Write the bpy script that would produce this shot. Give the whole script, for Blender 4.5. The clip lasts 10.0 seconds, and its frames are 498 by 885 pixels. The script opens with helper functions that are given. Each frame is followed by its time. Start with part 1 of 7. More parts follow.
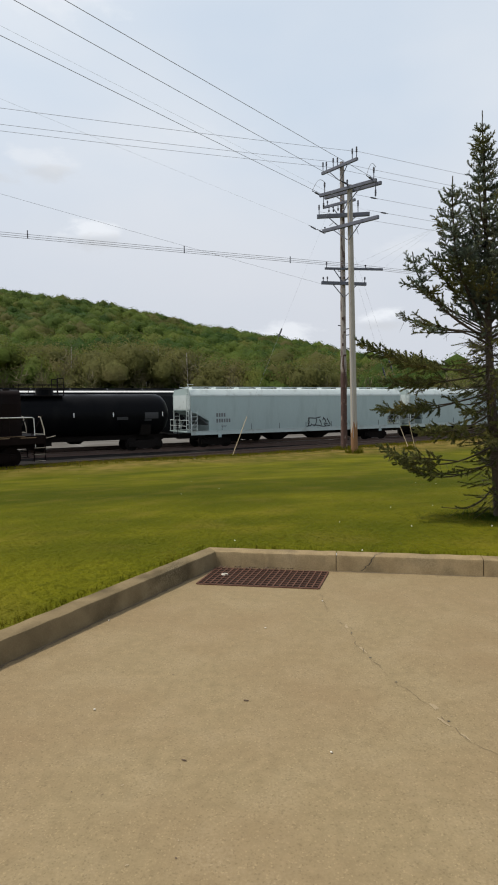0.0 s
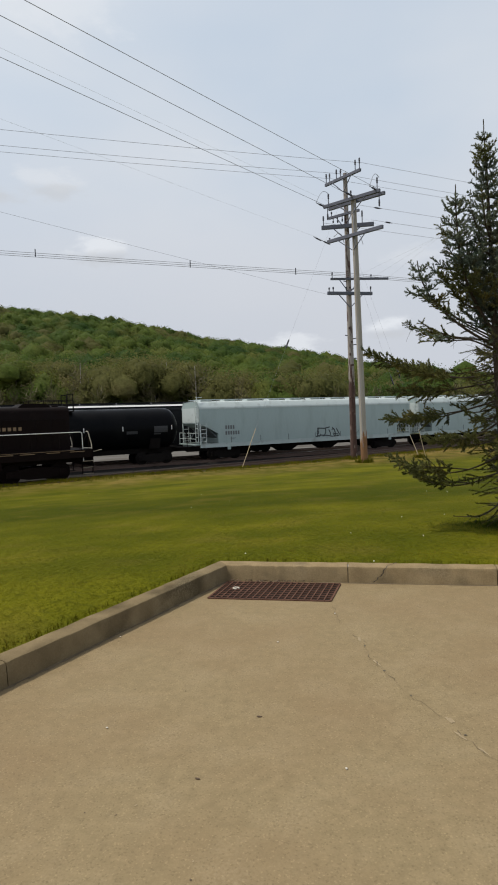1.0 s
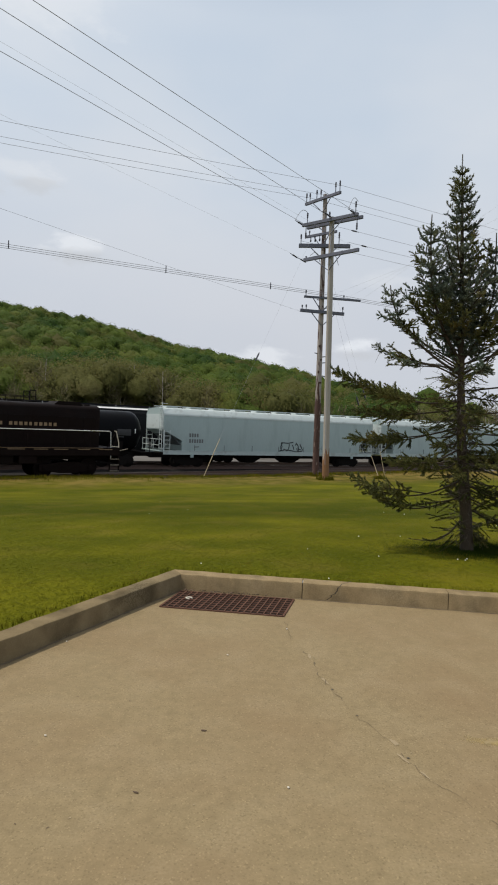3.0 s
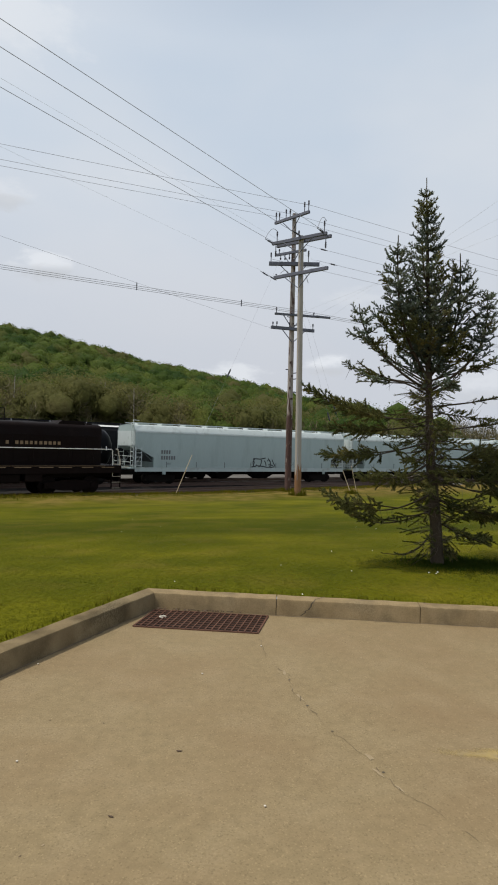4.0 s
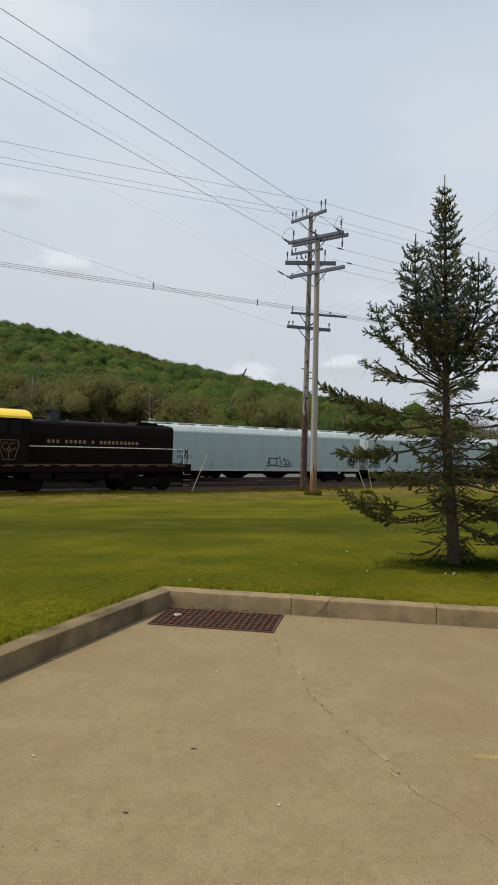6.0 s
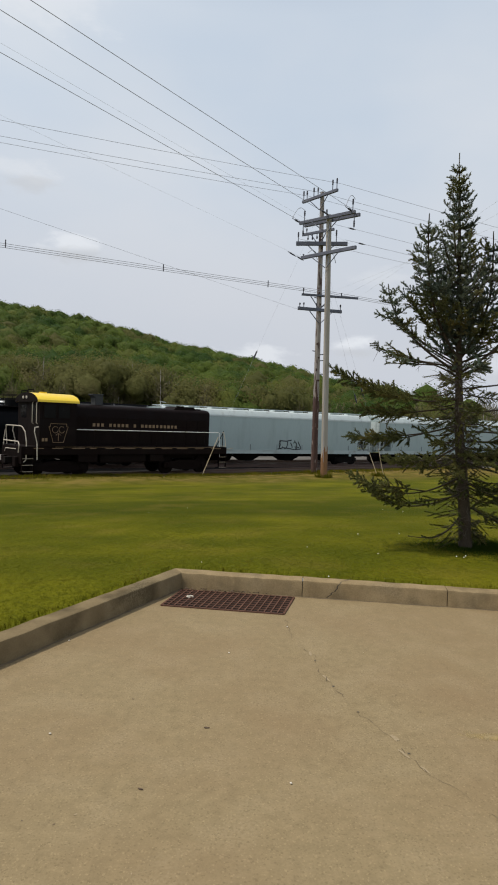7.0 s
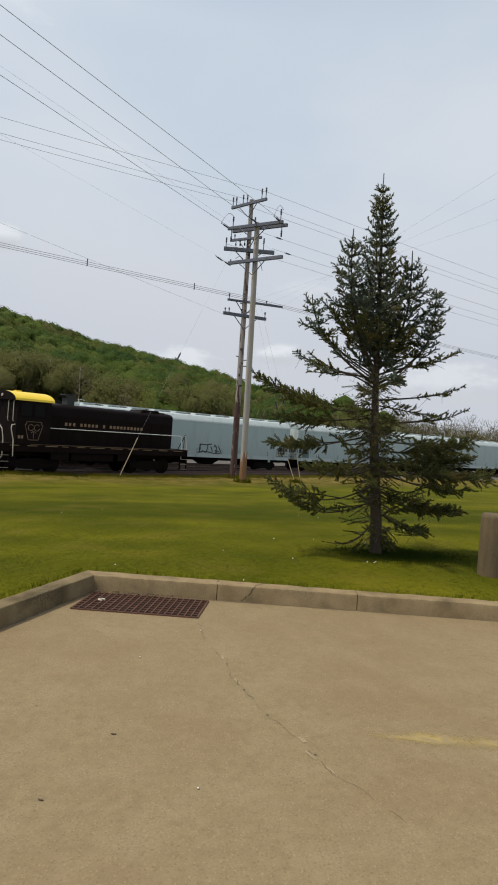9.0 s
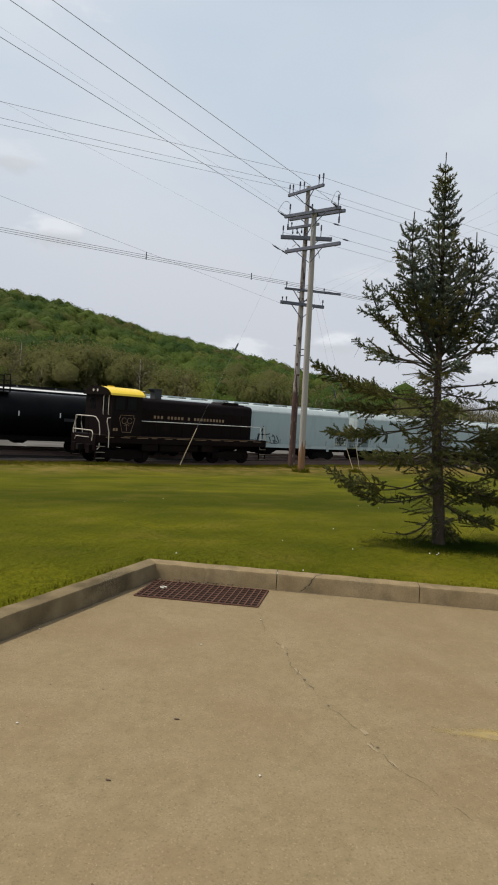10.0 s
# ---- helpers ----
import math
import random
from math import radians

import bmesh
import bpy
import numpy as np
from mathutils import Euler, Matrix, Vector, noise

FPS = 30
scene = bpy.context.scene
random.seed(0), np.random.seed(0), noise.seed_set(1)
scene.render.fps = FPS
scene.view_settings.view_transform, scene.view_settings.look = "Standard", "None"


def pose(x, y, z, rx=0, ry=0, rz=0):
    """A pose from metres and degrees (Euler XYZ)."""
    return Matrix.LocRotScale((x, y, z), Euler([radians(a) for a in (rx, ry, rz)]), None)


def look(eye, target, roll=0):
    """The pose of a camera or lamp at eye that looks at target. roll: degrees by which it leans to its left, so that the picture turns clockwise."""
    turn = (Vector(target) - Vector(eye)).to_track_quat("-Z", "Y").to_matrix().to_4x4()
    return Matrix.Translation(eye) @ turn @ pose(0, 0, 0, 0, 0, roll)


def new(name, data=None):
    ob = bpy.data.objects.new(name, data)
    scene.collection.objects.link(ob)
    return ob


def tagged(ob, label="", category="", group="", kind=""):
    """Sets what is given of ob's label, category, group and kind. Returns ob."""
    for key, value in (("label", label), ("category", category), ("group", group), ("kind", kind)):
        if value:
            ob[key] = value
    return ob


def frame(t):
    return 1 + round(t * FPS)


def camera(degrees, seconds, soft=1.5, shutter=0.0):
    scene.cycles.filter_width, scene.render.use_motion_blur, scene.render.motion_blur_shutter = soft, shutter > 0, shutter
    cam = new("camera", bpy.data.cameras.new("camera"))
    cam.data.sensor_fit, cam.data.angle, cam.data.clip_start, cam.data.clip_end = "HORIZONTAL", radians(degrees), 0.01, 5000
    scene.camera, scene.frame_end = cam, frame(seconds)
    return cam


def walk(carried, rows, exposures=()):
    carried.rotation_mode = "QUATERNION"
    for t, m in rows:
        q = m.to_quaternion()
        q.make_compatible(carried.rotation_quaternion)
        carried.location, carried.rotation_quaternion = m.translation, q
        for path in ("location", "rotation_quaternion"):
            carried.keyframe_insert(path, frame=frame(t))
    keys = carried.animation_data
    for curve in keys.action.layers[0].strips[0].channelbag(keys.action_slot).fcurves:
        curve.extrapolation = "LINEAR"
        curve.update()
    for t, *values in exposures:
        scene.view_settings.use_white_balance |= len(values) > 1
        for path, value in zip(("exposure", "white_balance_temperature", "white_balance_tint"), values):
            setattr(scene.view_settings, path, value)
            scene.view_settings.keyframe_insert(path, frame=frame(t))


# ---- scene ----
cam = camera(44.5, 10.0, soft=1.9)
PATH = [
    (0, (0.000, -0.000, 1.550), (-0.000, 9.979, 0.905), -0.60),
    (0.5, (0.006, -0.002, 1.564), (-0.261, 9.988, 1.211), -0.38),
    (1, (0.010, 0.005, 1.560), (-0.143, 9.994, 1.107), -1.85),
    (1.5, (0.014, 0.011, 1.557), (0.096, 10.004, 1.187), -0.77),
    (2, (0.006, -0.021, 1.568), (0.738, 9.950, 1.747), -1.40),
    (2.5, (-0.004, 0.010, 1.563), (0.260, 10.006, 1.404), 1.98),
    (3, (0.004, 0.029, 1.555), (0.451, 10.016, 1.285), 2.34),
    (3.2, (-0.006, 0.007, 1.554), (0.749, 9.979, 1.516), 2.33),
    (4.3, (-0.002, -0.000, 1.566), (0.895, 9.959, 1.576), 1.85),
    (4.5, (-0.001, 0.008, 1.561), (0.854, 9.972, 1.495), 2.02),
    (5, (0.003, -0.001, 1.563), (0.781, 9.969, 1.546), 2.22),
    (5.5, (0.006, 0.007, 1.562), (0.639, 9.987, 1.536), 2.08),
    (5.7, (-0.002, 0.002, 1.561), (0.637, 9.982, 1.554), 2.09),
    (6.8, (-0.004, 0.004, 1.557), (0.619, 9.984, 1.402), 1.97),
    (7, (-0.011, 0.000, 1.566), (0.467, 9.984, 1.264), 2.03),
    (7.5, (-0.010, -0.010, 1.573), (1.103, 9.927, 1.467), 2.81),
    (8, (-0.009, -0.003, 1.564), (1.087, 9.937, 1.573), 2.80),
    (8.5, (-0.008, 0.004, 1.560), (0.994, 9.953, 1.530), 2.80),
    (9, (-0.009, 0.013, 1.557), (1.762, 9.854, 1.391), 4.39),
    (9.5, (-0.038, -0.000, 1.569), (0.935, 9.948, 1.269), 5.76),
    (10, (-0.014, 0.023, 1.560), (0.827, 9.979, 1.157), 3.87),
]
walk(cam, [(t, look(eye, target, roll)) for t, eye, target, roll in PATH], ((0.0, 0.14), (0.4, 0.0), (10.0, 0.0)))

# ---- light: hazy spring sky, high sun from the left ----
SUN_DIR = Vector((-0.90, 0.03, 1.65)).normalized()
world = bpy.data.worlds.new("hazy_sky")
scene.world = world
world.use_nodes = True
wn, wl = world.node_tree.nodes, world.node_tree.links
wn.clear()
w_out = wn.new("ShaderNodeOutputWorld")
w_bg = wn.new("ShaderNodeBackground")
w_sky = wn.new("ShaderNodeTexSky")
w_sky.sky_type = "NISHITA"
w_sky.sun_disc = False
w_sky.sun_elevation = math.asin(SUN_DIR.z)
w_sky.sun_rotation = math.atan2(SUN_DIR.x, SUN_DIR.y)
w_sky.air_density, w_sky.dust_density, w_sky.ozone_density = 1.0, 3.0, 1.0
w_co = wn.new("ShaderNodeTexCoord")
w_scale = wn.new("ShaderNodeMix")
w_scale.data_type = "RGBA"
w_scale.inputs[7].default_value = (5.9, 6.75, 7.75, 1)     # thin high haze over the blue
wl.new(w_sky.outputs[0], w_scale.inputs[6])
w_sep = wn.new("ShaderNodeSeparateXYZ")
w_haze = wn.new("ShaderNodeMapRange")          # the haze is thick low down and thin overhead
w_haze.inputs[1].default_value, w_haze.inputs[2].default_value = 0.55, 0.85
w_haze.inputs[3].default_value, w_haze.inputs[4].default_value = 0.85, 0.10
wl.new(w_co.outputs["Generated"], w_sep.inputs[0])
wl.new(w_sep.outputs[2], w_haze.inputs[0])
wl.new(w_haze.outputs[0], w_scale.inputs[0])


def noise_on_sky(size, detail, rough=0.5):
    mp = wn.new("ShaderNodeMapping")
    mp.inputs["Scale"].default_value = (size, size, size * 2.2)
    nz = wn.new("ShaderNodeTexNoise")
    nz.inputs["Scale"].default_value, nz.inputs["Detail"].default_value = 1.0, detail
    nz.inputs["Roughness"].default_value = rough
    wl.new(w_co.outputs["Generated"], mp.inputs[0])
    wl.new(mp.outputs[0], nz.inputs[0])
    return nz.outputs[0]


def sky_mix(below, colour, fac):
    mix = wn.new("ShaderNodeMix")
    mix.data_type = "RGBA"
    mix.inputs[7].default_value = (*colour, 1)
    wl.new(below, mix.inputs[6])
    wl.new(fac, mix.inputs[0])
    return mix.outputs[2]


def sky_math(op, a, b=0.0, c=0.0):
    m = wn.new("ShaderNodeMath")
    m.operation = op
    for s, v in zip(m.inputs, (a, b, c)):
        if isinstance(v, (int, float)):
            s.default_value = v
        else:
            wl.new(v, s)
    return m.outputs[0]


def sky_range(v, lo, hi, top=1.0):
    r = wn.new("ShaderNodeMapRange")
    r.interpolation_type = "SMOOTHSTEP"
    r.inputs[1].default_value, r.inputs[2].default_value, r.inputs[4].default_value = lo, hi, top
    wl.new(v, r.inputs[0])
    return r.outputs[0]


def puff(below, az, el, wide, high, colour, amount):
    """One soft cumulus puff at an azimuth and height, its outline broken by noise."""
    sep = wn.new("ShaderNodeSeparateXYZ")
    wl.new(w_co.outputs["Generated"], sep.inputs[0])
    a = sky_math("ARCTAN2", sep.outputs[0], sep.outputs[1])
    e = sky_math("ARCSINE", sep.outputs[2])
    da = sky_math("MULTIPLY", sky_math("SUBTRACT", a, radians(az)), 1 / radians(wide))
    de = sky_math("MULTIPLY", sky_math("SUBTRACT", e, radians(el)), 1 / radians(high))
    r = sky_math("SQRT", sky_math("ADD", sky_math("MULTIPLY", da, da), sky_math("MULTIPLY", de, de)))
    edge = sky_math("MULTIPLY_ADD", fine_noise, 2.4, -1.2)
    return sky_mix(below, colour, sky_range(sky_math("ADD", r, edge), 1.15, 0.25, amount))


w_dot = wn.new("ShaderNodeVectorMath")           # the haze glows towards the sun
w_dot.operation = "DOT_PRODUCT"
w_dot.inputs[1].default_value = SUN_DIR
wl.new(w_co.outputs["Generated"], w_dot.inputs[0])
fine_noise = noise_on_sky(22.0, 6.0, 0.6)
broad_noise = noise_on_sky(1.6, 4.0)
sky_colour = sky_mix(w_scale.outputs[2], (7.4, 7.5, 7.7), sky_math("MULTIPLY", sky_range(broad_noise, 0.40, 0.75, 0.6), w_haze.outputs[0]))
sky_colour = sky_mix(sky_colour, (8.6, 8.8, 9.0), sky_range(w_dot.outputs["Value"], 0.45, 0.95, 0.8))
sky_colour = sky_mix(sky_colour, (5.65, 5.82, 6.35), sky_range(w_sep.outputs[2], 0.45, 0.08, 0.7))       # greyer towards the horizon
for az, el, wide, high, shade, amount in ((-14.1, 15.3, 2.7, 1.0, 8.1, 0.70), (-13.4, 14.2, 2.8, 0.8, 5.5, 0.60), (3.0, 6.4, 4.2, 1.1, 7.9, 0.70), (12.3, 7.7, 2.2, 0.8, 8.2, 0.75), (12.6, 6.9, 2.3, 0.6, 5.6, 0.55),
                                          (-18.4, 20.4, 3.4, 1.0, 7.6, 0.50), (-18.0, 19.5, 3.0, 0.8, 5.7, 0.55), (-23.0, 18.8, 3.0, 0.9, 5.8, 0.6), (27, 6.3, 6.0, 1.5, 7.7, 0.6), (29, 4.6, 7.0, 0.8, 6.0, 0.5), (-17, 33, 6, 3.0, 7.9, 0.4), (-3.5, 22.5, 5, 1.5, 7.4, 0.25), (14.5, 13.5, 3, 1.2, 7.4, 0.35)):
    sky_colour = puff(sky_colour, az, el, wide, high, (shade * 0.965, shade, shade * 1.05), amount)
w_bg.inputs[1].default_value = 0.104
wl.new(sky_colour, w_bg.inputs[0])
wl.new(w_bg.outputs[0], w_out.inputs[0])

sun = new("sun", bpy.data.lights.new("sun", "SUN"))
sun.data.energy, sun.data.angle, sun.data.color = 2.9, radians(4), (1.0, 0.94, 0.84)
sun.matrix_world = look((0, 0, 60), Vector((0, 0, 60)) - SUN_DIR)


# ---- building helpers ----
def part(name, bm, material, parent=None, label="", m=None, smooth=0):
    """Link a bmesh as one mesh object, under a thing or a part. smooth: degrees under which edges shade smoothly."""
    data = bpy.data.meshes.new(name)
    bmesh.ops.recalc_face_normals(bm, faces=bm.faces)
    if smooth:
        for f in bm.faces:
            f.smooth = True
        for e in bm.edges:
            e.smooth = len(e.link_faces) == 2 and e.calc_face_angle(0) < radians(smooth)
    bm.to_mesh(data)
    bm.free()
    data.materials.append(material)
    ob = new(name, data)
    if parent:
        ob.parent = parent
    if m is not None:
        ob.matrix_basis = m
    if label:
        tagged(ob, label)
    return ob


def again(ob, m, parent=None):
    """The same mesh once more, as an object of its own."""
    o = new(ob.name.split(".")[0], ob.data)
    o.parent = parent or ob.parent
    o.matrix_basis = m
    return o


def thing(name, m, label, category, group="", kind=""):
    e = new(name)
    e.empty_display_size = 0.2
    e.matrix_basis = m
    return tagged(e, label, category, group, kind)


def box(bm, x0, x1, y0, y1, z0, z1, bevel=0.0):
    vs = [bm.verts.new(p) for p in ((x0, y0, z0), (x1, y0, z0), (x1, y1, z0), (x0, y1, z0), (x0, y0, z1), (x1, y0, z1), (x1, y1, z1), (x0, y1, z1))]
    fs = [bm.faces.new([vs[i] for i in q]) for q in ((3, 2, 1, 0), (4, 5, 6, 7), (0, 1, 5, 4), (1, 2, 6, 5), (2, 3, 7, 6), (3, 0, 4, 7))]
    if bevel:
        bmesh.ops.bevel(bm, geom=list({e for f in fs for e in f.edges}), offset=bevel, segments=2, affect="EDGES", profile=0.6)
    return bm


def tube(bm, pts, radii, seg=8, cap=True):
    """A round tube along points; radii: one number or one for each point."""
    pts = [Vector(p) for p in pts]
    if not isinstance(radii, (list, tuple)):
        radii = [radii] * len(pts)
    rings, side = [], None
    for i, p in enumerate(pts):
        d = (pts[min(i + 1, len(pts) - 1)] - pts[max(i - 1, 0)]).normalized()
        if side is None:
            side = d.orthogonal().normalized()
        side = (side - d * side.dot(d)).normalized()
        up = d.cross(side)
        rings.append([bm.verts.new(p + radii[i] * (math.cos(a) * side + math.sin(a) * up)) for a in (2 * math.pi * k / seg for k in range(seg))])
    for a, b in zip(rings, rings[1:]):
        for k in range(seg):
            bm.faces.new((a[k], a[(k + 1) % seg], b[(k + 1) % seg], b[k]))
    if cap:
        bm.faces.new(rings[0][::-1])
        bm.faces.new(rings[-1])
    return bm


def prism(bm, outline, lo, hi, axis="y"):
    """An outline of (a, b) pairs drawn out between lo and hi. axis y: a is x, b is z; axis x: a is y, b is z; axis z: a is x, b is y."""
    def put(a, b, c):
        return {"y": (a, c, b), "x": (c, a, b), "z": (a, b, c)}[axis]
    lows = [bm.verts.new(put(a, b, lo)) for a, b in outline]
    highs = [bm.verts.new(put(a, b, hi)) for a, b in outline]
    bm.faces.new(lows)
    bm.faces.new(highs[::-1])
    for i in range(len(outline)):
        j = (i + 1) % len(outline)
        bm.faces.new((lows[i], highs[i], highs[j], lows[j]))
    return bm


def fresh():
    return bmesh.new()


# ---- materials ----
def material(name, colours, rough=0.7, metal=0.0, scale=4.0, fine=60.0, bump=0.15, dist=0.01, stain=None, stain_scale=1.2, stain_low=0.55, stain_high=0.72, stretch=(1, 1, 1), random=0.0, rough_var=0.12, specular=0.5, grit=0.2, flecks=0.0, wear=None):
    """Two colours mixed by broad and fine noise, with bump, a stain colour in patches, and a difference from piece to piece."""
    mt = bpy.data.materials.new(name)
    mt.use_nodes = True
    n, l = mt.node_tree.nodes, mt.node_tree.links
    bs = n["Principled BSDF"]
    co = n.new("ShaderNodeTexCoord")
    mp = n.new("ShaderNodeMapping")
    mp.inputs["Scale"].default_value = stretch
    l.new(co.outputs["Object"], mp.inputs[0])

    def noise_tex(sc, detail=6.0):
        t = n.new("ShaderNodeTexNoise")
        t.inputs["Scale"].default_value, t.inputs["Detail"].default_value = sc, detail
        l.new(mp.outputs[0], t.inputs[0])
        return t.outputs[0]

    def mixed(a, b, fac):
        m = n.new("ShaderNodeMix")
        m.data_type = "RGBA"
        for sock, v in ((m.inputs[6], a), (m.inputs[7], b), (m.inputs[0], fac)):
            if hasattr(v, "is_linked"):
                l.new(v, sock)
            elif isinstance(v, (int, float)):
                sock.default_value = v
            else:
                sock.default_value = (*v, 1)
        return m.outputs[2]

    def ramp(v, lo, hi, top=1.0):
        r = n.new("ShaderNodeMapRange")
        r.inputs[1].default_value, r.inputs[2].default_value, r.inputs[4].default_value = lo, hi, top
        l.new(v, r.inputs[0])
        return r.outputs[0]

    broad, small = noise_tex(scale), noise_tex(fine, 6.0)
    add = n.new("ShaderNodeMath")
    add.operation = "ADD"
    l.new(ramp(broad, 0.3, 0.7, 0.6), add.inputs[0])
    l.new(ramp(small, 0.5 - grit, 0.5 + grit, 0.4), add.inputs[1])
    colour = mixed(colours[0], colours[1], add.outputs[0])
    if stain:
        colour = mixed(colour, stain, ramp(noise_tex(stain_scale, 8.0), stain_low, stain_high, 0.85))
    if wear:                    # paler worn blotches, and fine speckle
        blotch = n.new("ShaderNodeMath")
        blotch.operation = "MULTIPLY"
        l.new(ramp(noise_tex(3.4, 9.0), 0.47, 0.66), blotch.inputs[0])
        l.new(ramp(noise_tex(75.0, 5.0), 0.36, 0.64), blotch.inputs[1])
        colour = mixed(colour, wear, ramp(blotch.outputs[0], 0.0, 1.0, 0.5))
    if flecks:                  # small dark and pale grains of uneven size
        vo = n.new("ShaderNodeTexVoronoi")
        vo.inputs["Scale"].default_value = 150.0
        l.new(mp.outputs[0], vo.inputs[0])
        sp = n.new("ShaderNodeSeparateColor")
        l.new(vo.outputs["Color"], sp.inputs[0])
        colour = mixed(colour, tuple(0.55 * c for c in colours[0]), ramp(sp.outputs[0], 0.90, 0.96, flecks))
        colour = mixed(colour, tuple(min(0.8, 1.35 * c) for c in colours[1]), ramp(sp.outputs[1], 0.92, 0.97, flecks))
    if random:
        oi = n.new("ShaderNodeObjectInfo")
        hs = n.new("ShaderNodeHueSaturation")
        l.new(ramp(oi.outputs["Random"], 0, 1, 1.0), hs.inputs["Fac"])
        mr = n.new("ShaderNodeMapRange")
        mr.inputs[3].default_value, mr.inputs[4].default_value = 1 - random, 1 + random
        l.new(oi.outputs["Random"], mr.inputs[0])
        l.new(mr.outputs[0], hs.inputs["Value"])
        hs.inputs["Fac"].default_value = 1.0
        l.new(colour, hs.inputs["Color"])
        colour = hs.outputs[0]
    l.new(colour, bs.inputs["Base Color"])
    rr = n.new("ShaderNodeMapRange")
    rr.inputs[1].default_value, rr.inputs[2].default_value = 0.3, 0.7
    rr.inputs[3].default_value, rr.inputs[4].default_value = max(0.02, rough - rough_var), min(1, rough + rough_var)
    l.new(broad, rr.inputs[0])
    l.new(rr.outputs[0], bs.inputs["Roughness"])
    bs.inputs["Metallic"].default_value = metal
    bs.inputs["Specular IOR Level"].default_value = specular
    if bump:
        bp = n.new("ShaderNodeBump")
        bp.inputs["Strength"].default_value, bp.inputs["Distance"].default_value = bump, dist
        l.new(small, bp.inputs["Height"])
        l.new(bp.outputs[0], bs.inputs["Normal"])
    return mt


CONCRETE = material("concrete", ((0.192, 0.145, 0.078), (0.272, 0.208, 0.115)), 0.9, scale=17.0, fine=95, bump=0.5, dist=0.004, stain=(0.214, 0.148, 0.080), stain_scale=0.9, stain_low=0.42, stain_high=0.78, specular=0.12, grit=0.17, flecks=0.34, wear=(0.305, 0.238, 0.142))
KERB = material("kerb_concrete", ((0.190, 0.136, 0.070), (0.315, 0.236, 0.128)), 0.9, grit=0.18, specular=0.15, scale=6, fine=90, bump=0.4, dist=0.006, stain=(0.115, 0.088, 0.050), stain_scale=3.2, stain_low=0.47, stain_high=0.72, flecks=0.1, wear=(0.335, 0.262, 0.155))
# darker copy of the kerb concrete, standing for the shade on kerb_2's face
KERB_SHADED = material("algae_stained_kerb", ((0.140, 0.103, 0.054), (0.245, 0.186, 0.102)), 0.95, grit=0.3, specular=0.1, scale=5, fine=90, bump=0.5, dist=0.006, stain=(0.070, 0.053, 0.028), stain_scale=2.6, stain_low=0.44, stain_high=0.66, flecks=0.1, wear=(0.28, 0.23, 0.14))
CRACK = material("crack_shade", ((0.06, 0.05, 0.035), (0.12, 0.095, 0.065)), 1.0, fine=80, bump=0)
PATCH = material("pale_patch", ((0.315, 0.243, 0.143), (0.265, 0.20, 0.113)), 0.9, scale=12, fine=90)
LITTER = material("pale_litter", ((0.50, 0.45, 0.37), (0.60, 0.55, 0.46)), 0.8, scale=12, fine=90)
BUTT = material("damp_pole_butt", ((0.17, 0.078, 0.030), (0.28, 0.155, 0.075)), 0.9, scale=3, fine=30, stretch=(5, 5, 0.6), bump=0.4)
PANEL = material("grimy_data_panel", ((0.022, 0.023, 0.025), (0.045, 0.046, 0.048)), 0.6, scale=10, fine=50, bump=0)
HAIRLINE = material("hairline_crack", ((0.085, 0.062, 0.036), (0.17, 0.125, 0.07)), 1.0, scale=8, fine=60, bump=0)
RUST = material("rusty_iron", ((0.070, 0.033, 0.022), (0.155, 0.080, 0.055)), 0.85, metal=0.0, specular=0.15, scale=9, fine=120, bump=0.3, dist=0.002)
PIT_SHADE = material("drain_pit", ((0.012, 0.008, 0.006), (0.03, 0.019, 0.014)), 0.95, specular=0.1, scale=8)
YELLOW_LINE = material("worn_yellow_paint", ((0.46, 0.335, 0.095), (0.41, 0.30, 0.115)), 0.85, scale=9, fine=70, stain=(0.30, 0.225, 0.115), stain_scale=16, stain_low=0.42, stain_high=0.6)


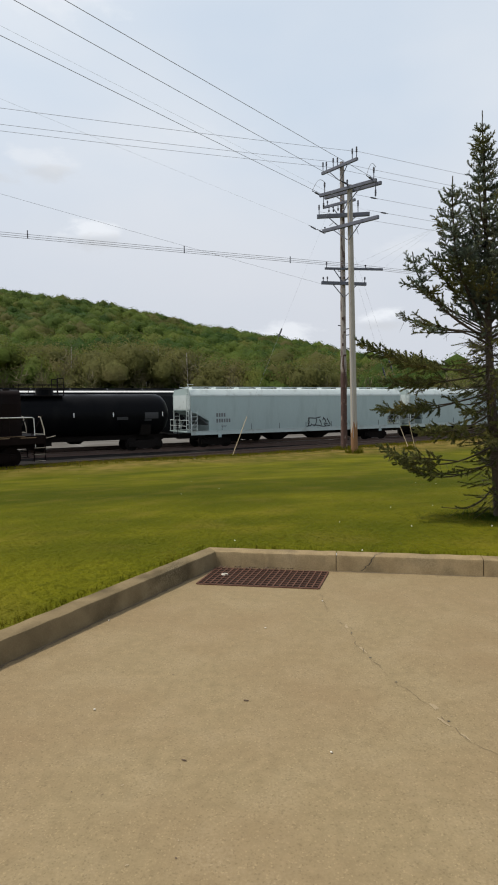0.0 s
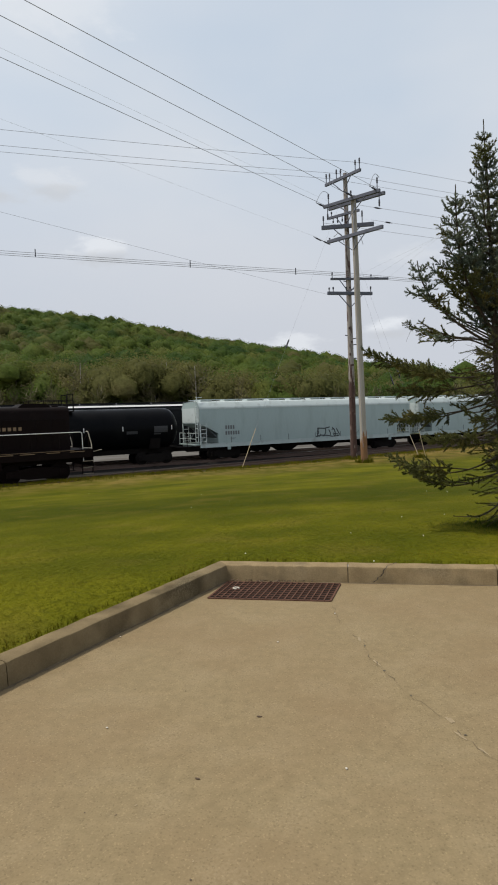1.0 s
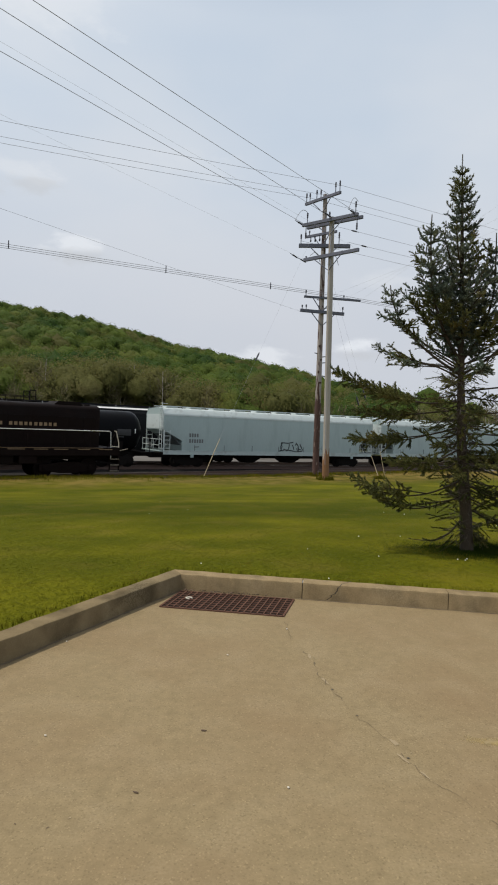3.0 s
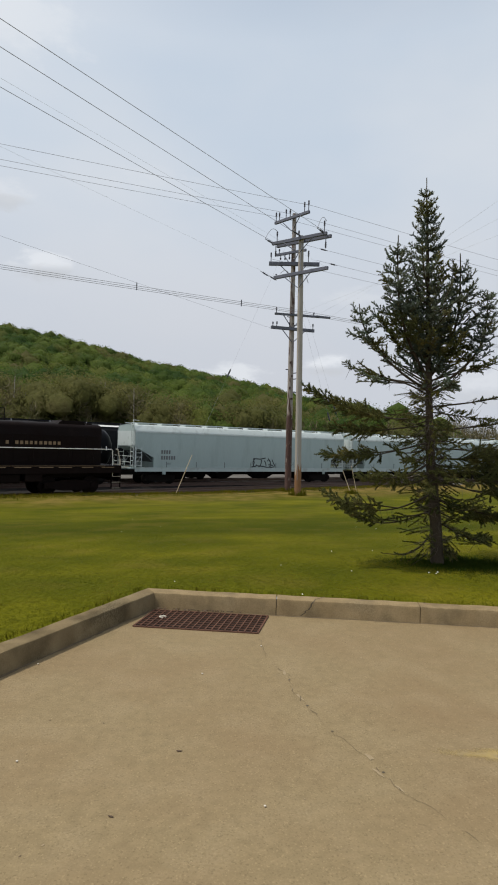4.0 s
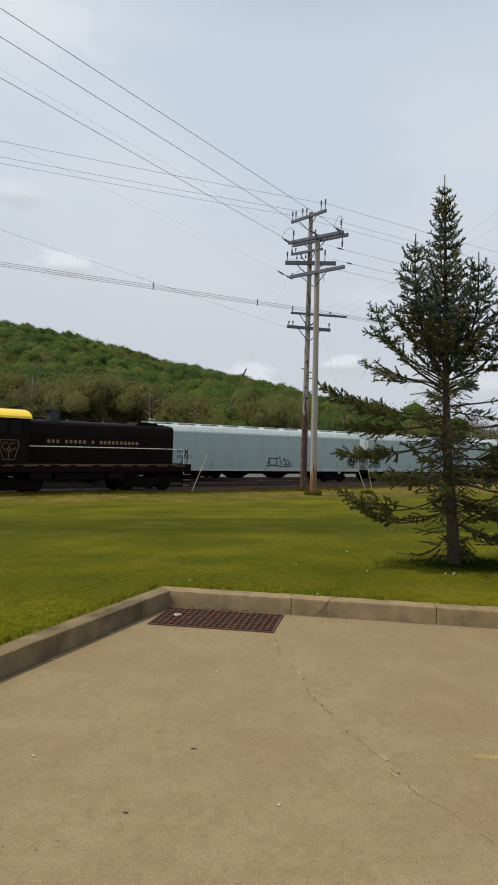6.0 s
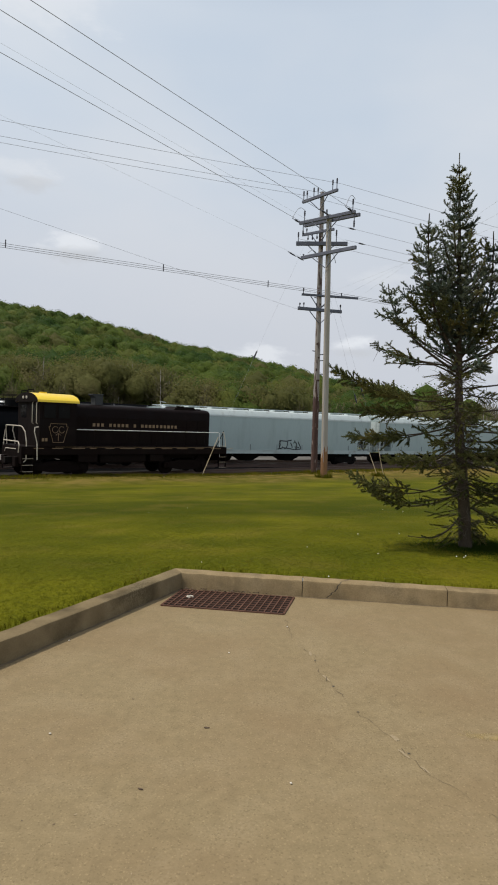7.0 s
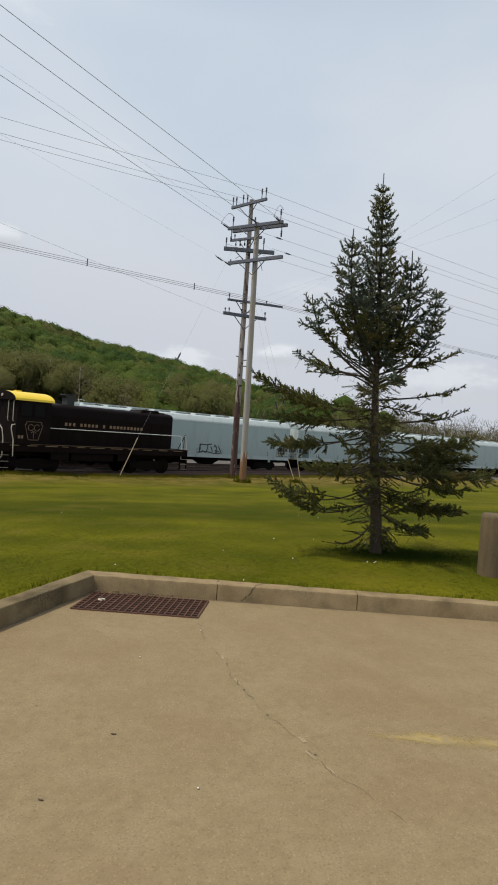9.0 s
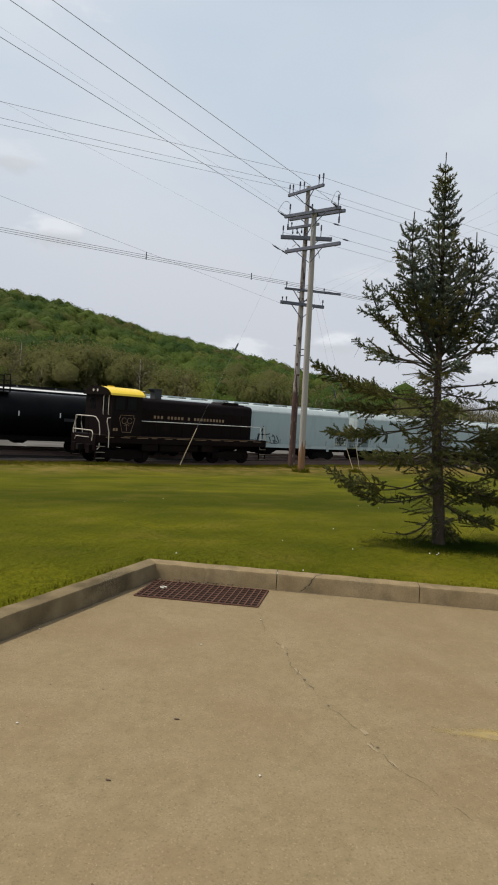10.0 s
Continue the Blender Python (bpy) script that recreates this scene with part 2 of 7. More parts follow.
def worn_film(mt, size, low, high, slope, middle, half, start):
    """Let the paint wear through in soft patches to what lies under it."""
    n, l = mt.node_tree.nodes, mt.node_tree.links
    co, clear, mix = n.new("ShaderNodeTexCoord"), n.new("ShaderNodeBsdfTransparent"), n.new("ShaderNodeMixShader")
    total = None
    for sc, detail in ((size, 8.0), (size * 0.25, 3.0)):
        nz = n.new("ShaderNodeTexNoise")
        nz.inputs["Scale"].default_value, nz.inputs["Detail"].default_value, nz.inputs["Roughness"].default_value = sc, detail, 0.65
        l.new(co.outputs["Object"], nz.inputs[0])
        if total is None:
            total = nz.outputs[0]
        else:
            add = n.new("ShaderNodeMath")
            add.operation = "ADD"
            l.new(total, add.inputs[0])
            l.new(nz.outputs[0], add.inputs[1])
            total = add.outputs[0]
    # worn most along its edges and at its end
    across, dist, ends = n.new("ShaderNodeVectorMath"), n.new("ShaderNodeMath"), n.new("ShaderNodeSeparateXYZ")
    across.operation, across.inputs[1].default_value = "DOT_PRODUCT", (slope, 1.0, 0.0)
    l.new(co.outputs["Object"], across.inputs[0])
    dist.operation, dist.inputs[1].default_value = "SUBTRACT", middle
    l.new(across.outputs["Value"], dist.inputs[0])
    away = n.new("ShaderNodeMath")
    away.operation = "ABSOLUTE"
    l.new(dist.outputs[0], away.inputs[0])
    l.new(co.outputs["Object"], ends.inputs[0])
    for v, lo, hi in ((away.outputs[0], half, half * 0.1), (ends.outputs[0], start, start + 0.30)):
        f = n.new("ShaderNodeMapRange")
        f.inputs[1].default_value, f.inputs[2].default_value, f.inputs[3].default_value = lo, hi, -0.45
        f.inputs[4].default_value = 0.0
        l.new(v, f.inputs[0])
        add = n.new("ShaderNodeMath")
        add.operation = "ADD"
        l.new(total, add.inputs[0])
        l.new(f.outputs[0], add.inputs[1])
        total = add.outputs[0]
    r = n.new("ShaderNodeMapRange")
    r.inputs[1].default_value, r.inputs[2].default_value, r.inputs[4].default_value = low, high, 0.8
    l.new(total, r.inputs[0])
    l.new(r.outputs[0], mix.inputs[0])
    l.new(clear.outputs[0], mix.inputs[1])
    l.new(n["Principled BSDF"].outputs[0], mix.inputs[2])
    l.new(mix.outputs[0], n["Material Output"].inputs[0])


worn_film(YELLOW_LINE, 16.0, 0.52, 0.95, 0.16, 3.245, 0.080, 1.27)
BALLAST = material("ballast", ((0.009, 0.008, 0.0072), (0.024, 0.021, 0.0185)), 0.95, scale=2, fine=14, bump=1.0, dist=0.05, stain=(0.02, 0.017, 0.015), stain_scale=0.5, specular=0.2)
PALE_GRAVEL = material("pale_gravel", ((0.17, 0.16, 0.145), (0.26, 0.245, 0.225)), 0.95, scale=0.6, fine=9, bump=0.6, dist=0.04)
BRIGHT_GRAVEL = material("bright_gravel", ((0.26, 0.245, 0.22), (0.42, 0.40, 0.365)), 0.95, scale=0.8, fine=9, bump=0.6, dist=0.04, stain=(0.12, 0.11, 0.10), stain_scale=0.35, stain_low=0.5, stain_high=0.65)
TIE = material("old_tie_wood", ((0.012, 0.0098, 0.008), (0.032, 0.026, 0.021)), 0.9, scale=5, fine=30, stretch=(1, 6, 1), random=0.3)
RAIL = material("rail_steel", ((0.10, 0.065, 0.05), (0.17, 0.12, 0.10)), 0.5, metal=0.6, scale=3, fine=50)
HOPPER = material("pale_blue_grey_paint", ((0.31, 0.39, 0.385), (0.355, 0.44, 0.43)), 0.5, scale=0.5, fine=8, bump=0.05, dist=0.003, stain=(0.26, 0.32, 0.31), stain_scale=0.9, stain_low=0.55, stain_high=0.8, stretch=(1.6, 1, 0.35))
# paler hopper paint, for sky light on the roof and light on the sill
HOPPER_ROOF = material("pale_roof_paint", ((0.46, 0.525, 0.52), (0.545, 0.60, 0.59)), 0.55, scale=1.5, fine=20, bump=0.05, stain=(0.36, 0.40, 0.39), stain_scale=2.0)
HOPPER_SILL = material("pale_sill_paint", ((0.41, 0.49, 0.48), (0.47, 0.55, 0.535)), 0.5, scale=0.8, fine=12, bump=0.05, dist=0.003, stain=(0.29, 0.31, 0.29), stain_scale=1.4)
HOPPER_DARK = material("dark_grey_car_paint", ((0.0065, 0.007, 0.008), (0.012, 0.0125, 0.0135)), 0.65, specular=0.15, scale=1, fine=20, bump=0.05)
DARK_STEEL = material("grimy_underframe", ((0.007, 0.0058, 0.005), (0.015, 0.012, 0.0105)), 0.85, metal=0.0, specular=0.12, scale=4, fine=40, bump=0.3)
# hopper paint darkened for the shade below the car ends
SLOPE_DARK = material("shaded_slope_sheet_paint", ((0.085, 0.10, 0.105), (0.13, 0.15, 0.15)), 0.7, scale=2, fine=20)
TANK = material("black_tank_paint", ((0.003, 0.0033, 0.004), (0.0055, 0.0058, 0.0065)), 0.38, scale=0.8, fine=12, bump=0.05, dist=0.004, stain=(0.008, 0.008, 0.008), stain_scale=1.1, stretch=(1, 1, 0.4), specular=0.055)
WHITE = material("white_paint", ((0.74, 0.74, 0.71), (0.82, 0.82, 0.79)), 0.5, scale=6, fine=60, bump=0.05)
GREY_STENCIL = material("grey_stencil", ((0.10, 0.105, 0.11), (0.16, 0.165, 0.17)), 0.6, scale=18, fine=60, bump=0)
BLACK_STENCIL = material("black_stencil", ((0.016, 0.020, 0.023), (0.035, 0.042, 0.046)), 0.6, scale=18, bump=0)
LOCO = material("black_maroon_loco_paint", ((0.0048, 0.0023, 0.0019), (0.0080, 0.0039, 0.0033)), 0.62, scale=1.2, fine=14, bump=0.06, dist=0.004, stain=(0.011, 0.006, 0.005), stain_scale=1.6, specular=0.09)
LOCO_YELLOW = material("yellow_roof_paint", ((0.80, 0.55, 0.02), (0.86, 0.62, 0.04)), 0.45, scale=2, fine=30, bump=0.04)
GOLD = material("gold_lettering", ((0.16, 0.10, 0.052), (0.27, 0.18, 0.10)), 0.5, scale=10, bump=0)
CREAM = material("cream_rail_paint", ((0.34, 0.29, 0.22), (0.44, 0.39, 0.31)), 0.5, scale=8, bump=0)
SOOT = material("sooty_stack_steel", ((0.022, 0.024, 0.025), (0.045, 0.047, 0.048)), 0.7, scale=4, fine=30, bump=0.1)
RAIL_CREAM = material("pale_rail_paint", ((0.52, 0.46, 0.37), (0.64, 0.58, 0.48)), 0.5, scale=8, bump=0)
GLASS_DARK = material("dark_cab_glass", ((0.006, 0.006, 0.007), (0.01, 0.01, 0.01)), 0.2, scale=2, bump=0, specular=0.07)
POLE_GREY = material("weathered_pole", ((0.31, 0.28, 0.243), (0.41, 0.378, 0.335)), 0.9, scale=2, fine=24, stretch=(6, 6, 0.5), bump=0.4, dist=0.01, stain=(0.27, 0.22, 0.17), stain_scale=0.6)
POLE_BROWN = material("scarred_pole", ((0.25, 0.215, 0.195), (0.36, 0.325, 0.30)), 0.9, scale=3.0, fine=20, stretch=(4, 4, 0.9), bump=0.6, dist=0.014, stain=(0.085, 0.048, 0.042), stain_scale=1.4, stain_low=0.53, stain_high=0.585)
CREOSOTE = material("creosoted_foot", ((0.045, 0.022, 0.018), (0.11, 0.060, 0.048)), 0.9, scale=3.0, fine=20, stretch=(4, 4, 0.9), bump=0.6, dist=0.014, stain=(0.30, 0.24, 0.20), stain_scale=2.0, stain_low=0.60, stain_high=0.66)
ARM = material("crossarm_wood", ((0.090, 0.098, 0.135), (0.160, 0.168, 0.210)), 0.9, scale=3, fine=30, bump=0.3)
INSULATOR = material("insulator_porcelain", ((0.035, 0.035, 0.05), (0.06, 0.055, 0.07)), 0.25, scale=8, bump=0)
WIRE = material("wire_metal", ((0.25, 0.255, 0.29), (0.33, 0.335, 0.37)), 0.6, metal=0.0, bump=0)
WIRE_PALE = material("weathered_aluminium_wire", ((0.52, 0.54, 0.57), (0.60, 0.62, 0.65)), 0.6, bump=0)
GUARD = material("weathered_guard", ((0.55, 0.42, 0.25), (0.66, 0.55, 0.38)), 0.7, scale=6)
POST = material("weathered_timber", ((0.080, 0.056, 0.027), (0.170, 0.124, 0.064)), 0.9, scale=4, fine=30, stretch=(5, 5, 0.7), bump=0.5, dist=0.01)
BARK = material("spruce_bark", ((0.030, 0.022, 0.013), (0.078, 0.058, 0.035)), 0.95, scale=7, fine=40, stretch=(2, 2, 0.8), bump=0.8, dist=0.01)
TWIG = material("dead_twigs", ((0.065, 0.052, 0.040), (0.13, 0.108, 0.085)), 0.95, scale=9)
LEAF_DRY = material("dry_leaf", ((0.07, 0.045, 0.03), (0.13, 0.085, 0.05)), 0.9)
PETAL = material("clover_petal", ((0.60, 0.60, 0.50), (0.70, 0.70, 0.58)), 0.8, bump=0)


def leafy(name, dark, light, warm, spread, island=0.35, through_amount=0.25, patch=0.08, sheen=0.1, mottle=0.0):
    """Foliage: green varied from leaf to leaf and, in broad patches, from tree to tree; light comes through."""
    mt = bpy.data.materials.new(name)
    mt.use_nodes = True
    n, l = mt.node_tree.nodes, mt.node_tree.links
    bs = n["Principled BSDF"]
    geo, co = n.new("ShaderNodeNewGeometry"), n.new("ShaderNodeTexCoord")
    nz = n.new("ShaderNodeTexNoise")
    nz.inputs["Scale"].default_value, nz.inputs["Detail"].default_value = patch, 2.0
    l.new(co.outputs["Object"], nz.inputs[0])
    nz2 = n.new("ShaderNodeTexNoise")
    nz2.inputs["Scale"].default_value, nz2.inputs["Detail"].default_value = patch * 3.1, 2.0
    l.new(co.outputs["Object"], nz2.inputs[0])

    def mixed(a, b, fac, lo, hi):
        r = n.new("ShaderNodeMapRange")
        r.inputs[1].default_value, r.inputs[2].default_value = lo, hi
        l.new(fac, r.inputs[0])
        m = n.new("ShaderNodeMix")
        m.data_type = "RGBA"
        for sock, v in ((m.inputs[6], a), (m.inputs[7], b)):
            if isinstance(v, tuple):
                sock.default_value = (*v, 1)
            else:
                l.new(v, sock)
        l.new(r.outputs[0], m.inputs[0])
        return m.outputs[2]

    c = mixed(dark, light, nz.outputs[0], 0.5 - spread, 0.5 + spread)
    c = mixed(c, warm, nz2.outputs[0], 0.52, 0.72)
    hs = n.new("ShaderNodeHueSaturation")
    mr = n.new("ShaderNodeMapRange")
    mr.inputs[3].default_value, mr.inputs[4].default_value = 1 - island, 1 + island
    l.new(geo.outputs["Random Per Island"], mr.inputs[0])
    value = mr.outputs[0]
    if mottle:                  # leaf clumps, at two sizes, in tone and relief
        total = None
        for sc, share in ((0.55, 0.5), (2.2, 0.5)):
            t = n.new("ShaderNodeTexNoise")
            t.inputs["Scale"].default_value, t.inputs["Detail"].default_value, t.inputs["Roughness"].default_value = sc, 5.0, 0.65
            l.new(co.outputs["Object"], t.inputs[0])
            m = n.new("ShaderNodeMath")
            m.operation = "MULTIPLY_ADD"
            m.inputs[1].default_value = share
            l.new(t.outputs[0], m.inputs[0])
            if total is not None:
                l.new(total, m.inputs[2])
            else:
                m.inputs[2].default_value = 0.0
            total = m.outputs[0]
        r2 = n.new("ShaderNodeMapRange")
        r2.inputs[1].default_value, r2.inputs[2].default_value = 0.36, 0.64
        r2.inputs[3].default_value, r2.inputs[4].default_value = 1 - mottle, 1 + mottle
        l.new(total, r2.inputs[0])
        mu = n.new("ShaderNodeMath")
        mu.operation = "MULTIPLY"
        l.new(value, mu.inputs[0])
        l.new(r2.outputs[0], mu.inputs[1])
        value = mu.outputs[0]
        bp = n.new("ShaderNodeBump")
        bp.inputs["Strength"].default_value, bp.inputs["Distance"].default_value = 0.6, 0.8
        l.new(total, bp.inputs["Height"])
        l.new(bp.outputs[0], bs.inputs["Normal"])
    l.new(value, hs.inputs["Value"])
    l.new(c, hs.inputs["Color"])
    l.new(hs.outputs[0], bs.inputs["Base Color"])
    bs.inputs["Roughness"].default_value = 0.7
    bs.inputs["Specular IOR Level"].default_value = sheen
    if through_amount:
        tr = n.new("ShaderNodeBsdfTranslucent")
        l.new(hs.outputs[0], tr.inputs[0])
        mx = n.new("ShaderNodeMixShader")
        mx.inputs[0].default_value = through_amount
        l.new(bs.outputs[0], mx.inputs[1])
        l.new(tr.outputs[0], mx.inputs[2])
        l.new(mx.outputs[0], n["Material Output"].inputs[0])
    return mt


WOOD_GREEN = leafy("spring_wood_leaves", (0.040, 0.080, 0.015), (0.102, 0.142, 0.025), (0.128, 0.136, 0.030), 0.12, island=0.13, through_amount=0.45, patch=0.03, mottle=0.28)
WOOD_OLIVE = leafy("budding_wood_leaves", (0.096, 0.104, 0.028), (0.138, 0.138, 0.043), (0.152, 0.134, 0.053), 0.16, island=0.06, through_amount=0.5, patch=0.06, mottle=0.18)
WOOD_BARE = leafy("bare_wood_twigs", (0.10, 0.088, 0.045), (0.145, 0.125, 0.07), (0.12, 0.115, 0.05), 0.16, island=0.15, through_amount=0, patch=0.15)
NEEDLE = leafy("spruce_needles", (0.066, 0.100, 0.078), (0.150, 0.182, 0.115), (0.185, 0.170, 0.062), 0.14, island=0.50, through_amount=0.25, patch=1.6, sheen=0.4)
NEEDLE_OLIVE = leafy("olive_spruce_needles", (0.076, 0.090, 0.030), (0.150, 0.154, 0.050), (0.205, 0.170, 0.052), 0.14, island=0.45, through_amount=0.28, patch=1.6, sheen=0.15)
BLADE = leafy("grass_blades", (0.080, 0.090, 0.005), (0.150, 0.142, 0.009), (0.195, 0.150, 0.022), 0.14, island=0.08, through_amount=0.65, patch=0.7, sheen=0.04)
DEEP_SHADE_GRASS = leafy("deep_green_grass", (0.026, 0.050, 0.005), (0.046, 0.078, 0.008), (0.06, 0.08, 0.01), 0.14, island=0.15, through_amount=0.4, patch=1.5, sheen=0.04)


def ground_material():
    mt = bpy.data.materials.new("mown_lawn_and_soil")
    mt.use_nodes = True
    n, l = mt.node_tree.nodes, mt.node_tree.links
    bs = n["Principled BSDF"]
    geo = n.new("ShaderNodeNewGeometry")

    def tex(sc, detail, stretch=None, turn=0.0):
        t = n.new("ShaderNodeTexNoise")
        t.inputs["Scale"].default_value, t.inputs["Detail"].default_value = sc, detail
        if stretch:
            mp = n.new("ShaderNodeMapping")
            mp.vector_type = "POINT"
            mp.inputs["Rotation"].default_value = (0, 0, turn)
            mp.inputs["Scale"].default_value = stretch
            l.new(geo.outputs["Position"], mp.inputs[0])
            l.new(mp.outputs[0], t.inputs[0])
        else:
            l.new(geo.outputs["Position"], t.inputs[0])
        return t.outputs[0]

    def rng(v, lo, hi, top=1.0):
        r = n.new("ShaderNodeMapRange")
        r.inputs[1].default_value, r.inputs[2].default_value, r.inputs[4].default_value = lo, hi, top
        l.new(v, r.inputs[0])
        return r.outputs[0]

    def mixed(a, b, fac):
        m = n.new("ShaderNodeMix")
        m.data_type = "RGBA"
        for sock, v in ((m.inputs[6], a), (m.inputs[7], b)):
            if isinstance(v, tuple):
                sock.default_value = (*v, 1)
            else:
                l.new(v, sock)
        l.new(fac, m.inputs[0])
        return m.outputs[2]

    c = mixed((0.068, 0.076, 0.004), (0.132, 0.126, 0.007), rng(tex(0.55, 6.0), 0.35, 0.65))
    c = mixed(c, (0.050, 0.060, 0.004), rng(tex(0.5, 3.0, (0.10, 0.9, 1), -0.15), 0.42, 0.62, 0.45))      # mowing strips
    strip = n.new("ShaderNodeVectorMath")         # one broad darker mown swath across the slope
    strip.operation = "DOT_PRODUCT"
    strip.inputs[1].default_value = (0.05, 1.0, 0)
    l.new(geo.outputs["Position"], strip.inputs[0])
    waver = n.new("ShaderNodeMath")
    waver.operation = "MULTIPLY_ADD"
    waver.inputs[1].default_value = 3.0
    l.new(tex(0.6, 5.0), waver.inputs[0])
    l.new(strip.outputs["Value"], waver.inputs[2])
    swath = n.new("ShaderNodeMath")
    swath.operation = "MULTIPLY"
    l.new(rng(waver.outputs[0], 12.8, 13.8), swath.inputs[0])
    l.new(rng(waver.outputs[0], 18.5, 17.2), swath.inputs[1])
    c = mixed(c, (0.040, 0.052, 0.003), rng(swath.outputs[0], 0.0, 1.0, 0.7))
    c = mixed(c, (0.165, 0.122, 0.024), rng(tex(0.9, 8.0), 0.52, 0.74, 0.42))                           # dry patches
    c = mixed(c, (0.055, 0.060, 0.004), rng(tex(9.0, 6.0), 0.5, 0.75, 0.6))
    # distance from the railway
    dot = n.new("ShaderNodeVectorMath")
    dot.operation = "DOT_PRODUCT"
    dot.inputs[1].default_value = (math.sin(TRACK), -math.cos(TRACK), 0)
    l.new(geo.outputs["Position"], dot.inputs[0])
    away = n.new("ShaderNodeMath")
    away.operation = "SUBTRACT"
    away.inputs[1].default_value = P0.dot(Vector((math.sin(TRACK), -math.cos(TRACK), 0)))
    l.new(dot.outputs["Value"], away.inputs[0])
    wob = n.new("ShaderNodeMath")
    wob.operation = "MULTIPLY_ADD"
    wob.inputs[1].default_value = 11.0
    l.new(tex(0.45, 6.0), wob.inputs[0])
    l.new(away.outputs[0], wob.inputs[2])
    dry = mixed((0.085, 0.072, 0.014), (0.205, 0.140, 0.046), rng(tex(1.3, 9.0), 0.38, 0.62))
    c = mixed(dry, c, rng(wob.outputs[0], 10.5, 20.5))
    gravel = mixed((0.11, 0.10, 0.088), (0.15, 0.142, 0.13), rng(tex(0.45, 4.0, (0.35, 1.0, 1), -TRACK), 0.42, 0.56))
    c = mixed(gravel, c, rng(away.outputs[0], 3.6, 4.4))
    rough_grass = mixed((0.09, 0.10, 0.03), (0.15, 0.15, 0.06), rng(tex(0.1, 6.0), 0.3, 0.7))
    c = mixed(rough_grass, c, rng(away.outputs[0], -26.0, -20.0))
    l.new(c, bs.inputs["Base Color"])
    bs.inputs["Roughness"].default_value = 0.95
    bs.inputs["Specular IOR Level"].default_value = 0.03
    bp = n.new("ShaderNodeBump")
    bp.inputs["Strength"].default_value, bp.inputs["Distance"].default_value = 0.8, 0.06
    l.new(tex(14.0, 6.0), bp.inputs["Height"])
    l.new(bp.outputs[0], bs.inputs["Normal"])
    return mt


# ---- plan: railway line, parking lot corner ----
TRACK = radians(29.05)
P0 = Vector((-3.99, 42.0, 0))
ALONG = Vector((math.cos(TRACK), math.sin(TRACK), 0))
NEAR = Vector((math.sin(TRACK), -math.cos(TRACK), 0))
RAIL_Z = -1.55


def rail_pose(s, off, z=RAIL_Z):
    """The pose of a thing on the line: s metres along it, off metres towards the lot; its x runs along the track."""
    p = P0 + ALONG * s + NEAR * off
    return pose(p.x, p.y, z, 0, 0, math.degrees(TRACK))


LEAD = radians(37.07)                # the nearer track runs in at a slant to the others
LEAD_ALONG = Vector((math.cos(LEAD), math.sin(LEAD), 0))
LEAD_NEAR = Vector((math.sin(LEAD), -math.cos(LEAD), 0))
LEAD_P = P0 + LEAD_NEAR * 4.55
LEAD_Z = -1.493


def lead_pose(s):
    """The pose of a thing s metres along the nearer track."""
    p = LEAD_P + LEAD_ALONG * s
    return pose(p.x, p.y, LEAD_Z, 0, 0, math.degrees(LEAD))


CORNER = Vector((-0.32, 5.69))
KERB_R = Vector((math.cos(radians(-9.8)), math.sin(radians(-9.8))))
KERB_L = Vector((-0.478, -0.878)).normalized()
KERB_H, KERB_W = 0.15, 0.17
OUT_R = Vector((-KERB_R.y, KERB_R.x))
OUT_L = Vector((KERB_L.y, -KERB_L.x))
if OUT_L.x > 0:
    OUT_L = -OUT_L


def mitre(off):
    """The corner of the kerb line moved outwards by off."""
    a, b = CORNER + OUT_R * off, CORNER + OUT_L * off
    k = (b - a).cross(KERB_L) / KERB_R.cross(KERB_L)
    return a + KERB_R * k


RIDGE = ((-60, 11.0), (-40, 10.6), (-22, 9.15), (-17, 8.7), (-12, 8.15), (-7, 7.25), (-2, 6.35), (3, 5.3), (7, 4.6), (13, 3.4), (20, 2.2), (30, 1.6), (60, 1.4))


def ridge(az):
    for (a, e), (b, f) in zip(RIDGE, RIDGE[1:]):
        if az <= b:
            k = max(0, (az - a) / (b - a))
            return e + (f - e) * k
    return RIDGE[-1][1]


def smooth01(v):
    v = min(1, max(0, v))
    return v * v * (3 - 2 * v)


def land(x, y):
    """The height of the ground."""
    off = (Vector((x, y, 0)) - P0).dot(NEAR)
    z = 0.135 - 0.0745 * max(0, 33.3 - off)
    p = Vector((x, y, 0)) - LEAD_P
    side, run = p.dot(LEAD_NEAR), p.dot(LEAD_ALONG)
    z = max(z, -1.57 + 0.22 * smooth01((2 - run) / 12))        # a low lip of turf before the ballast
    if side < 1.9:
        z -= (z + 1.86) * smooth01((1.9 - side) / 0.7)
    if off > 7 and off < 33:
        z += 0.05 * noise.noise((x * 0.15, y * 0.15, 0)) * smooth01((33 - off) / 4)
    if off < -12:
        far = math.hypot(x, y)
        az = math.degrees(math.atan2(x, y))
        if -80 < az < 80:
            top = 390 * math.tan(radians(ridge(az))) - 11.5
            rise = smooth01((far - 95) / 295) if far < 390 else 1 - 0.4 * smooth01((far - 390) / 500)
            z += max(0, top + 3) * rise + 2.0 * noise.noise((x * 0.02, y * 0.02, 3)) * smooth01((far - 110) / 100)
    return z


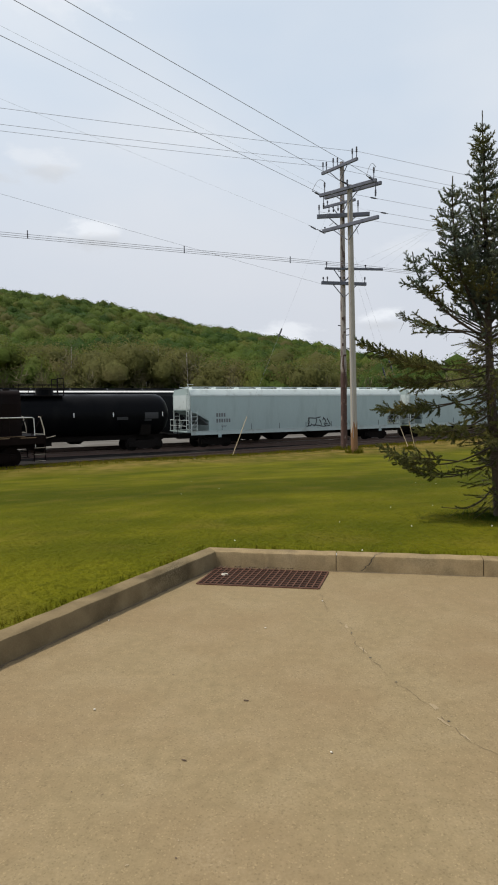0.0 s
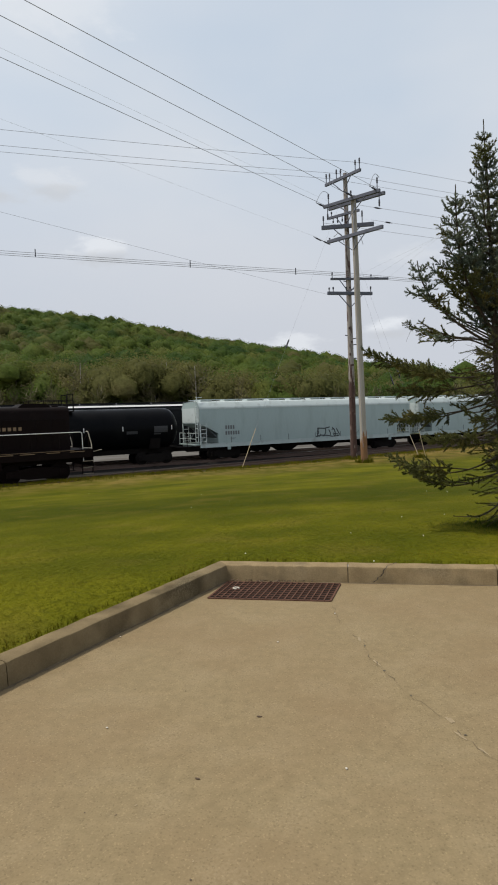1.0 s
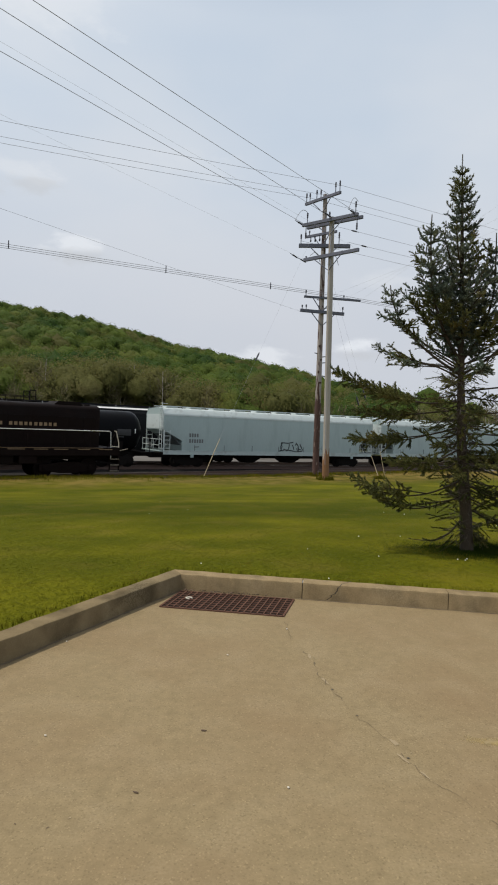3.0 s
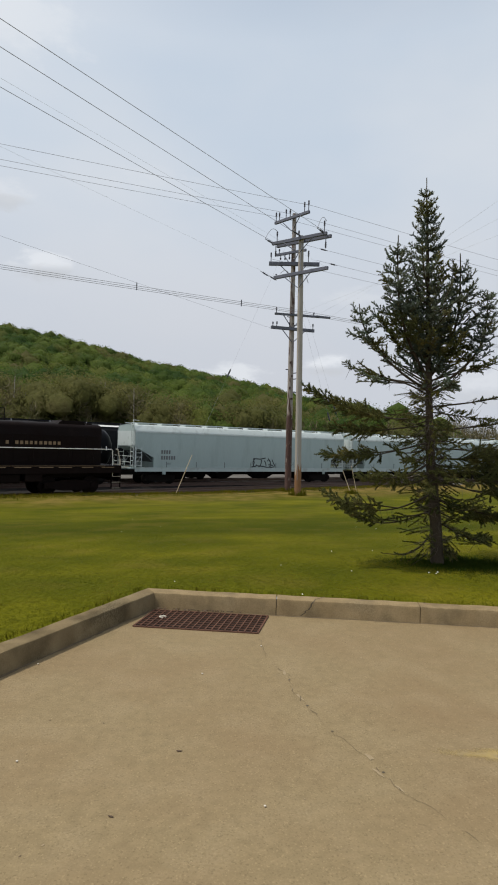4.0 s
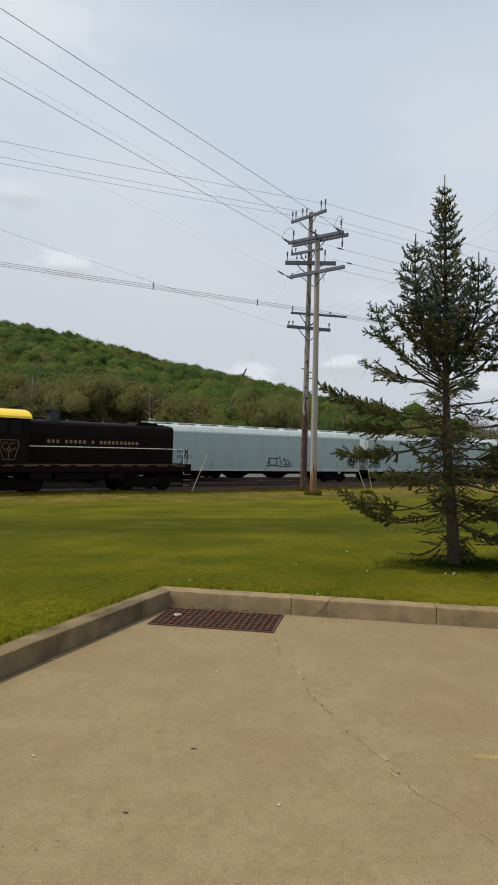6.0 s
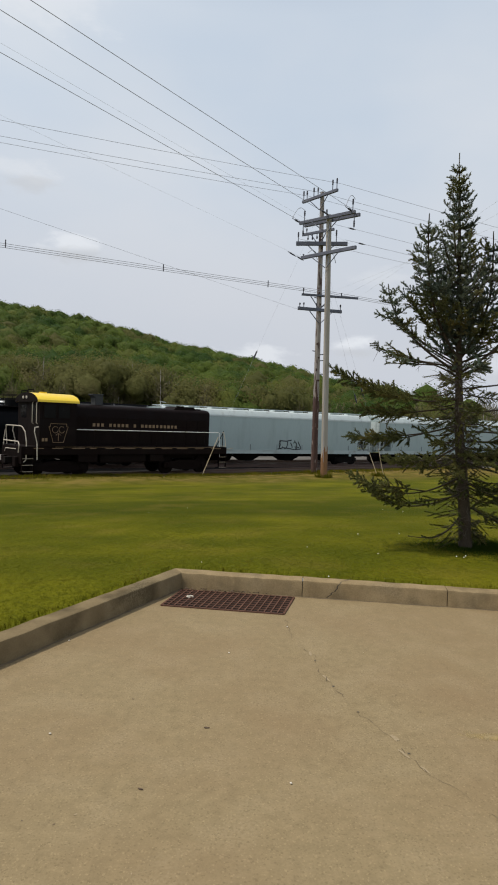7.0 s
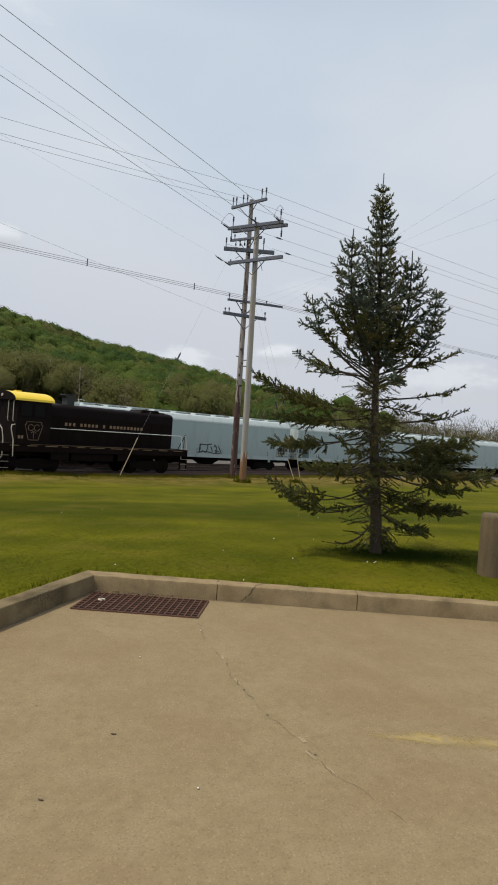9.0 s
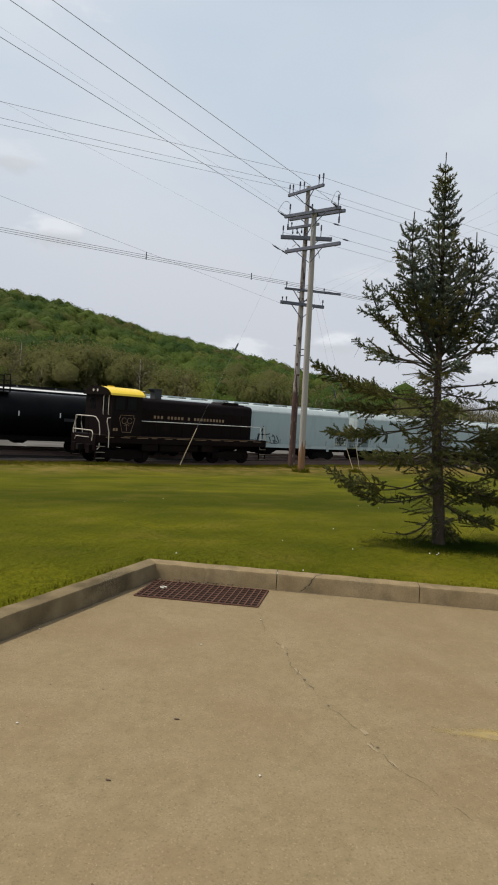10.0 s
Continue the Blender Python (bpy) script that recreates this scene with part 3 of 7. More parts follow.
def build_ground():
    """One sheet from the kerb's back out to the horizon, on rays from a point in the lot."""
    o = Vector((1.0, 0.6))
    az = [a * 0.4 for a in range(-120, 121)] + [48 + 4 * k for k in range(1, 66)]
    radii = [0.0]
    step = 0.12
    while sum(radii[-1:]) < 2600:
        radii.append(radii[-1] + step)
        step *= 1.055
    c = mitre(KERB_W - 0.02)
    verts, faces = [], []
    for a in az:
        d = Vector((math.sin(radians(a)), math.cos(radians(a))))
        r0 = 45.0
        for k_dir in (KERB_R, KERB_L):
            det = d.cross(k_dir)
            if abs(det) > 1e-6:
                r = (c - o).cross(k_dir) / det
                s = (c - o).cross(d) / det
                if r > 0 and s >= -0.001:
                    r0 = min(r0, r)
        for r in radii:
            p = o + d * (r0 + r)
            verts.append((p.x, p.y, land(p.x, p.y)))
    m = len(radii)
    for i in range(len(az)):
        j = (i + 1) % len(az)
        for k in range(m - 1):
            faces.append((i * m + k, j * m + k, j * m + k + 1, i * m + k + 1))
    data = bpy.data.meshes.new("ground")
    data.from_pydata(verts, [], faces)
    for f in data.polygons:
        f.use_smooth = True
    data.materials.append(ground_material())
    return tagged(new("ground", data), "mown spring lawn sloping down to the railway", "lawn", kind="structure")


build_ground()


def build_lot():
    lot = thing("parking_lot", pose(0, 0, 0), "worn tan concrete parking lot with a long crack", "pavement", kind="structure")
    bm = fresh()
    a, b, d = CORNER, CORNER + KERB_R * 46, CORNER + KERB_L * 46
    n_cut = 40
    far = Vector((CORNER.x + (KERB_R.x + KERB_L.x) * 46, CORNER.y + (KERB_R.y + KERB_L.y) * 46))
    prism(bm, [(a.x, a.y), (d.x, d.y), (far.x, far.y), (b.x, b.y)], -0.12, 0.0, "z")
    part("slab", bm, CONCRETE, lot)
    rng = random.Random(4)

    def crack(pts, width, mat=HAIRLINE, z=0.0025, name="crack"):
        bm = fresh()
        fine = []
        for p, q in zip(pts, pts[1:]):
            p, q = Vector(p), Vector(q)
            k = max(2, int((q - p).length / 0.03))
            for i in range(k):
                fine.append(p.lerp(q, i / k) + Vector((rng.uniform(-1, 1), rng.uniform(-1, 1))) * 0.013)
        fine.append(Vector(pts[-1]))
        rows = []
        for i, p in enumerate(fine):
            d = (fine[min(i + 1, len(fine) - 1)] - fine[max(0, i - 1)]).normalized()
            w = width * max(0.0, rng.uniform(-0.3, 1.0)) + 0.0003
            sd = Vector((-d.y, d.x)) * w
            rows.append((bm.verts.new((*(p + sd), z)), bm.verts.new((*(p - sd), z))))
        for (a1, b1), (a2, b2) in zip(rows, rows[1:]):
            bm.faces.new((a1, b1, b2, a2))
        return part(name, bm, mat, lot)

    crack(((0.57, 4.88), (0.565, 4.6), (0.567, 4.41)), 0.0018)
    crack(((0.62, 4.22), (0.678, 4.12), (0.672, 3.83), (0.724, 3.59)), 0.0038)
    crack(((0.724, 3.59), (0.745, 3.50), (0.778, 3.34)), 0.0022)
    crack(((0.80, 3.27), (0.858, 3.105), (0.90, 3.03)), 0.0009)
    crack(((0.922, 2.90), (0.963, 2.75), (0.985, 2.70)), 0.0028)
    crack(((0.985, 2.70), (1.02, 2.63), (1.075, 2.56), (1.11, 2.48)), 0.0010)
    crack(((1.15, 2.41), (1.19, 2.32)), 0.0012)

    def flake(x, y, w, h, mat=PATCH, name="pale_scar", turn=0.0, z=0.0022):
        bm = fresh()
        c, vs = bm.verts.new((x, y, z)), []
        for k in range(14):
            a = 2 * math.pi * k / 14
            r = rng.uniform(0.55, 1.1)
            px, py = w * r * math.cos(a), h * r * math.sin(a)
            vs.append(bm.verts.new((x + px * math.cos(turn) - py * math.sin(turn), y + px * math.sin(turn) + py * math.cos(turn), z)))
        for i in range(14):
            bm.faces.new((c, vs[i], vs[(i + 1) % 14]))
        return part(name, bm, mat, lot)

    flake(0.925, 3.0, 0.016, 0.042, turn=0.3)
    flake(0.66, 4.12, 0.012, 0.05)
    flake(0.93, 2.85, 0.012, 0.05, turn=0.4)
    for x, y, w in ((0.722, 3.60, 0.010), (0.80, 3.275, 0.007), (0.952, 2.855, 0.008), (0.676, 4.0, 0.006)):      # chipped out spots
        flake(x, y, w, 0.008, CRACK, "chip", 0.8, 0.003)
    flake(0.70, 3.72, 0.010, 0.055, turn=0.25)
    flake(0.985, 2.72, 0.010, 0.04, turn=0.4)
    for k in range(70):
        x, y = rng.uniform(-1.2, 3.2), rng.uniform(1.9, 5.0)
        if (Vector((x, y)) - CORNER).cross(KERB_L) * (1 if KERB_R.cross(KERB_L) > 0 else -1) > 0.3:
            flake(x, y, rng.uniform(0.003, 0.009), rng.uniform(0.002, 0.006), rng.choice((PATCH, PATCH, LEAF_DRY)), "grit", rng.uniform(0, 3))
    bm = fresh()
    last = None
    for i in range(61):
        x = 1.27 + i * 0.05
        y = 3.245 - x * 0.16
        half = 0.08
        row = (bm.verts.new((x, y - half, 0.0012)), bm.verts.new((x, y + half, 0.0012)))
        if last:
            bm.faces.new((last[0], row[0], row[1], last[1]))
        last = row
    part("painted_line", bm, YELLOW_LINE, lot, "faded yellow bay line")
    return lot


build_lot()


def build_kerb(name, along, out, cuts, label, mat):
    """A run of cast kerb pieces from the corner outwards."""
    k = thing(name, pose(0, 0, 0), label, "kerb", "kerbs of the lot", "structure")
    inner0, outer0 = CORNER, mitre(KERB_W)
    gap = 0.007
    core = fresh()
    f0, f1 = (CORNER + out * 0.035 + along * 0.0), (CORNER + out * 0.12 + along * 0.0)
    a0, a1 = along * 0.2, along * 46
    prism(core, [tuple(f0 + a0), tuple(f0 + a1), tuple(f1 + a1), tuple(f1 + a0)], -0.1, KERB_H - 0.03, "z")
    part("joint_fill", core, CRACK, k)
    prev = 0.0
    for i, s in enumerate(cuts):
        bm = fresh()
        steps = max(2, int((s - prev) / 0.02)) if s < 9 else 3
        rings = []
        for j in range(steps + 1):
            d = prev + (gap if i else 0) + (s - prev - (gap if i else 0)) * j / steps
            ins = inner0 + along * d
            lead = (outer0 - CORNER).dot(along)
            outs = CORNER + out * KERB_W + along * (lead if d == 0 else max(d, lead if i == 0 and j == 0 else d))
            jit = 0.006 * noise.noise((d * 5, i * 3.1, out.x * 7))
            rad = 0.022 + 0.010 * noise.noise((d * 9, 4, out.x)) + 0.030 * max(0, noise.noise((d * 23, 9, out.x)) - 0.12) + 0.05 * max(0, noise.noise((d * 6, 2, out.x)) - 0.38)
            h = KERB_H + jit
            pts = [(ins, -0.1), (ins + out * 0.012, h - rad), (ins + out * (0.012 + rad * 0.3), h - rad * 0.3), (ins + out * (0.012 + rad), h), (outs - out * 0.02, h + 0.002), (outs, h - 0.015), (outs, -0.1)]
            if i == 0 and j == 0:       # mitre at the lot's corner
                pts = [(CORNER + out * (p - CORNER).dot(out) + along * (lead * (p - CORNER).dot(out) / KERB_W), z) for p, z in pts]
            rings.append([bm.verts.new((p.x, p.y, z)) for p, z in pts])
        for a, b in zip(rings, rings[1:]):
            for q in range(len(a)):
                bm.faces.new((a[q], a[(q + 1) % len(a)], b[(q + 1) % len(a)], b[q]))
        bm.faces.new(rings[0])
        bm.faces.new(rings[-1][::-1])
        part("kerb_piece", bm, mat, k, smooth=40)
        prev = s
    return k


build_kerb("kerb_1", KERB_R, OUT_R, (1.12, 2.41, 5.4, 8.4, 11.4, 14.4, 30, 46), "cracked tan concrete kerb along the lawn", KERB)
build_kerb("kerb_2", KERB_L, OUT_L, (2.48, 5.4, 8.7, 11.7, 30, 46), "stained concrete kerb beside the lot, coloured darker for its shaded face", KERB_SHADED)


def build_grate():
    """A rusty drain grate in the lot's corner."""
    ang = math.atan2(KERB_R.y, KERB_R.x)
    g = thing("drain_grate", pose(CORNER.x + KERB_R.x * 0.02 + KERB_L.x * 0.02, CORNER.y + KERB_R.y * 0.02 + KERB_L.y * 0.02, 0, 0, 0, math.degrees(ang)), "rusty iron drain grate in the corner of the lot", "drain grate")
    w, d, sk = 1.04, 0.54, -0.06          # width, depth, lean of the short sides
    # near-black sheet on the slab, painted as the dark of the hole below
    bm = fresh()
    prism(bm, [(0, -0.03), (w, -0.03), (w + sk, -d), (sk, -d)], 0.002, 0.005, "z")
    part("pit", bm, PIT_SHADE, g)
    bm = fresh()
    for (x0, y0), (x1, y1) in (((0, -0.03), (w, -0.03)), ((w, -0.03), (w + sk, -d)), ((w + sk, -d), (sk, -d)), ((sk, -d), (0, -0.03))):
        dx, dy = x1 - x0, y1 - y0
        ln = math.hypot(dx, dy)
        nx, ny = -dy / ln * 0.008, dx / ln * 0.008
        prism(bm, [(x0 + nx, y0 + ny), (x1 + nx, y1 + ny), (x1 - nx, y1 - ny), (x0 - nx, y0 - ny)], 0.0, 0.010, "z")
    part("frame", bm, RUST, g)
    for i in range(1, 19):
        x = w * i / 19
        bm = fresh()
        prism(bm, [(x - 0.005, -0.03), (x + 0.005, -0.03), (x + sk + 0.005, -d), (x + sk - 0.005, -d)], 0.005, 0.013, "z")
        part("bar", bm, RUST, g)
    for j in range(1, 8):
        f = j / 8
        y = -0.03 - (d - 0.03) * f
        bm = fresh()
        box(bm, sk * f, w + sk * f, y - 0.005, y + 0.005, 0.004, 0.011)
        part("cross_bar", bm, RUST, g)
    bm = fresh()
    tube(bm, [(0.13 + 0.026 * math.cos(a), -0.28 + 0.024 * math.sin(a), 0.020) for a in (k * math.pi / 5 for k in range(9))], 0.007, 6)
    litter = part("bent_ring", bm, LITTER, None, m=g.matrix_basis.copy(), smooth=50)
    tagged(litter, "pale bent ring of litter lying on the drain grate", "litter")
    return g


build_grate()


def build_litter():
    rng = random.Random(9)
    along_r = [(CORNER + KERB_R * rng.uniform(0.03, 0.8) - OUT_R * rng.uniform(0.015, 0.05)) for _ in range(60)]
    bm = fresh()
    for p in along_r:
        s = rng.uniform(0.006, 0.018)
        a = rng.uniform(0, 3)
        vs = [bm.verts.new((p.x + s * math.cos(a + k * 1.57) * (1 if k % 2 else 0.6), p.y + s * math.sin(a + k * 1.57) * (1 if k % 2 else 0.6), 0.016 + rng.uniform(0, 0.010))) for k in range(4)]
        bm.faces.new(vs)
        c = bm.verts.new((p.x, p.y, 0.012))
        for k in range(4):
            bm.faces.new((vs[k], vs[(k + 1) % 4], c))
    tagged(part("leaf_litter", bm, LEAF_DRY), "dry leaf crumbs gathered along the kerb by the grate", "leaf litter", kind="stuff")
    bm = fresh()                       # dirt gathered in the angle between kerb and lot
    for along, out, length, most in ((KERB_L, OUT_L, 5.5, 0.022), (KERB_R, OUT_R, 4.5, 0.010)):
        last = None
        for k in range(int(length / 0.03)):
            d = 0.03 + k * 0.03
            w = most * max(0.0, 0.45 + noise.noise((d * 3.0, 1.0, out.x * 9)) + 0.8 * noise.noise((d * 14.0, 5.0, out.x * 9)))
            p, q = CORNER + along * d + out * 0.004, CORNER + along * d - out * w
            row = (bm.verts.new((p.x, p.y, 0.004)), bm.verts.new((q.x, q.y, 0.0018)))
            if last:
                bm.faces.new((*last, row[1], row[0]))
            last = row
    tagged(part("kerb_dirt", bm, HAIRLINE), "dark dirt gathered along the kerb's foot", "dirt", kind="stuff")
    for x, y, s in ((-0.03, 3.08, 0.011), (-0.298, 2.553, 0.009)):
        bm = fresh()
        pts = [(1.5 * s, 0), (0.5 * s, 0.4 * s), (-0.8 * s, 0.35 * s), (-1.3 * s, 0), (-0.6 * s, -0.4 * s), (0.5 * s, -0.4 * s)]
        prism(bm, pts, 0.001, 0.004, "z")
        tagged(part("dry_leaf", bm, LEAF_DRY, m=pose(x, y, 0.002, 4, 3, rng.uniform(-20, 20))), "small dark dry leaf lying on the concrete", "leaf", "dry leaves on the lot")
    for x, y in ((-1.02, 4.28), (0.56, 4.66), (0.1, 4.1), (0.35, 2.6), (-0.8, 3.0)):
        bm = fresh()
        bmesh.ops.create_icosphere(bm, subdivisions=1, radius=0.007)
        for v in bm.verts:
            v.co *= rng.uniform(0.7, 1.2)
            v.co.z *= 0.5
        tagged(part("pebble", bm, LITTER, m=pose(x, y, 0.006)), "tiny pale pebble on the concrete", "pebble", "pebbles on the lot")
    # cracks and joints in the kerb
    for d0, d1 in ((1.36, 1.30),):
        bm = fresh()
        last = None
        for k in range(9):
            f = k / 8
            d = d0 + 0.10 * f + rng.uniform(-0.012, 0.012)
            z = 0.01 + 0.118 * f
            p = CORNER + KERB_R * d + OUT_R * (0.012 * (z + 0.1) / 0.228 - 0.003)
            w = 0.006
            row = (bm.verts.new((p.x - w, p.y, z)), bm.verts.new((p.x + w, p.y, z)))
            if last:
                bm.faces.new((*last, row[1], row[0]))
            last = row
        for k in range(7):              # over the kerb's top
            f = k / 6
            d = d0 + 0.10 + 0.10 * f + rng.uniform(-0.008, 0.008)
            p = CORNER + KERB_R * d + OUT_R * (0.02 + 0.148 * f)
            z = KERB_H + 0.006 * noise.noise((d * 5, 3.1, OUT_R.x * 7)) + 0.0045 - (0.012 if k == 0 else 0)
            row = (bm.verts.new((p.x - 0.004, p.y, z)), bm.verts.new((p.x + 0.004, p.y, z)))
            bm.faces.new((*last, row[1], row[0]))
            last = row
        tagged(part("kerb_crack", bm, CRACK, bpy.data.objects["kerb_1"]), "slanting crack")


build_litter()


# ---- railway ----
def build_track(name, place, s0, s1, pieces, seed):
    t = thing(name, place, "worn railway track with steel rails on timber ties", "railway track", "tracks", "structure")
    for y in (-0.75, 0.75):
        bm = fresh()
        prism(bm, [(y - 0.07, -0.17), (y + 0.07, -0.17), (y + 0.07, -0.155), (y + 0.012, -0.14), (y + 0.012, -0.045), (y + 0.036, -0.035), (y + 0.034, 0), (y - 0.034, 0), (y - 0.036, -0.035), (y - 0.012, -0.045), (y - 0.012, -0.14), (y - 0.07, -0.155)], s0, s1, "x")
        part("rail", bm, RAIL, t)
    bm = fresh()
    box(bm, -0.115, 0.115, -1.3, 1.3, -0.34, -0.172)
    first = part("tie", bm, TIE, t, m=pose(pieces[0], 0, 0))
    s = pieces[0] + 0.56
    rng = random.Random(seed)
    while s < pieces[1]:
        again(first, pose(s + rng.uniform(-0.02, 0.02), rng.uniform(-0.04, 0.04), rng.uniform(-0.01, 0.004), 0, 0, rng.uniform(-1, 1)))
        s += 0.56
    return t


build_track("railway_track_1", lead_pose(0), -45, 26, (-24, 26), 27)
build_track("railway_track_2", rail_pose(0, -1.6), -45, 95, (-22, 40), 16)
build_track("railway_track_3", rail_pose(0, -5.9), -45, 95, (-22, 20), 59)


def build_ballast():
    rng = random.Random(2)
    bm = fresh()
    offs = [4.9, 4.5, 4.2, 3.7, 2.7, 1.6, 0.9, 0.55, 0.2, -0.4, -1.6, -2.8, -3.4, -3.75, -4.1, -4.7, -5.9, -7.1, -7.6, -8.2]
    tops = [-0.36, -0.22, -0.19, -0.18, -0.18, -0.18, -0.20, -0.24, -0.20, -0.18, -0.18, -0.18, -0.2, -0.24, -0.2, -0.18, -0.18, -0.18, -0.2, -0.33]
    rows = []
    s = -45
    while s <= 95:
        rows.append([bm.verts.new((s, -o, h + rng.uniform(-0.025, 0.025))) for o, h in zip(offs, tops)])
        s += 0.5
    for a, b in zip(rows, rows[1:]):
        for k in range(len(offs) - 1):
            bm.faces.new((a[k], b[k], b[k + 1], a[k + 1]))
    tagged(part("ballast_bed", bm, BALLAST, m=rail_pose(0, 0)), "grey-brown crushed stone ballast under the tracks", "ballast", kind="structure")
    bm = fresh()                     # a pale gravelled strip between the two farther tracks
    rows = []
    s = -45
    while s <= 40:
        wav = 0.35 * noise.noise((s * 0.5, 2, 0))
        rows.append([bm.verts.new((s, o, h + rng.uniform(-0.015, 0.015))) for o, h in ((2.75 - wav, -0.30), (3.0 - wav, -0.16), (3.7, -0.14), (4.4 + wav, -0.16), (4.7 + wav, -0.30))])
        s += 0.4
    for a, b in zip(rows, rows[1:]):
        for k in range(4):
            bm.faces.new((a[k], b[k], b[k + 1], a[k + 1]))
    tagged(part("gravel_strip", bm, BRIGHT_GRAVEL, m=rail_pose(0, 0)), "pale gravel strip between the farther tracks", "gravel", kind="structure")
    bm = fresh()                     # the slanting track's own bed
    offs = [2.15, 1.75, 1.45, 0.75, 0.0, -0.75, -1.4, -2.0, -2.8, -3.6]
    tops = [-0.42, -0.24, -0.19, -0.18, -0.18, -0.18, -0.19, -0.22, -0.24, -0.34]
    rows = []
    s = -45
    while s <= 26:
        rows.append([bm.verts.new((s, -o, h + rng.uniform(-0.02, 0.02))) for o, h in zip(offs, tops)])
        s += 0.5
    for a, b in zip(rows, rows[1:]):
        for k in range(len(offs) - 1):
            bm.faces.new((a[k], b[k], b[k + 1], a[k + 1]))
    tagged(part("lead_ballast_bed", bm, BALLAST, m=lead_pose(0)), "dark cinder ballast under the slanting track", "ballast", kind="structure")
    # loose stones along the shoulder
    bm = fresh()
    for k in range(900):
        x, o = rng.uniform(-20, 24), rng.uniform(1.1, 1.95)
        r = rng.uniform(0.03, 0.075)
        c = Vector((x, -o, -0.19 + r * 0.3 if o < 1.45 else -0.19 - (o - 1.45) * 0.18 + r * 0.3))
        tips = [c + Vector((rng.uniform(0.6, 1) * r * dx, rng.uniform(0.6, 1) * r * dy, rng.uniform(0.6, 1) * r * dz)) for dx, dy, dz in ((1, 0, 0), (0, 1, 0), (-1, 0, 0), (0, -1, 0), (0, 0, 1), (0, 0, -1))]
        v = [bm.verts.new(p) for p in tips]
        for i in range(4):
            bm.faces.new((v[i], v[(i + 1) % 4], v[4]))
            bm.faces.new((v[(i + 1) % 4], v[i], v[5]))
    tagged(part("loose_stones", bm, PALE_GRAVEL, m=lead_pose(0)), "loose pale stones along the track shoulder", "stones", kind="stuff")
    # gravel heap behind the tracks
    bm = fresh()
    n_a, n_r = 28, 7
    for (cx, cy, sx, sy, h) in ((-7.4, 9.6, 3.4, 1.5, 1.0),):
        rings = []
        for j in range(n_r):
            f = j / (n_r - 1)
            rings.append([bm.verts.new((cx + sx * (1 - f) * math.cos(a) * (1 + 0.15 * noise.noise((math.cos(a), math.sin(a), f))), cy + sy * (1 - f) * math.sin(a), -0.35 + h * smooth01(f) + 0.08 * noise.noise((a * 2, f * 4, 1)))) for a in (2 * math.pi * k / n_a for k in range(n_a))])
        for a, b in zip(rings, rings[1:]):
            for k in range(n_a):
                bm.faces.new((a[k], a[(k + 1) % n_a], b[(k + 1) % n_a], b[k]))
    bmesh.ops.remove_doubles(bm, verts=bm.verts, dist=0.001)
    tagged(part("gravel_heap", bm, PALE_GRAVEL, m=rail_pose(0, 0), smooth=70), "low heap of pale gravel beyond the tracks", "gravel heap")


build_ballast()


def bogie(parent, x, base, wheel_r, frame_mat=None, moving=None):
    """A two-axle truck: side frames with springs, bolster and wheels."""
    mat = frame_mat or DARK_STEEL
    b = fresh()
    for y in (-1.02, 1.02):
        h = base / 2
        prism(b, [(x - h - 0.28, wheel_r + 0.14), (x - h - 0.28, wheel_r - 0.16), (x - h + 0.2, wheel_r - 0.17), (x - 0.45, wheel_r - 0.27), (x + 0.45, wheel_r - 0.27), (x + h - 0.2, wheel_r - 0.17), (x + h + 0.28, wheel_r - 0.16), (x + h + 0.28, wheel_r + 0.14), (x + 0.4, wheel_r + 0.30), (x - 0.4, wheel_r + 0.30)], y - 0.07, y + 0.07, "y")
        for ax in (x - h, x + h):
            tube(b, [(ax, y - 0.12, wheel_r), (ax, y + 0.12, wheel_r)], 0.12, 10)
    box(b, x - 0.3, x + 0.3, -1.0, 1.0, wheel_r - 0.1, wheel_r + 0.25)
    tr = part("truck", b, mat, parent)
    for ax in (x - base / 2, x + base / 2):
        wb = fresh()
        for y in (-0.76, 0.76):
            tube(wb, [(0, y - 0.065, 0), (0, y + 0.065, 0)], wheel_r, 28)
            tube(wb, [(0, y * 0.93 - 0.02, 0), (0, y * 0.93 + 0.02, 0)], wheel_r + 0.025, 28)
            for k in range(4):
                a = k * math.pi / 2
                tube(wb, [(0.55 * wheel_r * math.cos(a), y - 0.08, 0.55 * wheel_r * math.sin(a)), (0.55 * wheel_r * math.cos(a), y + 0.08, 0.55 * wheel_r * math.sin(a))], 0.06, 6)
        tube(wb, [(0, -1.05, 0), (0, 1.05, 0)], 0.08, 10)
        w = part("wheelset", wb, mat, parent, "steel wheels on an axle", pose(ax, 0, wheel_r))
        if moving is not None:
            moving.append((w, ax))
    return tr


def ladder(b, x, y, z0, z1, wide, axis="x", rungs=6, r=0.025):
    """Rungs between two stiles, in the plane of the given axis."""
    dx, dy = (wide, 0) if axis == "x" else (0, wide)
    tube(b, [(x, y, z0), (x, y, z1)], r, 6)
    tube(b, [(x + dx, y + dy, z0), (x + dx, y + dy, z1)], r, 6)
    for k in range(rungs):
        z = z0 + (z1 - z0) * (k + 0.5) / rungs
        tube(b, [(x, y, z), (x + dx, y + dy, z)], r * 0.85, 6)


def stencil(b, x, z, h, count, y, width=0.5, gap=0.25, skip=(), rng=None):
    """A row of plain upright bars of a lettering's size."""
    for k in range(count):
        if k in skip:
            continue
        x0 = x + k * h * (width + gap)
        box(b, x0, x0 + h * width, y - 0.004, y, z, z + h)


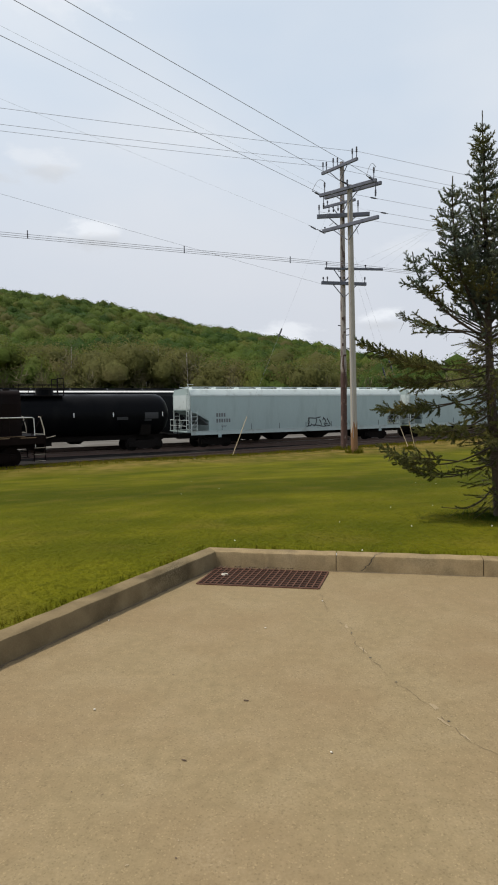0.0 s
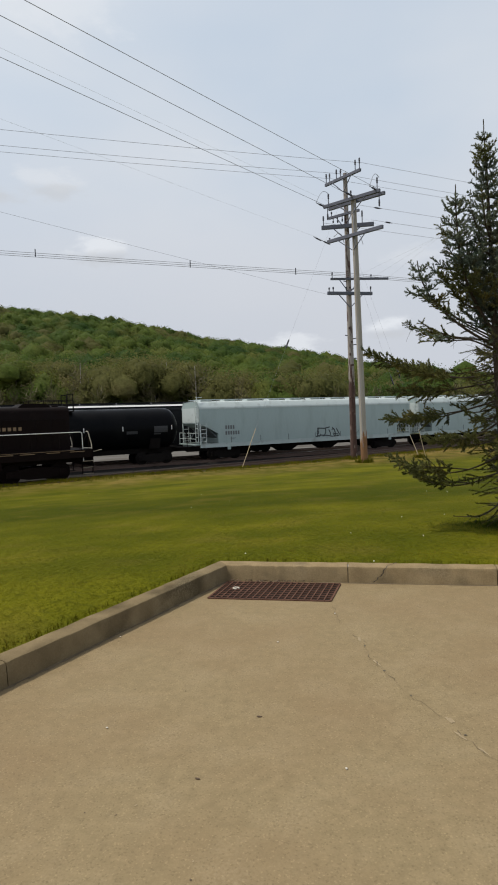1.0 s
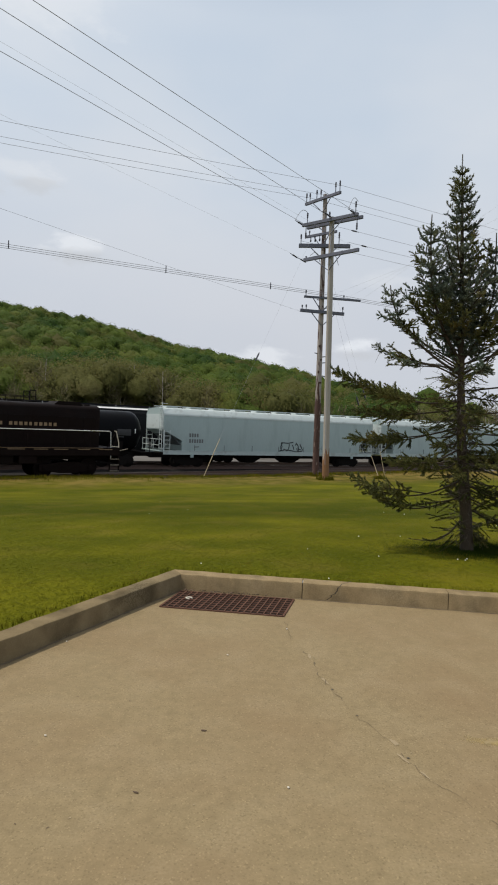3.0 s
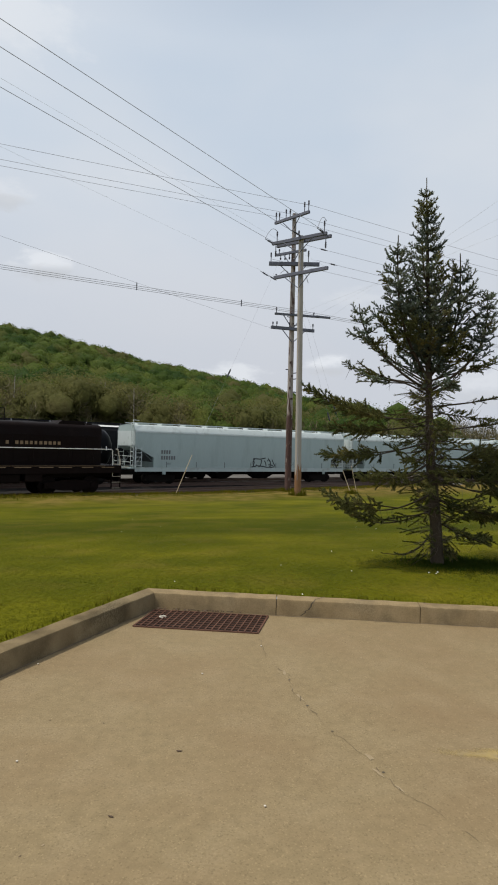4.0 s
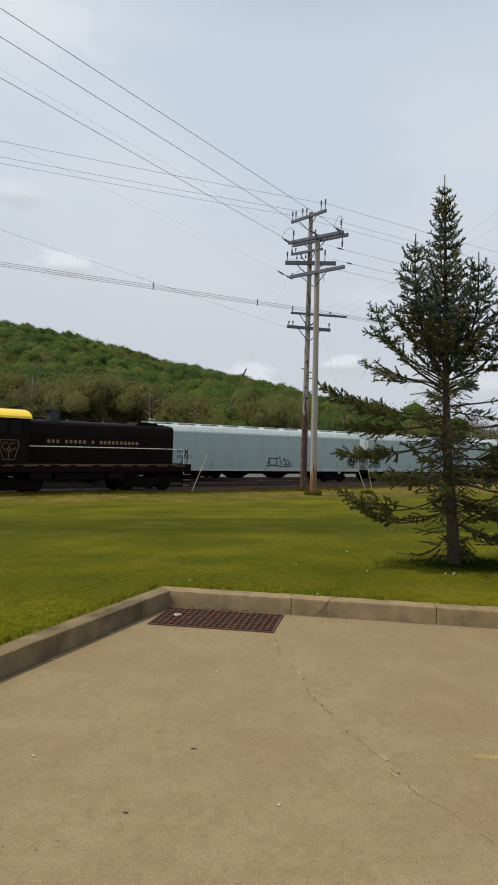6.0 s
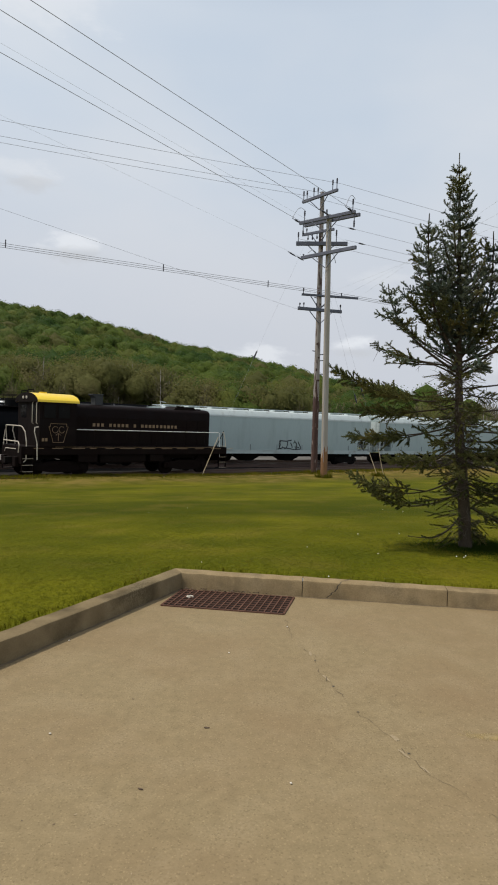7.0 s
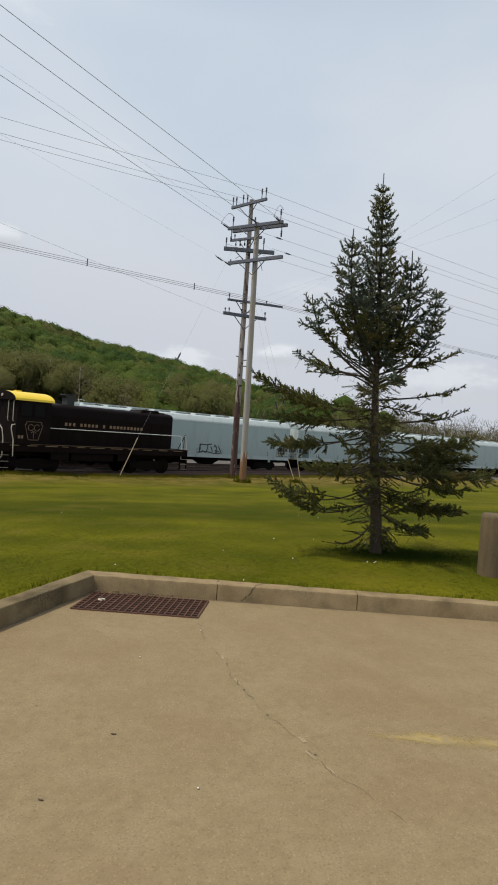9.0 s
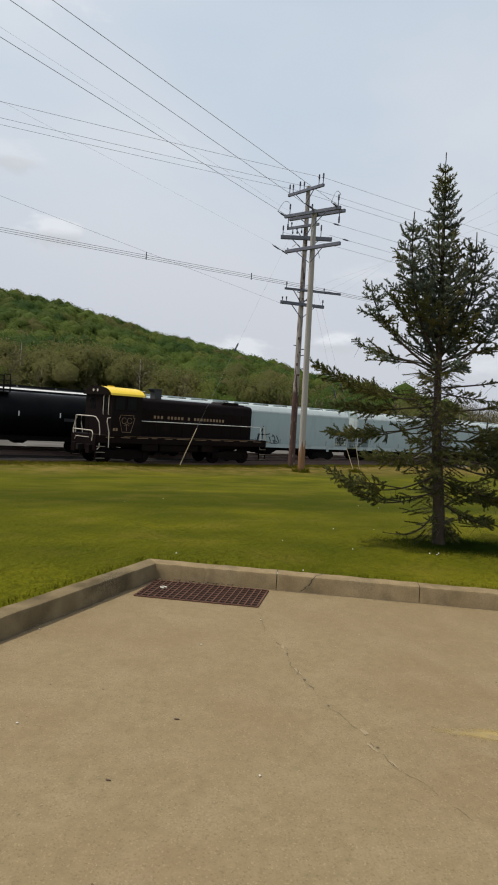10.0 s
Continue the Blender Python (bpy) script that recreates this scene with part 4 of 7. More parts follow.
def build_hopper(s, length, off, label, paint, roof_paint, marks, graffiti, name="covered_hopper_car", board_paint=None, board=0.04):
    """A covered hopper car; its x runs from its one end to the other, its near side is at y = -1.6."""
    car = thing(name, rail_pose(s, off), label, "railway car", "standing freight cars")
    ln = length
    sec = lambda b: [(-1.6, b), (-1.6, 3.66), (-1.57, 3.74), (-1.30, 4.07), (-1.20, 4.11), (0, 4.18), (1.20, 4.11), (1.30, 4.07), (1.57, 3.74), (1.6, 3.66), (1.6, b)]
    bm = fresh()
    stations = [(0, 2.62), (1.38, 1.88), (1.385, 1.18), (ln - 1.385, 1.18), (ln - 1.38, 1.88), (ln, 2.62)]
    rings = [[bm.verts.new((x, y, z)) for y, z in sec(b)] for x, b in stations]
    for a, b in zip(rings, rings[1:]):
        for k in range(11):
            bm.faces.new((a[k], a[(k + 1) % 11], b[(k + 1) % 11], b[k]))
    bm.faces.new(rings[0])
    bm.faces.new(rings[-1][::-1])
    body = part("body", bm, paint, car, smooth=25)
    # roof skin, proud of the body
    bm = fresh()
    prof = [(-1.612, 3.60), (-1.612, 3.665), (-1.580, 3.75), (-1.308, 4.082), (-1.203, 4.122), (0, 4.192), (1.203, 4.122), (1.308, 4.082), (1.580, 3.75), (1.612, 3.665), (1.612, 3.60)]
    ra, rb = [bm.verts.new((-0.02, y, z)) for y, z in prof], [bm.verts.new((ln + 0.02, y, z)) for y, z in prof]
    for k in range(10):
        bm.faces.new((ra[k], ra[k + 1], rb[k + 1], rb[k]))
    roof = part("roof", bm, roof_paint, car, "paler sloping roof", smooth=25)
    bm = fresh()
    for y in (-0.62, 0.62):
        box(bm, 0.2, ln - 0.2, y - 0.16, y + 0.16, 4.30 - board, 4.30)
    part("running_board", bm, board_paint or roof_paint, roof)
    n_h = 10
    for k in range(n_h):
        x = 1.1 + (ln - 2.2) * k / (n_h - 1)
        bm = fresh()
        box(bm, x - 0.45, x + 0.45, -0.40, 0.40, 4.17, 4.27, 0.03)
        part("hatch", bm, roof_paint, roof)
        bm = fresh()
        prism(bm, [(-0.95, 4.10), (-0.80, 4.27), (0.80, 4.27), (0.95, 4.10), (0.88, 4.10), (0.76, 4.235), (-0.76, 4.235), (-0.88, 4.10)], x + 0.55, x + 0.61, "x")
        part("bracket", bm, GREY_STENCIL, roof)
    for y in (-1.6, 1.6):
        bm = fresh()
        sg = -1 if y < 0 else 1
        box(bm, 0.0, ln, min(y, y + sg * 0.03), max(y, y + sg * 0.03), 0.92, 1.19)
        box(bm, 0.0, ln, min(y + sg * 0.06, y - sg * 0.1), max(y + sg * 0.06, y - sg * 0.1), 1.19, 1.21)
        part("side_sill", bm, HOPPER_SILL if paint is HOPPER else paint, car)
        for k in range(1, 8):
            bm = fresh()
            x = ln * k / 8
            box(bm, x - 0.012, x + 0.012, min(y, y + sg * 0.03), max(y, y + sg * 0.03), 1.21, 1.62)
            part("stiffener", bm, GREY_STENCIL, car)
        for x in (2.2, ln - 2.2):
            bm = fresh()
            box(bm, x - 0.12, x + 0.12, min(y, y + sg * 0.05), max(y, y + sg * 0.05), 0.72, 0.92)
            part("jacking_pad", bm, paint, car)
    # slope sheets, in paint darkened for the shade there, and outlet bays
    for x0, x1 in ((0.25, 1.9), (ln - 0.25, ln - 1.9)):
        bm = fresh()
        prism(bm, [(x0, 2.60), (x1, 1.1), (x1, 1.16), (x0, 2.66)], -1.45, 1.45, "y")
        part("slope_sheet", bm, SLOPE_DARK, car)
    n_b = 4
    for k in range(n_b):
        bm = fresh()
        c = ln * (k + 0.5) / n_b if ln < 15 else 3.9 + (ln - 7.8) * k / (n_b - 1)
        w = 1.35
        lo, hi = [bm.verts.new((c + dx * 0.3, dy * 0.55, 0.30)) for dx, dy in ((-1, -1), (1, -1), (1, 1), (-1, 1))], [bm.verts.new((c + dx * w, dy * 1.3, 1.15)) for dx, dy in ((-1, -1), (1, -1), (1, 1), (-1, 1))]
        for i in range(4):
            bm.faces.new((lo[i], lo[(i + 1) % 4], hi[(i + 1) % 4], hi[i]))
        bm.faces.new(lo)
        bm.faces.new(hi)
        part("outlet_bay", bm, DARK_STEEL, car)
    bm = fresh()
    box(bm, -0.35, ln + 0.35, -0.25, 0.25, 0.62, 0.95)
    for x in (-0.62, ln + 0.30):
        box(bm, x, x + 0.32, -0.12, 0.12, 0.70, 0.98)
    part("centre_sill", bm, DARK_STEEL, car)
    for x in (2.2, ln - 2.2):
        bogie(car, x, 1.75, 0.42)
    # end platforms, ladders, posts
    for e, sg in ((0.0, -1), (ln, 1)):
        bm = fresh()
        box(bm, min(e, e + sg * 0.32), max(e, e + sg * 0.32), -1.55, 1.55, 1.12, 1.18)
        part("end_platform", bm, paint, car)
        for y in (-1.56, 1.56):
            bm = fresh()
            ladder(bm, e - sg * 0.48, y - 0.03 if y < 0 else y + 0.03, 1.2, 2.62, sg * 0.42, "x", 5)
            part("side_ladder", bm, roof_paint, car)
            bm = fresh()
            box(bm, min(e, e - sg * 0.07), max(e, e - sg * 0.07), y - 0.035, y + 0.035, 1.18, 3.75)
            part("corner_post", bm, roof_paint, car)
        bm = fresh()
        ladder(bm, e + sg * 0.10, -1.50, 1.18, 4.28, 0.42, "y", 10)
        tube(bm, [(e + sg * 0.1, -1.5, 4.25), (e + sg * 0.1, -1.3, 4.45), (e - sg * 0.4, -1.2, 4.42)], 0.02, 6)
        part("end_ladder", bm, roof_paint, car)
        bm = fresh()
        for z in (1.55, 1.95):
            tube(bm, [(e + sg * 0.28, -1.5, z), (e + sg * 0.28, 1.5, z)], 0.022, 6)
        for y in (-1.5, -0.5, 0.5, 1.5):
            tube(bm, [(e + sg * 0.28, y, 1.18), (e + sg * 0.28, y, 1.95)], 0.022, 6)
        part("end_railing", bm, roof_paint, car)
        # added sheet over the end; its pale colour on the hoppers stands for sunlight
        bm = fresh()
        box(bm, min(e + sg * 0.004, e + sg * 0.02), max(e + sg * 0.004, e + sg * 0.02), -1.5, 1.5, 2.68, 3.70)
        part("end_sheet", bm, roof_paint, car, "end sheet coloured paler for sunlight" if marks else "")
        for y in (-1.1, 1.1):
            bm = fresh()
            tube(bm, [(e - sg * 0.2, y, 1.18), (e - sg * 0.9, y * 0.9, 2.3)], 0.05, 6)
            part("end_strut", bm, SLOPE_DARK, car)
    if board > 0.1:                # roof edges coloured white for the sun along them
        for sg in (-1, 1):
            bm = fresh()
            prism(bm, [(sg * 1.46, 3.97), (sg * 1.37, 4.055), (sg * 1.36, 4.085), (sg * 1.49, 3.98)], 0.1, ln - 0.1, "x")
            part("roof_edge", bm, WHITE, roof, "roof edge coloured white for sunlight")
    if marks:
        bm = fresh()
        stencil(bm, 1.95, 2.16, 0.26, 4, -1.603)
        part("reporting_mark", bm, GREY_STENCIL, body, "dark stencilled reporting mark")
        bm = fresh()
        stencil(bm, 1.95, 1.76, 0.26, 6, -1.603)
        part("car_number", bm, GREY_STENCIL, body, "dark stencilled car number")
        bm = fresh()
        box(bm, 2.35, 2.75, -1.606, -1.602, 1.50, 1.53)
        box(bm, 2.35, 2.70, -1.606, -1.602, 1.43, 1.46)
        part("capacity_data", bm, GREY_STENCIL, body)
    if graffiti:
        bm = fresh()
        rng = random.Random(11)
        x = graffiti - 0.1
        strokes = []
        for k in range(5):
            c = x + 0.42 * k
            strokes.append([(c + 0.17 * math.cos(a + k) + 0.03 * k, 1.58 + 0.22 * math.sin(a * (1 + 0.2 * (k % 2)) + 0.6 * k)) for a in (j * 0.42 for j in range(4 + 3 * (k % 3), 15))])
        strokes.append([(x - 0.3, 1.34), (x + 0.2, 1.42), (x + 0.8, 1.38), (x + 1.3, 1.30), (x + 1.9, 1.36)])
        strokes.append([(x - 0.15, 1.86), (x + 0.5, 1.83), (x + 1.0, 1.90)])
        strokes.append([(x - 0.2, 1.32), (x - 0.05, 1.6), (x - 0.15, 1.84)])
        strokes.append([(x + 1.25, 1.88), (x + 1.5, 1.62), (x + 1.3, 1.5), (x + 1.75, 1.44)])
        for st in strokes:
            tube(bm, [(a, -1.602, 1.58 + (b - 1.58) * 1.25) for a, b in st], 0.045, 5)
        for v in bm.verts:
            v.co.y = -1.6 + (v.co.y + 1.6) * 0.2
        part("sprayed_scrawl", bm, BLACK_STENCIL, body, "black sprayed scrawl")
        bm = fresh()
        for k, sx in enumerate((3.4, 3.65, 3.95, 4.3)):
            tube(bm, [(x + sx, -1.602, 1.35), (x + sx + 0.1, -1.602, 1.7), (x + sx + 0.22, -1.602, 1.38)], 0.016, 5)
        for v in bm.verts:
            v.co.y = -1.6 + (v.co.y + 1.6) * 0.2
        part("sprayed_tag", bm, SLOPE_DARK, body, "faint grey sprayed tag")
    return car


build_hopper(0.0, 19.15, -1.6, "pale blue-grey covered hopper car with a black sprayed scrawl", HOPPER, HOPPER_ROOF, True, 10.05)
build_hopper(20.3, 20.6, -1.6, "pale blue-grey covered hopper car coupled behind another", HOPPER, HOPPER_ROOF, False, 0)
build_hopper(42.1, 19.15, -1.6, "dull blue-grey covered hopper car at the end of the row", HOPPER, HOPPER_ROOF, False, 0)
build_hopper(-16.6, 26.0, -5.9, "long dark freight car with a white roof edge", HOPPER_DARK, HOPPER_DARK, False, 0, "freight_car", None, 0.11)


def build_tank():
    car = thing("tank_car", rail_pose(-17.6, -1.6), "black cylindrical tank car with white reflector strips", "railway car", "standing freight cars")
    ln, r, zc = 16.4, 1.38, 2.40
    bm = fresh()
    prof = [(0.0, 0.0), (0.03, 0.35), (0.12, 0.72), (0.30, 1.05), (0.52, 1.27), (0.75, 1.38)]
    xs = [(x, q * r / 1.38) for x, q in prof] + [(ln * k / 12, r) for k in range(1, 12)] + [(ln - x, q * r / 1.38) for x, q in prof[::-1]]
    tube(bm, [(x, 0, zc) for x, _ in xs], [max(0.002, q) for _, q in xs], 48, False)
    shell = part("tank", bm, TANK, car, smooth=50)
    for x in (ln * 0.33, ln * 0.67):
        bm = fresh()
        tube(bm, [(x - 0.03, 0, zc), (x + 0.03, 0, zc)], r + 0.012, 48, False)
        part("weld_band", bm, TANK, shell, smooth=50)
    for k, s in enumerate((-7.9, -5.37, -1.98, -13.4, -16.2)):
        bm = fresh()
        x = s + 17.6
        rows = []
        for a in (-0.07, 0.0, 0.07, 0.14):
            rows.append([bm.verts.new((x + d, -(r + 0.008) * math.cos(a), zc + (r + 0.008) * math.sin(a))) for d in (-0.03, 0.03)])
        for p, q in zip(rows, rows[1:]):
            bm.faces.new((p[0], p[1], q[1], q[0]))
        part("reflector", bm, WHITE, shell, "white reflector strip")
    for s, w, h, z in ((-4.75, 0.75, 0.20, 2.18), (-2.75, 0.95, 0.42, 2.35), (-3.0, 0.5, 0.1, 2.05)):
        bm = fresh()
        x = s + 17.6
        rows = []
        for j in range(4):
            a = math.asin((z - zc) / r) + (j - 1.5) * h / 3 / r
            rows.append([bm.verts.new((x + d, -(r + 0.006) * math.cos(a), zc + (r + 0.006) * math.sin(a))) for d in (-w / 2, w / 2)])
        for p, q in zip(rows, rows[1:]):
            bm.faces.new((p[0], p[1], q[1], q[0]))
        part("data_panel", bm, PANEL, shell, "dull grey data panel")
    bm = fresh()
    tube(bm, [(ln / 2, 0, zc + r - 0.1), (ln / 2, 0, zc + r + 0.42)], 0.55, 20)
    part("dome", bm, TANK, car, smooth=40)
    bm = fresh()
    box(bm, 6.5, 9.2, -1.05, 1.05, zc + r - 0.12, zc + r - 0.06)
    part("platform", bm, DARK_STEEL, car)
    for y in (-1.03, 1.03):
        bm = fresh()
        for z in (0.42, 0.72):
            tube(bm, [(6.5, y, zc + r + z - 0.1), (9.2, y, zc + r + z - 0.1)], 0.022, 6)
        for x in (6.5, 7.4, 8.3, 9.2):
            tube(bm, [(x, y, zc + r - 0.1), (x, y, zc + r + 0.64)], 0.022, 6)
        for x in (8.85, 9.2):
            tube(bm, [(x, y * 0.9, zc + r - 0.1), (x, y * 0.9, zc + r + 1.0)], 0.03, 6)
        tube(bm, [(8.85, y * 0.9, zc + r + 1.0), (9.2, y * 0.9, zc + r + 1.0)], 0.03, 6)
        part("platform_railing", bm, DARK_STEEL, car)
    bm = fresh()
    box(bm, -0.35, ln + 0.4, -0.3, 0.3, 0.72, 1.05)
    for x in (-0.66, ln + 0.36):
        box(bm, x, x + 0.35, -0.12, 0.12, 0.72, 0.98)
    for x in (1.9, ln - 1.9):
        prism(bm, [(-1.25, 1.75), (-1.05, 1.05), (1.05, 1.05), (1.25, 1.75), (0.6, 1.2), (-0.6, 1.2)], x - 0.35, x + 0.35, "x")
    part("underframe", bm, DARK_STEEL, car)
    for e, sg in ((0.0, -1), (ln, 1)):
        bm = fresh()
        box(bm, min(e - sg * 0.4, e + sg * 0.3), max(e - sg * 0.4, e + sg * 0.3), -1.5, 1.5, 1.0, 1.06)
        for y in (-1.5, 1.5):
            tube(bm, [(e + sg * 0.25, y, 1.05), (e + sg * 0.25, y, 2.0), (e + sg * 0.25, y * 0.6, 2.05)], 0.025, 6)
        part("end_platform", bm, DARK_STEEL, car)
    bm = fresh()
    box(bm, ln / 2 - 0.3, ln / 2 + 0.3, -0.3, 0.3, 0.5, 1.05)
    part("bottom_outlet", bm, DARK_STEEL, car)
    for x in (1.9, ln - 1.9):
        bogie(car, x, 1.75, 0.42)
    return car


build_tank()

WHEELS = []


def build_loco():
    """An end-cab switcher. Its x = 0 is at the name's last letter; its nose points to +x."""
    lo = thing("switcher_locomotive", lead_pose(-15.4), "dark maroon-black switcher locomotive with a yellow cab roof", "locomotive")
    x_front, x_rear, deck = 3.20, -9.25, 1.58
    bm = fresh()
    box(bm, x_rear, x_front, -1.48, 1.48, deck - 0.10, deck, 0.02)
    box(bm, x_rear, x_front, -1.48, 1.48, deck - 0.42, deck - 0.102)
    box(bm, x_rear + 0.3, x_front - 0.3, -0.7, 0.7, 0.9, deck - 0.42)
    for x in (x_rear - 0.10, x_front):
        box(bm, x, x + 0.10, -1.45, 1.45, 0.72, deck)
    fr = part("underframe", bm, LOCO, lo)
    for x in (x_rear - 0.45, x_front + 0.10):
        bm = fresh()
        box(bm, x, x + 0.36, -0.14, 0.14, 0.68, 1.0, 0.03)
        part("coupler", bm, DARK_STEEL, lo)
    # broken cream stripe along the deck's edge
    rng = random.Random(3)
    for y in (-1.484, 1.484):
        sg = -1 if y < 0 else 1
        x = x_rear + 0.5
        while x < x_front - 0.4:
            w = rng.uniform(0.35, 0.95)
            part("deck_stripe", box(fresh(), x, min(x + w, x_front - 0.2), min(y, y + sg * 0.006), max(y, y + sg * 0.006), deck - 0.115, deck - 0.08), GOLD, fr, "worn gold stripe")
            x += w + rng.uniform(0.25, 0.6)
    for y in (-1.484, 1.484):
        sg = -1 if y < 0 else 1
        part("deck_edge_line", box(fresh(), x_rear + 1.6, x_front - 0.9, min(y, y + sg * 0.005), max(y, y + sg * 0.005), deck - 0.035, deck - 0.015), GOLD, fr)
    # long hood with rounded shoulders
    hx0, hx1, hw, hz = -6.60, 2.32, 0.90, 3.70
    prof = [(-hw, deck), (-hw, hz - 0.16), (-hw + 0.05, hz - 0.05), (-hw + 0.2, hz + 0.05), (-0.3, hz + 0.12), (0.3, hz + 0.12), (hw - 0.2, hz + 0.05), (hw - 0.05, hz - 0.05), (hw, hz - 0.16), (hw, deck)]
    bm = fresh()
    prism(bm, prof, hx0, hx1, "x")
    hood = part("hood", bm, LOCO, lo, "long black hood", smooth=35)
    for y in (-hw, hw):
        sg = -1 if y < 0 else 1
        for k in range(11):
            bm = fresh()
            x = hx0 + 0.12 + k * 0.79
            box(bm, x, x + 0.70, min(y, y + sg * 0.02), max(y, y + sg * 0.02), deck + 0.12, hz - 0.55, 0.006)
            box(bm, x + 0.60, x + 0.64, min(y, y + sg * 0.045), max(y, y + sg * 0.045), deck + 0.8, deck + 0.95)
            part("hood_door", bm, LOCO, hood)
    bm = fresh()
    box(bm, hx1 - 0.02, hx1 + 0.03, -0.62, 0.62, deck + 0.35, hz - 0.35)
    for k in range(14):
        z = deck + 0.4 + k * 0.095
        box(bm, hx1 + 0.03, hx1 + 0.06, -0.58, 0.58, z, z + 0.03)
    part("radiator_shutter", bm, DARK_STEEL, hood)
    bm = fresh()
    tube(bm, [(hx1, 0, hz - 0.14), (hx1 + 0.16, 0, hz - 0.14)], 0.16, 16)
    part("headlight", bm, GLASS_DARK, hood)
    bm = fresh()
    box(bm, -4.98, -4.52, -0.28, 0.28, hz + 0.05, hz + 0.66, 0.03)
    box(bm, -5.14, -4.50, -0.31, 0.31, hz + 0.66, hz + 0.71, 0.01)
    prism(bm, [(-4.98, hz + 0.50), (-5.14, hz + 0.66), (-4.98, hz + 0.66)], -0.28, 0.28, "y")
    part("exhaust_stack", bm, SOOT, lo, "dull grey boxy exhaust stack")
    bm = fresh()
    prism(bm, [(-0.15, hz + 0.05), (0.12, hz + 0.25), (1.30, hz + 0.25), (1.50, hz + 0.05)], -0.62, 0.62, "y")
    part("fan_shroud", bm, LOCO, lo)
    bm = fresh()
    box(bm, 1.62, 1.92, -0.5, 0.5, hz + 0.05, hz + 0.16, 0.02)
    tube(bm, [(-6.2, -0.5, hz), (-6.2, -0.5, hz + 0.3)], 0.06, 8)
    part("vent_pipe", bm, LOCO, lo)
    # cab
    cx0, cx1, cw, eave = -8.51, -6.60, 1.54, 3.82
    bm = fresh()
    n = 14
    arch = [(-cw, deck)] + [(-cw * math.cos(a), eave + 0.42 * math.sin(a)) for a in (math.pi * k / n for k in range(n + 1))] + [(cw, deck)]
    prism(bm, arch, cx0, cx1, "x")
    cab = part("cab", bm, LOCO, lo, "black cab with an arched roof line", smooth=25)
    bm = fresh()
    outer = [(-(cw + 0.06) * math.cos(a), eave - 0.02 + 0.49 * math.sin(a)) for a in (math.pi * k / n for k in range(n + 1))]
    inner = [(-(cw + 0.005) * math.cos(a), eave - 0.02 + 0.44 * math.sin(a)) for a in (math.pi * (n - k) / n for k in range(n + 1))]
    prism(bm, outer + inner, cx0 - 0.14, cx1 + 0.14, "x")
    part("cab_roof", bm, LOCO_YELLOW, lo, "bright yellow arched cab roof", smooth=25)
    for x0 in (cx0 - 0.165, cx1 + 0.142):          # black end plates under the roof's rim
        bm = fresh()
        prism(bm, [(y * 1.004, z + 0.004) for y, z in outer], x0, x0 + 0.023, "x")
        part("roof_end_plate", bm, LOCO, lo)
    bm = fresh()
    box(bm, -7.95, -7.65, -0.15, 0.15, eave + 0.45, eave + 0.53)
    part("roof_hatch", bm, LOCO_YELLOW, lo)
    for y in (-cw, cw):
        sg = -1 if y < 0 else 1
        for x0 in (-8.30, -7.55):
            w = part("cab_window", box(fresh(), x0, x0 + 0.60, min(y, y + sg * 0.006), max(y, y + sg * 0.006), 3.02, 3.68), GLASS_DARK, cab, "dark cab window")
            bm = fresh()
            for a in ((x0 - 0.04, x0, 2.98, 3.72), (x0 + 0.60, x0 + 0.64, 2.98, 3.72), (x0, x0 + 0.60, 2.98, 3.02), (x0, x0 + 0.60, 3.68, 3.72)):
                box(bm, a[0], a[1], min(y, y + sg * 0.02), max(y, y + sg * 0.02), a[2], a[3])
            part("window_frame", bm, LOCO, w)
        # keystone emblem
        bm = fresh()
        kx, kz = -7.54, 2.31
        key = [(-0.42, 0.42), (-0.42, 0.28), (-0.50, 0.28), (-0.27, -0.52), (0.27, -0.52), (0.50, 0.28), (0.42, 0.28), (0.42, 0.42)]
        yy = y + sg * 0.006
        for (a, b), (c, d) in zip(key, key[1:] + key[:1]):
            tube(bm, [(kx + a, yy, kz + b), (kx + c, yy, kz + d)], 0.013, 5)
        for cxx, czz, rr in ((-0.17, 0.12, 0.15), (0.17, 0.12, 0.15)):
            tube(bm, [(kx + cxx + rr * math.cos(a), yy, kz + czz + rr * 1.1 * math.sin(a)) for a in (0.6 + 0.45 * k for k in range(13))], 0.015, 5)
        tube(bm, [(kx - 0.14, yy, kz - 0.16), (kx, yy, kz - 0.06), (kx + 0.14, yy, kz - 0.16)], 0.015, 5)
        tube(bm, [(kx, yy, kz - 0.08), (kx, yy, kz - 0.44)], 0.015, 5)
        part("keystone_emblem", bm, GOLD, cab, "gold keystone outline with curled strokes")
        bm = fresh()
        box(bm, -8.38, -8.26, min(yy, y), max(yy, y), 1.84, 2.0)
        box(bm, -8.22, -8.10, min(yy, y), max(yy, y), 1.84, 2.0)
        part("cab_number", bm, GOLD, cab)
        # the name along the hood, as plain bars
        x, step = -5.40, 5.60 / 22.5
        text = [3, 0.9, 5, 1.0, 1, 0.9, 10]
        for k, cnt in enumerate(text):
            if k % 2:
                x += cnt * step
                continue
            for _ in range(cnt):
                yh = -hw if sg < 0 else hw
                a, b = sorted((yh + sg * 0.021, yh + sg * 0.030))
                z0, w = 2.64, step * rng.uniform(0.50, 0.66)
                bm = box(fresh(), x, x + w, a, b, z0, z0 + 0.17)
                x += step
                part("name_bar", bm, GOLD, hood, "gold bar of painted lettering")
